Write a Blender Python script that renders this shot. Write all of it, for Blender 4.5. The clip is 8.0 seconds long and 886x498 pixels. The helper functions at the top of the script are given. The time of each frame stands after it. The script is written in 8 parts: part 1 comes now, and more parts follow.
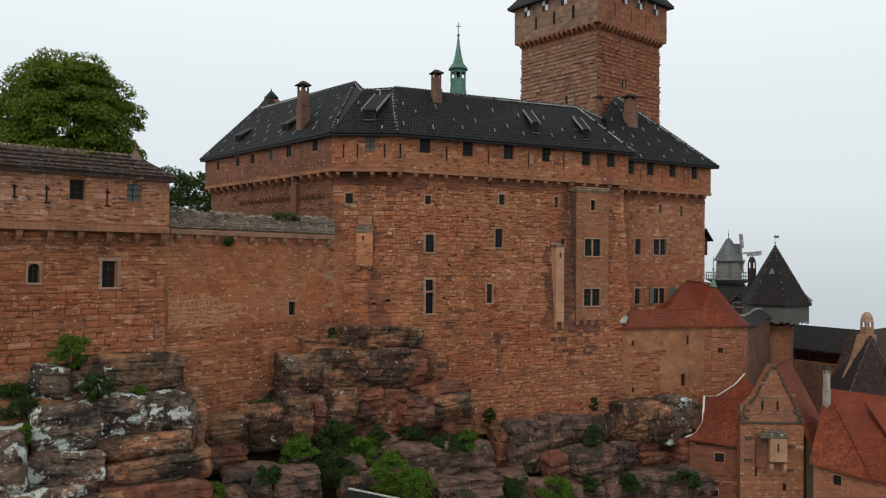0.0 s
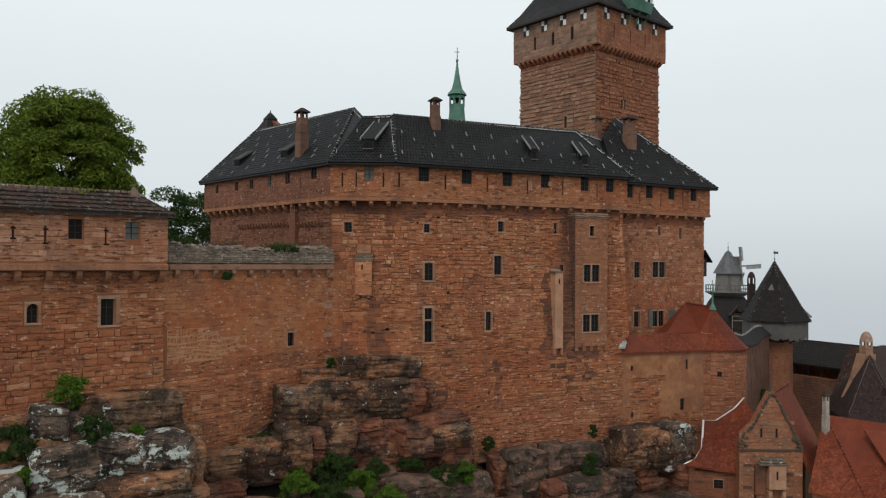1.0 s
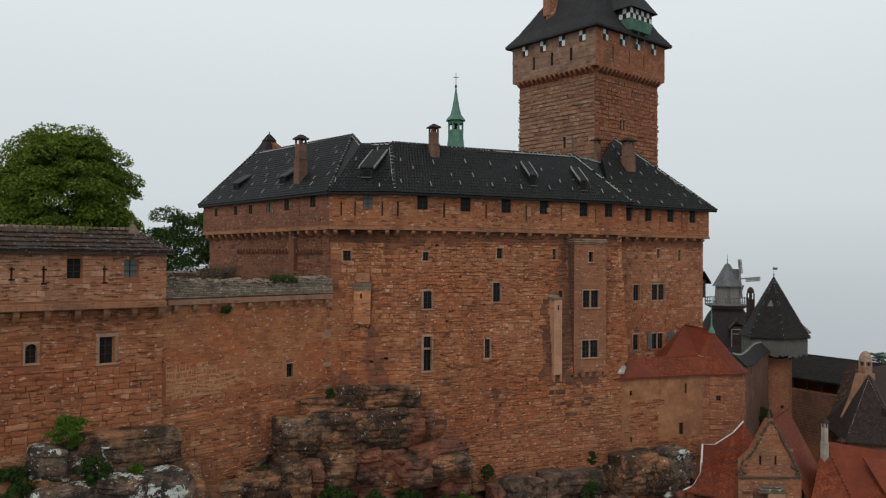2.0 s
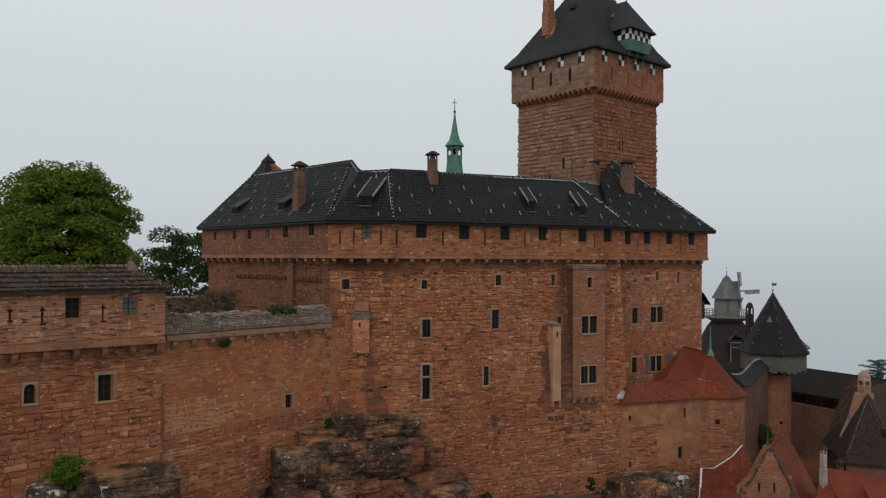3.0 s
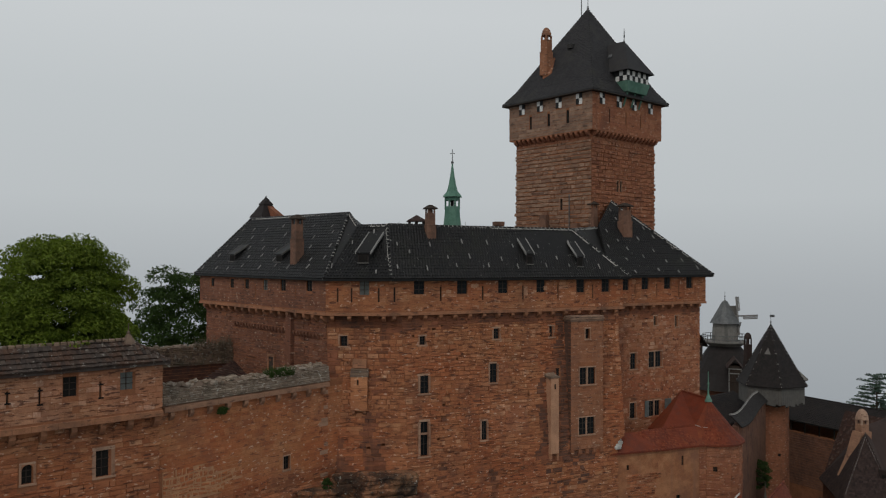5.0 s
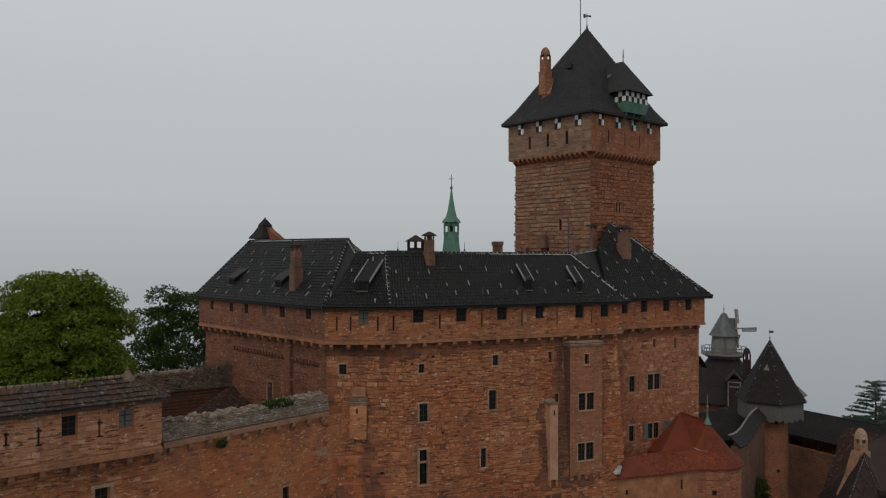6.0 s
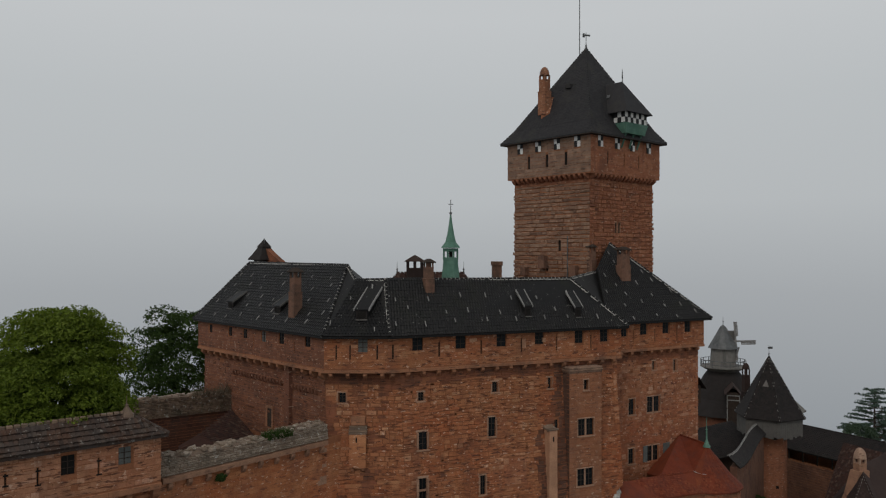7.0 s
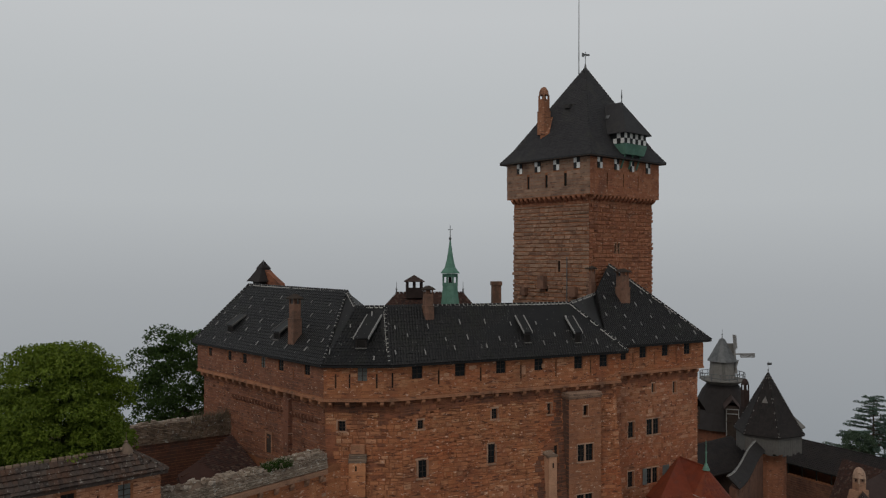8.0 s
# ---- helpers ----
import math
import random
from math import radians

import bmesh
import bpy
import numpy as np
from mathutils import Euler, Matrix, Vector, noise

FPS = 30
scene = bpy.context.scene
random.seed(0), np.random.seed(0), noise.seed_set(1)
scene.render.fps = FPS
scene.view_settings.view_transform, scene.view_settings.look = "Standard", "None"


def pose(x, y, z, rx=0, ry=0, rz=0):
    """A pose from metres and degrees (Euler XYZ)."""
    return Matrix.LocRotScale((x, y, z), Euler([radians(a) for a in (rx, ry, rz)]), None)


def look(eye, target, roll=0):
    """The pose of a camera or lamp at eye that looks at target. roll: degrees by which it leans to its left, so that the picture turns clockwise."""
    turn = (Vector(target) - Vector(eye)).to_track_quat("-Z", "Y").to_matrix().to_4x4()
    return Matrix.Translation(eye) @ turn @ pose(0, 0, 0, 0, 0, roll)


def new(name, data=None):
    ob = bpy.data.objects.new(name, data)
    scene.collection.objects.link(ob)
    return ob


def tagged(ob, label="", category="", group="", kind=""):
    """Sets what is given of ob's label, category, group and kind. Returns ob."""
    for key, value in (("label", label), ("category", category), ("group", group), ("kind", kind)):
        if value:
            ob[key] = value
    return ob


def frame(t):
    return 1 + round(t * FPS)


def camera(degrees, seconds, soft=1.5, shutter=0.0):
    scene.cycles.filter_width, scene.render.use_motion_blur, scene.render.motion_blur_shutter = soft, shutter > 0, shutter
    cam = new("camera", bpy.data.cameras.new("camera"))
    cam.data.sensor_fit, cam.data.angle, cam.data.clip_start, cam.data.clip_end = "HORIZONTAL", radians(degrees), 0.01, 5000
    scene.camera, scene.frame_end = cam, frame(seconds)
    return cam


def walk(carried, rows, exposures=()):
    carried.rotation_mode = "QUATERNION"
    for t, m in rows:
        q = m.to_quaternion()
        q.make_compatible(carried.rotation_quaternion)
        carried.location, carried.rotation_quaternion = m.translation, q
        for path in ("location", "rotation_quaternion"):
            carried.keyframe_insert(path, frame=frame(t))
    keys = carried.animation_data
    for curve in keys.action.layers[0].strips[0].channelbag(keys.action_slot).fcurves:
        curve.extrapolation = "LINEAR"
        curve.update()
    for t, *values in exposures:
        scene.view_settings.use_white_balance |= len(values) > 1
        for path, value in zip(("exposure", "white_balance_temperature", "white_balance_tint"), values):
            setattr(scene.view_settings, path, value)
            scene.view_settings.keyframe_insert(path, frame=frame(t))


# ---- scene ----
cam = camera(60.0, 8.0, soft=1.2)
# seconds, x, y, z of the eye, yaw, pitch, roll in degrees
ROWS = [
    (0.0, 0.000, 0.000, 20.000, 0.000, 0.955, -0.466),
    (1.0, 0.081, -0.055, 22.486, 0.005, 0.931, -0.403),
    (2.0, 0.153, -0.105, 24.995, -0.005, 0.882, -0.345),
    (3.0, 0.214, -0.150, 27.518, -0.030, 0.816, -0.292),
    (4.0, 0.258, -0.188, 30.046, -0.067, 0.744, -0.245),
    (5.0, 0.283, -0.218, 32.567, -0.117, 0.674, -0.203),
    (6.0, 0.284, -0.240, 35.073, -0.177, 0.615, -0.169),
    (7.0, 0.257, -0.251, 37.554, -0.246, 0.575, -0.143),
    (8.0, 0.200, -0.251, 40.000, -0.324, 0.565, -0.124),
]
# seconds, stops, kelvin, tint
EXPOSURES = [(0.0, 0.06, 6500, 10), (1.5, -0.08, 6500, 10), (4.0, -0.43, 6550, 11), (8.0, -0.68, 6640, 13)]
walk(cam, [(t, pose(x, y, z, 90 + p, r, w)) for t, x, y, z, w, p, r in ROWS], EXPOSURES)

# ---- world and sun: bright overcast, thin fog all round ----
world = bpy.data.worlds.new("overcast")
scene.world = world
world.use_nodes = True
wn, wl = world.node_tree.nodes, world.node_tree.links
wn.clear()
sky = wn.new("ShaderNodeTexSky")
sky.sky_type, sky.sun_disc = "NISHITA", False
sky.sun_elevation, sky.sun_rotation = radians(48), radians(203)
bg_sky, bg_cloud = wn.new("ShaderNodeBackground"), wn.new("ShaderNodeBackground")
wl.new(sky.outputs[0], bg_sky.inputs[0])
bg_sky.inputs[1].default_value = 0.1
bg_cloud.inputs[0].default_value, bg_cloud.inputs[1].default_value = (0.86, 0.93, 0.96, 1), 0.80
mixed, wout = wn.new("ShaderNodeMixShader"), wn.new("ShaderNodeOutputWorld")
mixed.inputs[0].default_value = 0.85
wl.new(bg_sky.outputs[0], mixed.inputs[1])
wl.new(bg_cloud.outputs[0], mixed.inputs[2])
wl.new(mixed.outputs[0], wout.inputs[0])
sun = new("sun", bpy.data.lights.new("sun", "SUN"))
sun.data.energy, sun.data.angle, sun.data.color = 1.1, radians(28), (1.0, 0.95, 0.88)
sun.matrix_world = look((-24, -56, 68), (0, 0, 0))


# ---- materials ----
def nodes_of(name):
    m = bpy.data.materials.new(name)
    m.use_nodes = True
    n, l = m.node_tree.nodes, m.node_tree.links
    return m, n, l, n["Principled BSDF"]


def ramp(n, l, fac, stops):
    r = n.new("ShaderNodeValToRGB")
    while len(r.color_ramp.elements) < len(stops):
        r.color_ramp.elements.new(0.5)
    for e, (p, c) in zip(r.color_ramp.elements, stops):
        e.position, e.color = p, (*c, 1)
    l.new(fac, r.inputs[0])
    return r.outputs[0]


def noise_tex(n, l, scale, detail=4.0, rough=0.6, stretch=(1, 1, 1)):
    g, mp, t = n.new("ShaderNodeNewGeometry"), n.new("ShaderNodeMapping"), n.new("ShaderNodeTexNoise")
    mp.inputs["Scale"].default_value = stretch
    l.new(g.outputs["Position"], mp.inputs["Vector"])
    l.new(mp.outputs[0], t.inputs["Vector"])
    t.inputs["Scale"].default_value, t.inputs["Detail"].default_value, t.inputs["Roughness"].default_value = scale, detail, rough
    return t.outputs[0]


def mix(n, l, fac, a, b, mode="MIX"):
    m = n.new("ShaderNodeMix")
    m.data_type, m.blend_type = "RGBA", mode
    for sock, v in ((m.inputs[0], fac), (m.inputs[6], a), (m.inputs[7], b)):
        if isinstance(v, (int, float)):
            sock.default_value = v
        elif isinstance(v, tuple):
            sock.default_value = (*v, 1)
        else:
            l.new(v, sock)
    return m.outputs[2]


def bump(n, l, bsdf, height, strength, dist):
    b = n.new("ShaderNodeBump")
    b.inputs["Strength"].default_value, b.inputs["Distance"].default_value = strength, dist
    l.new(height, b.inputs["Height"])
    l.new(b.outputs[0], bsdf.inputs["Normal"])


def mat(name, tones, rough=0.9, per="island", stain=None, stain_scale=0.35, stain_cut=(0.52, 0.68), streak=None,
        fleck=None, fleck_scale=3.0, fleck_cut=(0.66, 0.7), grain=14.0, relief=0.5, depth=0.03, metal=0.0, moss=None, moss_cut=(0.60, 0.68), zone=None, pit_shade=None, chip=None, crack=None, mottle=0.5, speck=None,
        tan=None, pock=None, spec=0.16, bedded=1.0, pit_cut=(0.585, 0.645)):
    """Tones by piece, fine grain, broad stains, streaks that run down, flecks (lichen), bump."""
    m, n, l, bsdf = nodes_of(name)
    if per == "island":
        pick = n.new("ShaderNodeNewGeometry").outputs["Random Per Island"]
    elif per == "object":
        pick = n.new("ShaderNodeObjectInfo").outputs["Random"]
    else:
        pick = noise_tex(n, l, per)
    steps = [(i / max(1, len(tones) - 1), c) for i, c in enumerate(tones)]
    if not isinstance(per, str):
        steps = [(0.3 + 0.4 * p, c) for p, c in steps]
    col = ramp(n, l, pick, steps)
    fine = noise_tex(n, l, grain, 5.0, 0.65)
    col = mix(n, l, 0.55, col, ramp(n, l, fine, [(0.3, (0.62, 0.62, 0.62)), (0.7, (1.25, 1.25, 1.25))]), "MULTIPLY")
    mid = noise_tex(n, l, 1.3, 4.0, 0.6, (1, 1, bedded))
    col = mix(n, l, mottle, col, ramp(n, l, mid, [(0.35, (0.74, 0.72, 0.72)), (0.65, (1.16, 1.14, 1.12))]), "MULTIPLY")
    if zone:
        s = ramp(n, l, noise_tex(n, l, 0.13, 3.0, 0.5), [(0.42, (0, 0, 0)), (0.62, (1, 1, 1))])
        col = mix(n, l, s, col, mix(n, l, 0.75, col, zone, "MULTIPLY"))
    if tan:  # stretches of yellower stone
        s = ramp(n, l, noise_tex(n, l, 0.21, 4.0, 0.6, (1, 1, 1.5)), [(0.45, (0, 0, 0)), (0.60, (1, 1, 1))])
        col = mix(n, l, s, col, mix(n, l, 0.85, col, tan, "MULTIPLY"))
    if stain:
        s = ramp(n, l, noise_tex(n, l, stain_scale, 6.0, 0.7), [(stain_cut[0], (0, 0, 0)), (stain_cut[1], (1, 1, 1))])
        col = mix(n, l, s, col, mix(n, l, 0.8, col, stain))
    if streak:
        s = ramp(n, l, noise_tex(n, l, 1.0, 5.0, 0.65, (0.9, 0.9, 0.09)), [(0.55, (0, 0, 0)), (0.72, (1, 1, 1))])
        col = mix(n, l, s, col, mix(n, l, 0.6, col, streak))
    if moss:
        s = ramp(n, l, noise_tex(n, l, 0.8, 6.0, 0.7), [(moss_cut[0], (0, 0, 0)), (moss_cut[1], (1, 1, 1))])
        col = mix(n, l, s, col, mix(n, l, 0.8, col, moss))
    hollow = None
    if pit_shade:  # shade of eroded bedding joints, painted as random dashes much wider than high
        hollow = ramp(n, l, noise_tex(n, l, 1.0, 4.0, 0.58, (1.25, 1.25, 5.6)), [(pit_cut[0], (0, 0, 0)), (pit_cut[1], (1, 1, 1))])
        col = mix(n, l, hollow, col, mix(n, l, 0.85, col, pit_shade))
    if pock:  # deep round hollows where single stones have crumbled, their shade painted dark
        hollow = ramp(n, l, noise_tex(n, l, 1.0, 3.0, 0.5, (2.0, 2.0, 2.9)), [(0.61, (0, 0, 0)), (0.66, (1, 1, 1))])
        col = mix(n, l, hollow, col, mix(n, l, 0.85, col, pock))
    if crack:  # thin dark bedding cracks
        s = ramp(n, l, noise_tex(n, l, 1.0, 6.0, 0.6, (0.22, 0.22, 0.9)), [(0.484, (0, 0, 0)), (0.498, (1, 1, 1)), (0.502, (1, 1, 1)), (0.516, (0, 0, 0))])
        col = mix(n, l, s, col, mix(n, l, 0.75, col, crack))
    if chip:  # freshly broken pale spots
        s = ramp(n, l, noise_tex(n, l, 1.0, 3.0, 0.5, (2.6, 2.6, 5.5)), [(0.635, (0, 0, 0)), (0.67, (1, 1, 1))])
        col = mix(n, l, s, col, mix(n, l, 0.8, col, chip))
    if speck:  # fine crusts of lichen
        s = ramp(n, l, noise_tex(n, l, 5.5, 3.0, 0.6), [(0.655, (0, 0, 0)), (0.69, (1, 1, 1))])
        col = mix(n, l, s, col, speck)
    if fleck:
        s = ramp(n, l, noise_tex(n, l, fleck_scale, 7.0, 0.75), [(fleck_cut[0], (0, 0, 0)), (fleck_cut[1], (1, 1, 1))])
        col = mix(n, l, s, col, fleck)
    l.new(col, bsdf.inputs["Base Color"])
    bsdf.inputs["Roughness"].default_value, bsdf.inputs["Metallic"].default_value = rough, metal
    bsdf.inputs["Specular IOR Level"].default_value = spec
    height = mix(n, l, 0.5, fine, mid)
    if hollow:
        height = mix(n, l, hollow, height, (0.0, 0.0, 0.0))
    bump(n, l, bsdf, height, relief, depth)
    return m


RED = [(0.4006, 0.1556, 0.0731), (0.4202, 0.1729, 0.0823), (0.3765, 0.1405, 0.0655), (0.4284, 0.1864, 0.0916), (0.3926, 0.1532, 0.0715), (0.3648, 0.1422, 0.0698), (0.4078, 0.1572, 0.0731), (0.4435, 0.2046, 0.1042), (0.3845, 0.1445, 0.0672), (0.3451, 0.128, 0.0614), (0.4158, 0.1729, 0.0841), (0.4006, 0.1548, 0.0731), (0.5187, 0.2693, 0.153), (0.4042, 0.1611, 0.0757), (0.3291, 0.124, 0.0606)]
TAN = [(0.40, 0.215, 0.13), (0.36, 0.18, 0.105), (0.43, 0.245, 0.155), (0.34, 0.165, 0.10)]
GREYS = [(0.30, 0.17, 0.105), (0.36, 0.21, 0.13), (0.25, 0.14, 0.09), (0.40, 0.245, 0.155), (0.21, 0.12, 0.085)]
DARK = (0.15, 0.066, 0.042)
WALL = dict(stain=DARK, stain_cut=(0.51, 0.76), zone=(0.88, 0.70, 0.64), tan=(0.97, 1.05, 1.05), streak=(0.19, 0.088, 0.058), pit_shade=(0.105, 0.046, 0.032), chip=(0.58, 0.38, 0.27), relief=0.9, depth=0.08, mottle=0.65, bedded=2.4, pit_cut=(0.565, 0.63))
M_STONE = mat("red_sandstone_masonry", RED, **WALL)
POCKED = dict(WALL, pit_shade=None, pock=(0.11, 0.048, 0.034), bedded=1.3)
M_POCK = mat("pocked_pink_sandstone", [(0.396, 0.1599, 0.0825), (0.369, 0.1435, 0.075), (0.414, 0.1763, 0.0938), (0.342, 0.1312, 0.069), (0.45, 0.2173, 0.1237), (0.315, 0.123, 0.066), (0.54, 0.3116, 0.2025)], **POCKED)
M_WALK = mat("pale_tan_sandstone", [(0.4328, 0.205, 0.1152), (0.461, 0.2302, 0.1334), (0.3952, 0.18, 0.0988), (0.4893, 0.2595, 0.1564), (0.414, 0.1884, 0.1029), (0.5457, 0.3181, 0.214)], **WALL)
M_STONE_P = mat("red_sandstone_blocks", RED, per="object", **WALL)
M_FOOT = mat("foundation_sandstone", [(0.3888, 0.1566, 0.0804), (0.3629, 0.1406, 0.0713), (0.4147, 0.1807, 0.0951), (0.3456, 0.1282, 0.0648), (0.4493, 0.2207, 0.1222), (0.3024, 0.1121, 0.0574)], **WALL)
M_SMOOTH_KW = dict(stain=(0.21, 0.09, 0.055), stain_cut=(0.48, 0.75), relief=0.7, depth=0.04, zone=(0.90, 0.70, 0.62), tan=(0.97, 1.06, 1.06), chip=(0.58, 0.40, 0.28), pit_shade=(0.17, 0.072, 0.046), mottle=0.6, bedded=3.0)
# Darker brown copy of the wall stone, for the left flank only.
M_FLANK = mat("flank_brown_sandstone", [(0.195, 0.085, 0.051), (0.214, 0.096, 0.059), (0.181, 0.077, 0.047), (0.203, 0.088, 0.055), (0.236, 0.114, 0.074), (0.166, 0.072, 0.046)], stain=(0.10, 0.052, 0.038), stain_cut=(0.48, 0.72), streak=(0.10, 0.052, 0.04), pit_shade=(0.07, 0.036, 0.028), chip=(0.40, 0.27, 0.19))
# Dark stone tones, used for water stains, painted shade and dark walls.
M_DARK_STONE = mat("dark_sandstone", [(0.2357, 0.0919, 0.0517), (0.28, 0.1079, 0.0585), (0.197, 0.0799, 0.0462), (0.2546, 0.0991, 0.0551)], stain=(0.07, 0.045, 0.036), stain_cut=(0.46, 0.68), streak=(0.075, 0.048, 0.038), pit_shade=(0.06, 0.034, 0.028))
M_MORTAR = mat("red_mortar", [(0.247, 0.1001, 0.0496), (0.323, 0.1348, 0.0672)], per=0.7, stain=DARK, relief=0.8)
SMOOTH = [(0.4435, 0.1809, 0.0827), (0.4736, 0.2014, 0.0934), (0.4144, 0.1605, 0.0737), (0.455, 0.1875, 0.0872), (0.5089, 0.2358, 0.1159), (0.3905, 0.1449, 0.0674)]
M_SMOOTH = mat("thin_jointed_sandstone", SMOOTH, **M_SMOOTH_KW)
M_SMOOTH_P = mat("thin_jointed_blocks", SMOOTH, per="object", **M_SMOOTH_KW)
M_FRAME = mat("pale_window_stone", [(0.352, 0.2021, 0.129), (0.3168, 0.1763, 0.1118), (0.4048, 0.2537, 0.172), (0.4576, 0.3182, 0.2322)], stain=(0.16, 0.09, 0.062), stain_cut=(0.52, 0.72), pit_shade=(0.15, 0.08, 0.055))
M_VERGE = mat("bleached_board", [(0.216, 0.212, 0.202), (0.302, 0.295, 0.281)], per="island", stain=(0.14, 0.135, 0.12))
M_TAN = mat("dressed_sandstone", [(0.3705, 0.174, 0.096), (0.342, 0.1566, 0.0848), (0.3895, 0.1914, 0.1088), (0.323, 0.1462, 0.08)], stain=(0.13, 0.075, 0.052), stain_cut=(0.50, 0.70), streak=(0.12, 0.072, 0.054), pit_shade=(0.12, 0.065, 0.046))
M_KEEP = mat("keep_rubble_stone", [(0.276, 0.165, 0.1102), (0.3128, 0.19, 0.1272), (0.23, 0.14, 0.0975), (0.3496, 0.225, 0.1558), (0.2944, 0.158, 0.0996), (0.2116, 0.13, 0.0954)], stain=(0.14, 0.080, 0.056), stain_cut=(0.48, 0.72), relief=0.9, depth=0.06, chip=(0.42, 0.29, 0.21), bedded=2.0)
M_KEEP_R = mat("keep_red_rubble", [(0.333, 0.1353, 0.0722), (0.297, 0.1148, 0.0623), (0.36, 0.1558, 0.0859), (0.315, 0.123, 0.0669), (0.252, 0.1, 0.057)], stain=(0.14, 0.068, 0.048), stain_cut=(0.50, 0.74), relief=0.9, depth=0.06, pit_shade=(0.12, 0.06, 0.045), pit_cut=(0.60, 0.66), chip=(0.46, 0.31, 0.22), streak=(0.15, 0.075, 0.052), bedded=2.0)
M_SWEPT = mat("brown_weathered_plaster", [(0.185, 0.090, 0.058), (0.21, 0.105, 0.068), (0.155, 0.076, 0.050)], per=0.7, stain=(0.09, 0.052, 0.040), stain_cut=(0.46, 0.68), streak=(0.085, 0.052, 0.040), relief=0.6)
# Near-black stone for painted shade and water runs.
M_SHADE_BLACK = mat("shade_and_water_black_sandstone", [(0.135, 0.066, 0.046), (0.17, 0.082, 0.054), (0.105, 0.055, 0.041)], stain=(0.05, 0.036, 0.030), stain_cut=(0.48, 0.70), streak=(0.055, 0.040, 0.033), relief=0.9)
M_KEEP_L = mat("weathered_grey_stone", [(0.2565, 0.1588, 0.11), (0.2945, 0.1862, 0.128), (0.2185, 0.1352, 0.096), (0.323, 0.2107, 0.148), (0.19, 0.1196, 0.088)], stain=(0.11, 0.078, 0.06), stain_cut=(0.48, 0.72), pit_shade=(0.09, 0.06, 0.046))
M_BAY = mat("brown_dressed_stone", [(0.3166, 0.1371, 0.0732), (0.2823, 0.1191, 0.0636), (0.3422, 0.1551, 0.0859), (0.2995, 0.1335, 0.0751)], stain=(0.17, 0.095, 0.066), stain_cut=(0.50, 0.74), streak=(0.16, 0.095, 0.068), pit_shade=(0.12, 0.065, 0.047), chip=(0.48, 0.33, 0.23))
M_CHUTE = mat("pale_pink_ashlar", [(0.4465, 0.2359, 0.1386), (0.475, 0.2626, 0.1596), (0.418, 0.2136, 0.126)], stain=(0.24, 0.13, 0.085), stain_cut=(0.52, 0.76), streak=(0.22, 0.125, 0.085))
# Black stone: lichen stain and painted shade together.
M_SHADE_STAIN = mat("black_shade_and_stain_stone", [(0.11, 0.062, 0.046), (0.14, 0.078, 0.055), (0.09, 0.055, 0.042)], stain=(0.055, 0.04, 0.034), streak=(0.06, 0.043, 0.036))
M_LICHEN = mat("lichen_rubble", [(0.1836, 0.1294, 0.0918), (0.2484, 0.1744, 0.1224), (0.1382, 0.1, 0.0765), (0.2851, 0.2078, 0.153)], stain=(0.08, 0.075, 0.055), fleck=(0.46, 0.45, 0.40), fleck_scale=2.2, fleck_cut=(0.58, 0.64))
M_RUBBLE = mat("pale_lichened_rubble", [(0.246, 0.1911, 0.1406), (0.3116, 0.2535, 0.1961), (0.1804, 0.1326, 0.0962), (0.3772, 0.3198, 0.259)], stain=(0.10, 0.085, 0.065), stain_cut=(0.50, 0.70), fleck=(0.55, 0.54, 0.49), fleck_scale=2.2, fleck_cut=(0.60, 0.66))
M_TILE = mat("dark_glazed_tile", [(0.0115, 0.0112, 0.0115), (0.0150, 0.0145, 0.0143), (0.0092, 0.0092, 0.0096), (0.0175, 0.0165, 0.0158), (0.0125, 0.0122, 0.0120)], rough=0.52, spec=0.22, relief=0.2, depth=0.01, stain=(0.016, 0.017, 0.012), fleck=(0.17, 0.166, 0.155), fleck_scale=2.6, fleck_cut=(0.635, 0.65))
M_RTILE = mat("orange_clay_tile", [(0.1936, 0.044, 0.0216), (0.2376, 0.0598, 0.027), (0.1496, 0.0352, 0.0198), (0.2904, 0.0862, 0.0378), (0.2068, 0.051, 0.0243)], rough=0.75, stain=(0.12, 0.036, 0.024), stain_cut=(0.46, 0.68), streak=(0.11, 0.042, 0.03), zone=(0.74, 0.6, 0.58), relief=0.3, depth=0.015)
M_OTILE = mat("old_lichen_tile", [(0.0638, 0.0442, 0.034), (0.0935, 0.0527, 0.0365), (0.0425, 0.0323, 0.0281), (0.105, 0.062, 0.044), (0.0595, 0.0425, 0.0348), (0.1105, 0.085, 0.068)], rough=0.9, stain=(0.07, 0.057, 0.05), stain_cut=(0.46, 0.60), fleck=(0.30, 0.28, 0.245), fleck_scale=3.2, fleck_cut=(0.59, 0.64), streak=(0.035, 0.03, 0.027))
M_OTILE_P = mat("old_lichen_tile_pieces", [(0.0638, 0.0442, 0.034), (0.0935, 0.0527, 0.0365), (0.0425, 0.0323, 0.0281), (0.105, 0.062, 0.044), (0.0595, 0.0425, 0.0348), (0.1105, 0.085, 0.068)], per="object", rough=0.9, stain=(0.07, 0.057, 0.05), stain_cut=(0.46, 0.60), fleck=(0.30, 0.28, 0.245), fleck_scale=3.2, fleck_cut=(0.59, 0.64), streak=(0.035, 0.03, 0.027))
M_CHIM = mat("sooty_sandstone", [(0.165, 0.088, 0.06), (0.21, 0.115, 0.078), (0.13, 0.075, 0.055)], per=1.2, stain=(0.07, 0.05, 0.04), stain_cut=(0.48, 0.64), streak=(0.08, 0.055, 0.045))
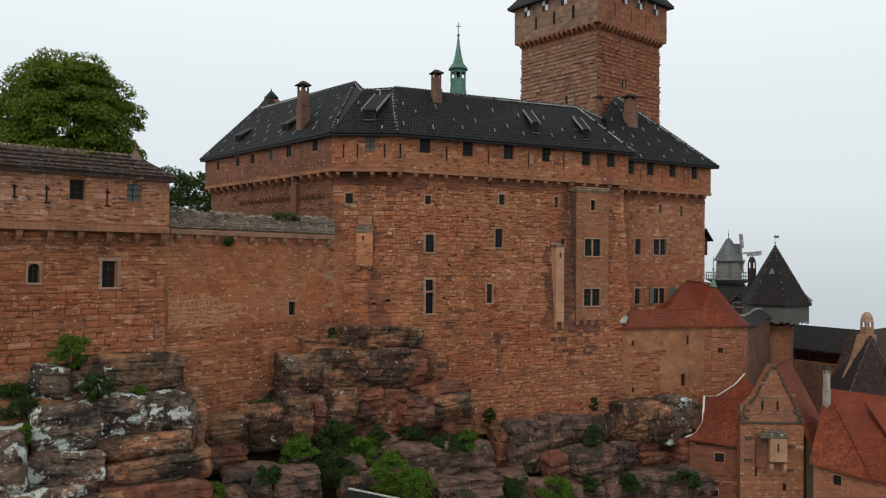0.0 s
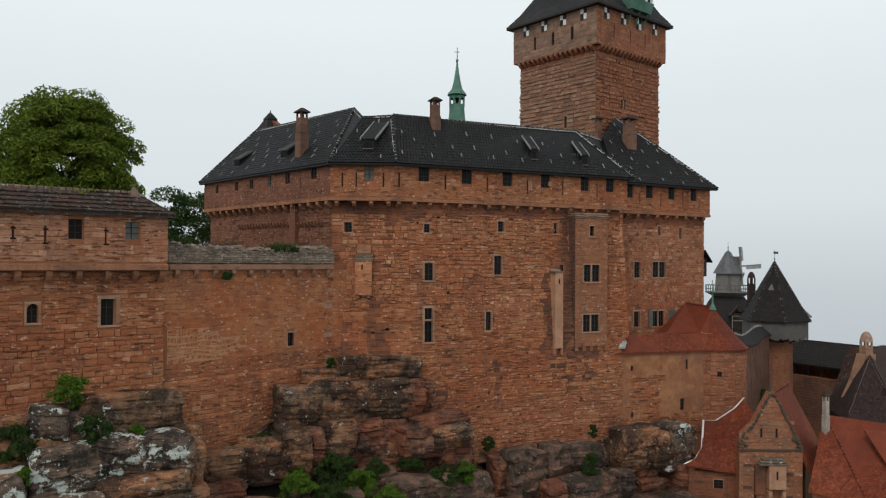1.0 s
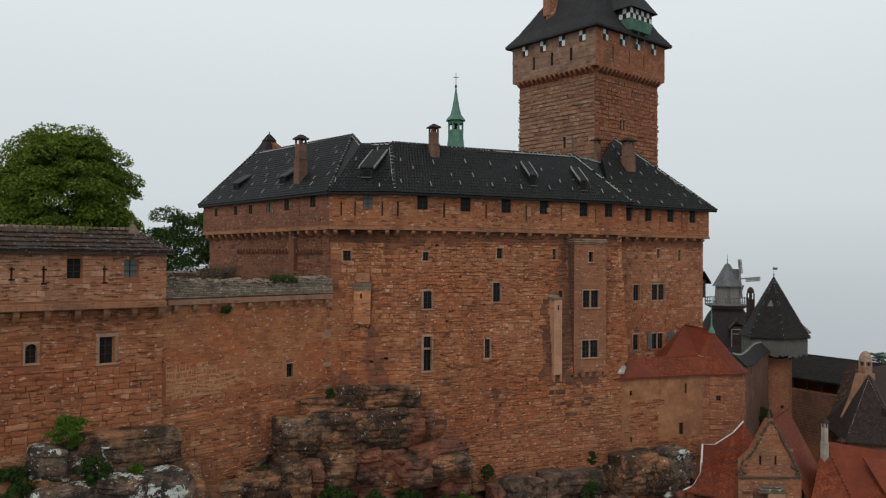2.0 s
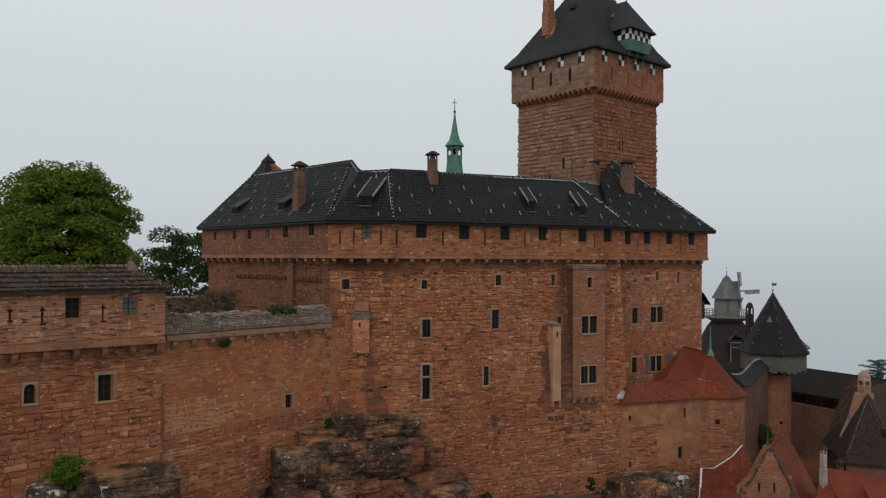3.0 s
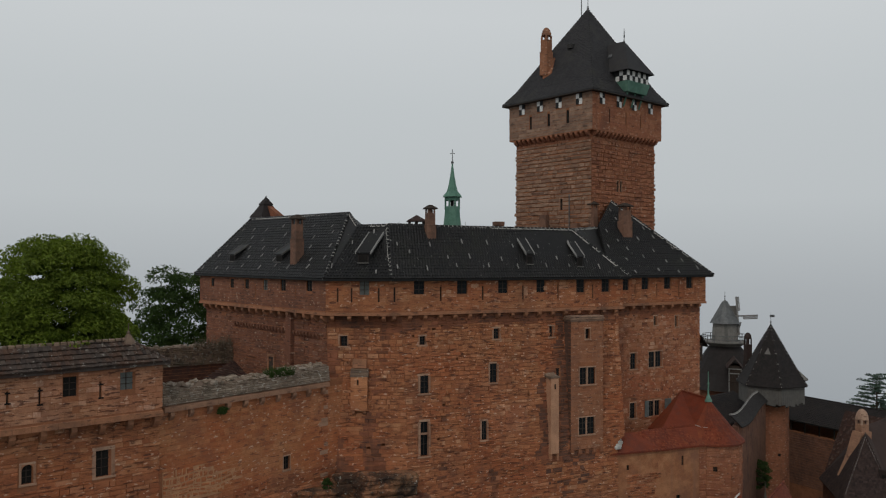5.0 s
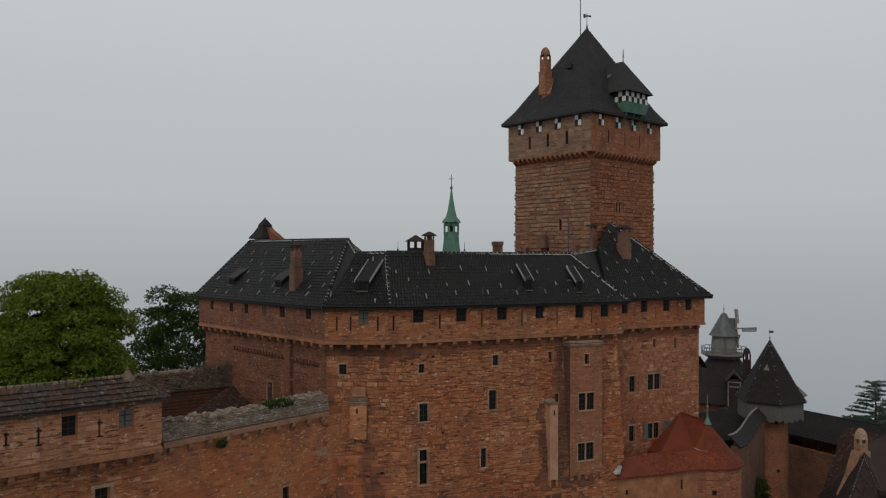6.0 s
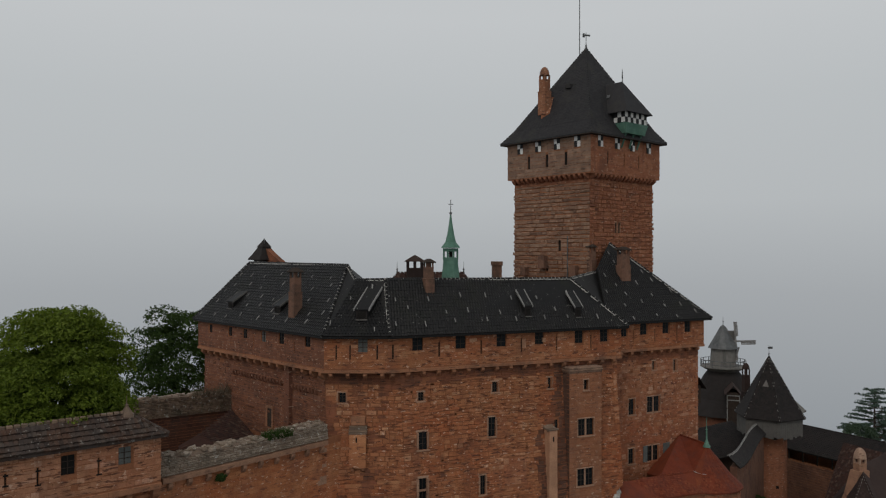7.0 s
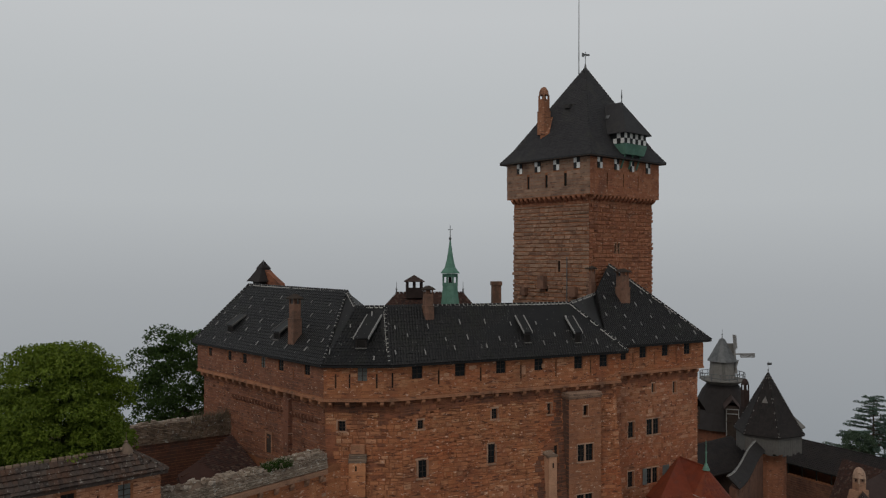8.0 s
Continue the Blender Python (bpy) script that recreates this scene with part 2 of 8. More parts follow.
M_BTILE = mat("brown_mottled_tile", [(0.047, 0.026, 0.020), (0.065, 0.032, 0.024), (0.036, 0.022, 0.019), (0.108, 0.068, 0.052)], rough=0.85, relief=0.2)
M_SLATE = mat("dark_slate_roof", [(0.034, 0.033, 0.035), (0.043, 0.041, 0.041), (0.028, 0.028, 0.030)], rough=0.7, relief=0.25, depth=0.01, stain=(0.05, 0.047, 0.04))
M_WHITE = mat("lime_mortar", [(0.36, 0.35, 0.325), (0.56, 0.55, 0.51)], per=2.0, stain=(0.20, 0.19, 0.17))
M_PAINT = mat("white_painted_board", [(0.78, 0.77, 0.74), (0.70, 0.69, 0.66)], per="island", rough=0.6, relief=0.1)
M_BLACK = mat("black_painted_board", [(0.02, 0.02, 0.02), (0.03, 0.03, 0.03)], per="island", rough=0.6, relief=0.1)
M_COPPER = mat("green_copper", [(0.075, 0.17, 0.125), (0.105, 0.215, 0.16), (0.14, 0.25, 0.195)], per=0.9, rough=0.65, streak=(0.045, 0.10, 0.08), relief=0.15)
M_WOOD = mat("grey_weathered_boards", [(0.13, 0.125, 0.115), (0.18, 0.17, 0.155), (0.10, 0.097, 0.09), (0.22, 0.21, 0.19)], streak=(0.07, 0.07, 0.065), relief=0.4)
M_DWOOD = mat("dark_timber", [(0.04, 0.03, 0.024), (0.06, 0.045, 0.035)], per=1.5)
M_GWOOD = mat("grey_blue_shutter", [(0.10, 0.11, 0.105), (0.15, 0.16, 0.15)], per=1.2)
M_METAL = mat("zinc_and_iron", [(0.10, 0.105, 0.105), (0.16, 0.165, 0.165)], per=1.5, rough=0.6, metal=0.3, relief=0.1)
# Near-black colour that stands in for the darkness inside openings.
M_DARK = mat("unlit_inside", [(0.012, 0.011, 0.010), (0.02, 0.018, 0.016)], per=1.0)
ROCKY = dict(crack=(0.018, 0.016, 0.015), relief=1.0, depth=0.16, grain=5.0, mottle=0.85, bedded=1.8)
M_ROCK = mat("cliff_sandstone", [(0.0689, 0.0537, 0.0401), (0.1976, 0.1183, 0.0732), (0.2593, 0.1344, 0.0731), (0.321, 0.1449, 0.0731), (0.2574, 0.1525, 0.092), (0.1027, 0.0744, 0.0531)], per=0.2, stain=(0.014, 0.0138, 0.0132), stain_scale=0.3, stain_cut=(0.45, 0.54), streak=(0.02, 0.019, 0.018), moss=(0.055, 0.06, 0.022), speck=(0.22, 0.215, 0.185), fleck=(0.40, 0.41, 0.36), fleck_scale=1.9, fleck_cut=(0.615, 0.64), **ROCKY)
M_ROCK_R = mat("bare_red_sandstone", [(0.1955, 0.0697, 0.0391), (0.238, 0.0952, 0.0536), (0.1445, 0.0561, 0.0357), (0.238, 0.1275, 0.0816), (0.102, 0.0493, 0.0357)], per=0.3, stain=(0.05, 0.036, 0.03), stain_scale=0.4, stain_cut=(0.56, 0.66), moss=(0.07, 0.075, 0.026), moss_cut=(0.64, 0.72), **ROCKY)
M_ROCK_W = mat("white_lichen_rock", [(0.0676, 0.0549, 0.0448), (0.208, 0.1415, 0.0991), (0.104, 0.0781, 0.0625), (0.2704, 0.161, 0.1038), (0.0832, 0.0659, 0.0543)], per=0.3, stain=(0.02, 0.019, 0.018), stain_scale=0.4, stain_cut=(0.50, 0.57), speck=(0.42, 0.43, 0.385), fleck=(0.50, 0.53, 0.475), fleck_scale=0.6, fleck_cut=(0.545, 0.565), **ROCKY)
# Darker, mossy rock, mainly for the lower boulders.
M_ROCK_D = mat("dark_mossy_sandstone", [(0.0806, 0.0561, 0.0437), (0.1378, 0.0866, 0.0649), (0.195, 0.1122, 0.0779), (0.0728, 0.0537, 0.0437), (0.26, 0.1257, 0.0779)], per=0.3, stain=(0.018, 0.017, 0.016), stain_scale=0.4, stain_cut=(0.48, 0.58), moss=(0.045, 0.055, 0.018), moss_cut=(0.56, 0.66), speck=(0.17, 0.165, 0.14), fleck=(0.36, 0.36, 0.31), fleck_scale=2.0, fleck_cut=(0.63, 0.655), **ROCKY)
M_DTILE = mat("plain_dark_tile", [(0.022, 0.019, 0.018), (0.030, 0.025, 0.023), (0.017, 0.016, 0.016)], rough=0.75, relief=0.2, depth=0.01)
M_PALE = mat("pale_lime_joint", [(0.4301, 0.22, 0.113), (0.4956, 0.272, 0.1486)], per=1.2, stain=(0.30, 0.15, 0.09))
M_GROUND = mat("mountain_ground", [(0.035, 0.04, 0.02), (0.06, 0.05, 0.034), (0.04, 0.045, 0.022)], per=0.2, relief=0.8, depth=0.2, grain=3.0)
M_COURT = mat("courtyard_earth", [(0.10, 0.07, 0.05), (0.15, 0.10, 0.075)], per=0.5)
m, n, l, bsdf = nodes_of("window_glass")
bsdf.inputs["Base Color"].default_value, bsdf.inputs["Roughness"].default_value = (0.012, 0.014, 0.015, 1), 0.12
l.new(ramp(n, l, noise_tex(n, l, 2.0), [(0.3, (0.08, 0.08, 0.08)), (0.7, (0.22, 0.22, 0.22))]), bsdf.inputs["Roughness"])
bsdf.inputs["Specular IOR Level"].default_value = 0.08
M_GLASS = m


def leaf_mat(name, tones):
    m, n, l, bsdf = nodes_of(name)
    col = ramp(n, l, n.new("ShaderNodeNewGeometry").outputs["Random Per Island"], [(i / (len(tones) - 1), c) for i, c in enumerate(tones)])
    big = ramp(n, l, noise_tex(n, l, 0.45, 3.0), [(0.35, (0.82, 0.84, 0.8)), (0.65, (1.12, 1.12, 1.06))])
    tone = mix(n, l, 0.8, col, big, "MULTIPLY")
    l.new(tone, bsdf.inputs["Base Color"])
    bsdf.inputs["Roughness"].default_value = 0.6
    bsdf.inputs["Specular IOR Level"].default_value = 0.2
    thin, both = n.new("ShaderNodeBsdfTranslucent"), n.new("ShaderNodeMixShader")
    l.new(mix(n, l, 1.0, tone, (1.15, 1.2, 0.7), "MULTIPLY"), thin.inputs["Color"])
    both.inputs[0].default_value = 0.25
    l.new(bsdf.outputs[0], both.inputs[1])
    l.new(thin.outputs[0], both.inputs[2])
    l.new(both.outputs[0], n["Material Output"].inputs[0])
    return m


M_LEAF = leaf_mat("beech_leaves", [(0.1055, 0.1507, 0.014), (0.1343, 0.1859, 0.019), (0.0729, 0.1084, 0.011), (0.1679, 0.2109, 0.03)])
M_LEAF_D = leaf_mat("dark_leaves", [(0.030, 0.056, 0.012), (0.046, 0.082, 0.017), (0.020, 0.040, 0.010)])
M_LEAF_Y = leaf_mat("fresh_shrub_leaves", [(0.0675, 0.1274, 0.0121), (0.108, 0.1885, 0.0176), (0.0432, 0.0858, 0.011)])
# Far foliage tones are lightened: distance haze painted into the leaf colour.
M_NEEDLE = leaf_mat("haze_tinted_needles", [(0.068, 0.102, 0.087), (0.090, 0.132, 0.108), (0.054, 0.084, 0.075)])
M_HAZE = leaf_mat("haze_tinted_leaves", [(0.055, 0.085, 0.055), (0.075, 0.11, 0.07), (0.045, 0.07, 0.05)])
M_BARK = mat("grey_bark", [(0.07, 0.055, 0.042), (0.11, 0.09, 0.07)], per=2.0, relief=1.0)

# glowing backdrop that closes the distance: fog haze painted as emission, paler with height
m, n, l, _ = nodes_of("painted_fog_glow")
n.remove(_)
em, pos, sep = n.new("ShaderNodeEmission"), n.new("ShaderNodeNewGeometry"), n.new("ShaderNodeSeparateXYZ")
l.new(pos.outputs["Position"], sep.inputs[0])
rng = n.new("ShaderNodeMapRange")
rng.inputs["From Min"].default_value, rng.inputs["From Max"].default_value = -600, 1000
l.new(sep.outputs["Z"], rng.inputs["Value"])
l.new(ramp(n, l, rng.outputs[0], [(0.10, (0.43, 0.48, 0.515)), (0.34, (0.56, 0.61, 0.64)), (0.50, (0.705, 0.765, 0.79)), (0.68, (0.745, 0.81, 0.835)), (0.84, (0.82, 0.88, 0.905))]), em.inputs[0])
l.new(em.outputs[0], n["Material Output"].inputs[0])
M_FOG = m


# ---- building helpers ----
def finish(name, verts, faces, material, parent=None, label="", smooth=False):
    me = bpy.data.meshes.new(name)
    me.from_pydata([tuple(v) for v in verts], [], faces)
    me.materials.append(material)
    if smooth:
        me.polygons.foreach_set("use_smooth", [True] * len(me.polygons))
    me.update()
    ob = new(name, me)
    ob.parent = parent
    if label:
        tagged(ob, label)
    return ob


def part(name, bm, material, parent, label="", smooth=False):
    me = bpy.data.meshes.new(name)
    bmesh.ops.recalc_face_normals(bm, faces=bm.faces)
    bm.to_mesh(me)
    bm.free()
    me.materials.append(material)
    if smooth:
        me.polygons.foreach_set("use_smooth", [True] * len(me.polygons))
    ob = new(name, me)
    ob.parent = parent
    if label:
        tagged(ob, label)
    return ob


def thing(name, label, category, group="", kind=""):
    return tagged(new(name), label, category, group, kind)


def add_box(bm, m, sx, sy, sz, bevel=0.0):
    """A box from z=0 up, middle of its base at the pose m."""
    r = bmesh.ops.create_cube(bm, size=1.0, matrix=m @ Matrix.Translation((0, 0, sz / 2)) @ Matrix.Diagonal((sx, sy, sz, 1)))
    if bevel:
        es = {e for v in r["verts"] for e in v.link_edges}
        bmesh.ops.bevel(bm, geom=list(es), offset=bevel, segments=1, affect="EDGES")


def add_loft(bm, rings):
    """Rings of equal length, joined one after another, both ends closed."""
    rows = [[bm.verts.new(p) for p in r] for r in rings]
    k = len(rows[0])
    for a, b in zip(rows, rows[1:]):
        for i in range(k):
            bm.faces.new((a[i], a[(i + 1) % k], b[(i + 1) % k], b[i]))
    if k > 2:
        bm.faces.new(rows[0][::-1])
        bm.faces.new(rows[-1])


def ring_at(m, r, z, k=12, turn=0.0):
    return [m @ Vector((r * math.cos(turn + 2 * math.pi * i / k), r * math.sin(turn + 2 * math.pi * i / k), z)) for i in range(k)]


def boxed(name, m, size, material, parent, label="", bevel=0.02):
    bm = bmesh.new()
    add_box(bm, m, *size, bevel)
    return part(name, bm, material, parent, label)


class Face:
    """A wall face in plan from a to b (seen from outside, a is on the left), that stands off its line by off(z)."""

    def __init__(self, a, b, off):
        self.a, self.b, self.off = np.array(a, float), np.array(b, float), off
        self.L = float(np.hypot(*(self.b - self.a)))
        self.t = (self.b - self.a) / self.L
        self.n = np.array((self.t[1], -self.t[0]))
        self.prev = self.next = None

    def corner(self, other, end, z, d):
        o1 = self.off(z) + d
        p1 = (self.b if end else self.a) + self.n * o1
        if other is None:
            return p1
        p2 = (other.a if end else other.b) + other.n * (other.off(z) + d)
        k = self.t[0] * other.t[1] - self.t[1] * other.t[0]
        if abs(k) < 0.05:
            return p1
        w = p2 - p1
        return p1 + self.t * ((w[0] * other.t[1] - w[1] * other.t[0]) / k)

    def P(self, u, z, d=0.0):
        l, r = self.corner(self.prev, False, z, d), self.corner(self.next, True, z, d)
        q = l + (r - l) * (u / self.L)
        return Vector((q[0], q[1], z))

    def M(self, u, z, d=0.0):
        """A pose on the face: x along it to the right, y into the wall, z up."""
        p = self.P(u, z, d)
        return Matrix.Translation(p) @ Matrix.Rotation(math.atan2(self.t[1], self.t[0]), 4, "Z")


def ring(points, offs, closed=False):
    k = len(points) if closed else len(points) - 1
    fs = [Face(points[i], points[(i + 1) % len(points)], offs[i] if isinstance(offs, (list, tuple)) else offs) for i in range(k)]
    for i, f in enumerate(fs):
        f.prev = fs[i - 1] if closed or i else None
        f.next = fs[(i + 1) % k] if closed or i < k - 1 else None
    return fs


def wall_body(name, f, z0, z1, holes, material, parent, thick=0.8, bends=(), label="", span=None):
    """The wall itself, with its openings cut through. holes: (u, z of the middle, width, height)."""
    lo, hi = span or (0, f.L)
    us = sorted({lo, hi, *[min(hi, max(lo, h[0] + s * h[2] / 2)) for h in holes for s in (-1, 1)]})
    zs = sorted({z0, z1, *[h[1] + s * h[3] / 2 for h in holes for s in (-1, 1) if z0 < h[1] + s * h[3] / 2 < z1], *[b for b in bends if z0 < b < z1]})
    vs, fs, index = [], [], {}

    def vert(i, j, k):
        if (i, j, k) not in index:
            index[i, j, k] = len(vs)
            vs.append(f.P(us[i], zs[j], -thick * k))
        return index[i, j, k]

    def solid(i, j):
        if not (0 <= i < len(us) - 1 and 0 <= j < len(zs) - 1):
            return False
        u, z = (us[i] + us[i + 1]) / 2, (zs[j] + zs[j + 1]) / 2
        return not any(abs(u - h[0]) < h[2] / 2 and abs(z - h[1]) < h[3] / 2 for h in holes)

    for i in range(len(us) - 1):
        for j in range(len(zs) - 1):
            if not solid(i, j):
                continue
            fs.append((vert(i, j, 0), vert(i + 1, j, 0), vert(i + 1, j + 1, 0), vert(i, j + 1, 0)))
            fs.append((vert(i, j, 1), vert(i, j + 1, 1), vert(i + 1, j + 1, 1), vert(i + 1, j, 1)))
            for di, dj, p, q in ((-1, 0, (i, j), (i, j + 1)), (1, 0, (i + 1, j), (i + 1, j + 1)), (0, -1, (i, j), (i + 1, j)), (0, 1, (i, j + 1), (i + 1, j + 1))):
                if not solid(i + di, j + dj):
                    fs.append((vert(*p, 0), vert(*q, 0), vert(*q, 1), vert(*p, 1)))
    return finish(name, vs, fs, material, parent, label)


def free_runs(lo, hi, holes, zb, zt, margin):
    runs = [(lo, hi)]
    for u, z, w, h in [(h[0], h[1], h[2] + 2 * margin, h[3] + 2 * margin) for h in holes]:
        if zt <= z - h / 2 + 0.04 or zb >= z + h / 2 - 0.04:
            continue
        out = []
        for a, b in runs:
            if u - w / 2 > a:
                out.append((a, min(b, u - w / 2)))
            if u + w / 2 < b:
                out.append((max(a, u + w / 2), b))
        runs = [r for r in out if r[1] - r[0] > 0.1]
    return runs


def layout(f, z0, z1, holes, h0, l0, rnd, span=None, margin=0.0, uneven=0.3, split=0.0):
    """Courses of stones: (u0, u1, z0, z1); some are two thin ones on one another."""
    lo, hi = span or (0, f.L)
    z = z0
    while z < z1 - 0.08:
        zt = min(z1, z + h0 * rnd.uniform(1 - uneven, 1 + uneven))
        if z1 - zt < 0.1:
            zt = z1
        for a, b in free_runs(lo, hi, holes, z, zt, margin):
            u = a
            while u < b - 0.02:
                v = min(b, u + l0 * rnd.choice((0.45, 0.7, 0.85, 1.0, 1.25, 1.7)) * rnd.uniform(0.8, 1.2))
                if b - v < 0.2:
                    v = b
                if rnd.random() < split:
                    zm = z + (zt - z) * rnd.uniform(0.35, 0.65)
                    yield u, v, z, zm
                    yield u, v, zm, zt
                else:
                    yield u, v, z, zt
                u = v
        z = zt


def stone_verts(f, u, v, zb, zt, rnd, gap, proud, soft, wob=0.0, upright=0.35):
    g, j = gap, lambda: rnd.uniform(-soft, soft) * 0.95
    e, d = gap * upright, proud
    tilt = rnd.uniform(-0.15, 0.35) * abs(proud)

    def w(uu, zz):
        return zz + (wob * noise.noise(Vector((uu * 0.45, zz * 1.1, f.L))) if wob else 0.0)

    su = soft * 0.5
    return [f.P(u + e, w(u, zb) + g, -0.04), f.P(v - e, w(v, zb) + g, -0.04), f.P(v - e, w(v, zt) - g, -0.04), f.P(u + e, w(u, zt) - g, -0.04),
            f.P(u + e + su + j() / 2, w(u, zb) + g + soft + j(), max(0.004, d + j() - tilt)), f.P(v - e - su + j() / 2, w(v, zb) + g + soft + j(), max(0.004, d + j() - tilt)),
            f.P(v - e - su + j() / 2, w(v, zt) - g - soft + j(), max(0.006, d + j() + tilt)), f.P(u + e + su + j() / 2, w(u, zt) - g - soft + j(), max(0.006, d + j() + tilt))]


QUADS = ((4, 5, 6, 7), (0, 1, 5, 4), (1, 2, 6, 5), (2, 3, 7, 6), (3, 0, 4, 7))


def stone_shapes(material, seed, cnt=10):
    """Rough block faces of unit size, to be scaled: x along the wall, -y out of it, z up."""
    rnd, out = random.Random(seed), []
    for _ in range(cnt):
        me = bpy.data.meshes.new("stone")
        j = lambda: rnd.uniform(-0.02, 0.02)
        base = [(-0.5, 0.03, 0), (0.5, 0.03, 0), (0.5, 0.03, 1), (-0.5, 0.03, 1)]
        face = [(-0.475 + j(), -1 + j(), 0.05 + j()), (0.475 + j(), -1 + j(), 0.05 + j()), (0.475 + j(), -1 + j(), 0.95 + j()), (-0.475 + j(), -1 + j(), 0.95 + j())]
        mid = (j() * 4, -1.0 - rnd.uniform(0.1, 0.5), 0.5 + j() * 4)
        me.from_pydata(base + face + [mid], [], [(4, 5, 8), (5, 6, 8), (6, 7, 8), (7, 4, 8), (0, 1, 5, 4), (1, 2, 6, 5), (2, 3, 7, 6), (3, 0, 4, 7)])
        me.materials.append(material)
        out.append(me)
    return out


def stones(name, f, z0, z1, holes, material, parent, h0=0.33, l0=0.62, seed=1, span=None, margin=0.0, proud=(0.005, 0.045), gap=0.012, soft=0.022, label="", skip=None, missing=0.0, split=0.0, wob=0.0, uneven=0.3, single=None, shapes=None, upright=0.35):
    """Courses of stones on a wall. Those in the stretch single (u0, u1, z0, z1) are objects of their own."""
    rows, rnd = random.Random(seed), random.Random(seed + 5000)
    vs, fs = [], []
    for u, v, zb, zt in layout(f, z0, z1, holes, h0, l0, rows, span, margin, uneven, split):
        if rnd.random() < missing or (skip and skip((u + v) / 2, (zb + zt) / 2)):
            continue
        d = rnd.uniform(*proud) + (rnd.random() < 0.07) * min(0.05, proud[1] * 1.5)
        if single and single[0] < (u + v) / 2 < single[1] and single[2] < (zb + zt) / 2 < single[3]:
            o = new("stone", shapes[rnd.randrange(len(shapes))])
            o.parent = parent
            m = f.M((u + v) / 2, (zb + zt) / 2, 0.0)
            foot = f.P((u + v) / 2, zb + 0.5 * (gap + 0.01), 0.0)
            m.translation = foot
            o.matrix_world = m @ Matrix.Rotation(rnd.uniform(-0.02, 0.02), 4, "Y") @ Matrix.Diagonal((v - u - 0.8 * gap - 0.004, max(0.012, d), zt - zb - 2 * gap - 0.008, 1))
            continue
        k = len(vs)
        near_hole = any(abs((u + v) / 2 - h[0]) < h[2] / 2 + 0.9 and abs((zb + zt) / 2 - h[1]) < h[3] / 2 + 0.6 for h in holes)
        vs += stone_verts(f, u, v, zb, zt, rnd, gap, d, min(soft, (zt - zb) / 4, (v - u) / 4), 0.0 if near_hole else wob, upright)
        fs += [tuple(k + i for i in q) for q in QUADS]
    return tagged(finish(name, vs, fs, material, parent, label), kind="stuff")


def window(f, u, z, w, h, parent, lights=1, surround=0.16, transom=None, pane=M_GLASS, deep=0.14, frame_mat=None, sill=True, proud=0.035):
    """A stone-framed window in its opening: frame, sill, mullion, panes."""
    fm = frame_mat or M_FRAME
    top = new("window")
    top.parent = parent
    if surround:
        bm = bmesh.new()
        for du, dz, sx, sz in ((-(w + surround) / 2, -h / 2, surround, h), ((w + surround) / 2, -h / 2, surround, h), (0, h / 2, w + 2 * surround, surround)):
            add_box(bm, f.M(u + du, z + dz, proud) @ Matrix.Translation((0, 0.17, 0)), sx - 0.008, 0.34, sz - 0.008, 0.015)
        part("frame", bm, fm, top)
    if sill:
        boxed("sill", f.M(u, z - h / 2 - 0.15, proud + 0.04) @ Matrix.Translation((0, 0.2, 0)), (w + 2 * surround + 0.06, 0.4, 0.145), fm, top)
    bw = w / lights
    for i in range(lights):
        boxed("pane", f.M(u - w / 2 + bw * (i + 0.5), z - h / 2, -deep) @ Matrix.Translation((0, 0.015, 0)), (bw - 0.02, 0.03, h - 0.01), pane, top, bevel=0)
        bm = bmesh.new()
        m0 = f.M(u - w / 2 + bw * (i + 0.5), z - h / 2, -deep + 0.04)
        add_box(bm, m0, 0.05, 0.05, h - 0.012)
        for k in (0.33, 0.66):
            add_box(bm, m0 @ Matrix.Translation((0, 0.003, h * k)), bw - 0.03, 0.045, 0.04)
        part("glazing_bar", bm, M_DWOOD, top)
    for i in range(1, lights):
        boxed("mullion", f.M(u - w / 2 + bw * i, z - h / 2 + 0.004, 0.0) @ Matrix.Translation((0, 0.14, 0)), (0.16, 0.26, h - 0.008), fm, top)
    if transom:
        boxed("transom", f.M(u, z - h / 2 + h * transom, 0.01) @ Matrix.Translation((0, 0.14, 0)), (w - 0.01, 0.27, 0.16), fm, top)
    return top


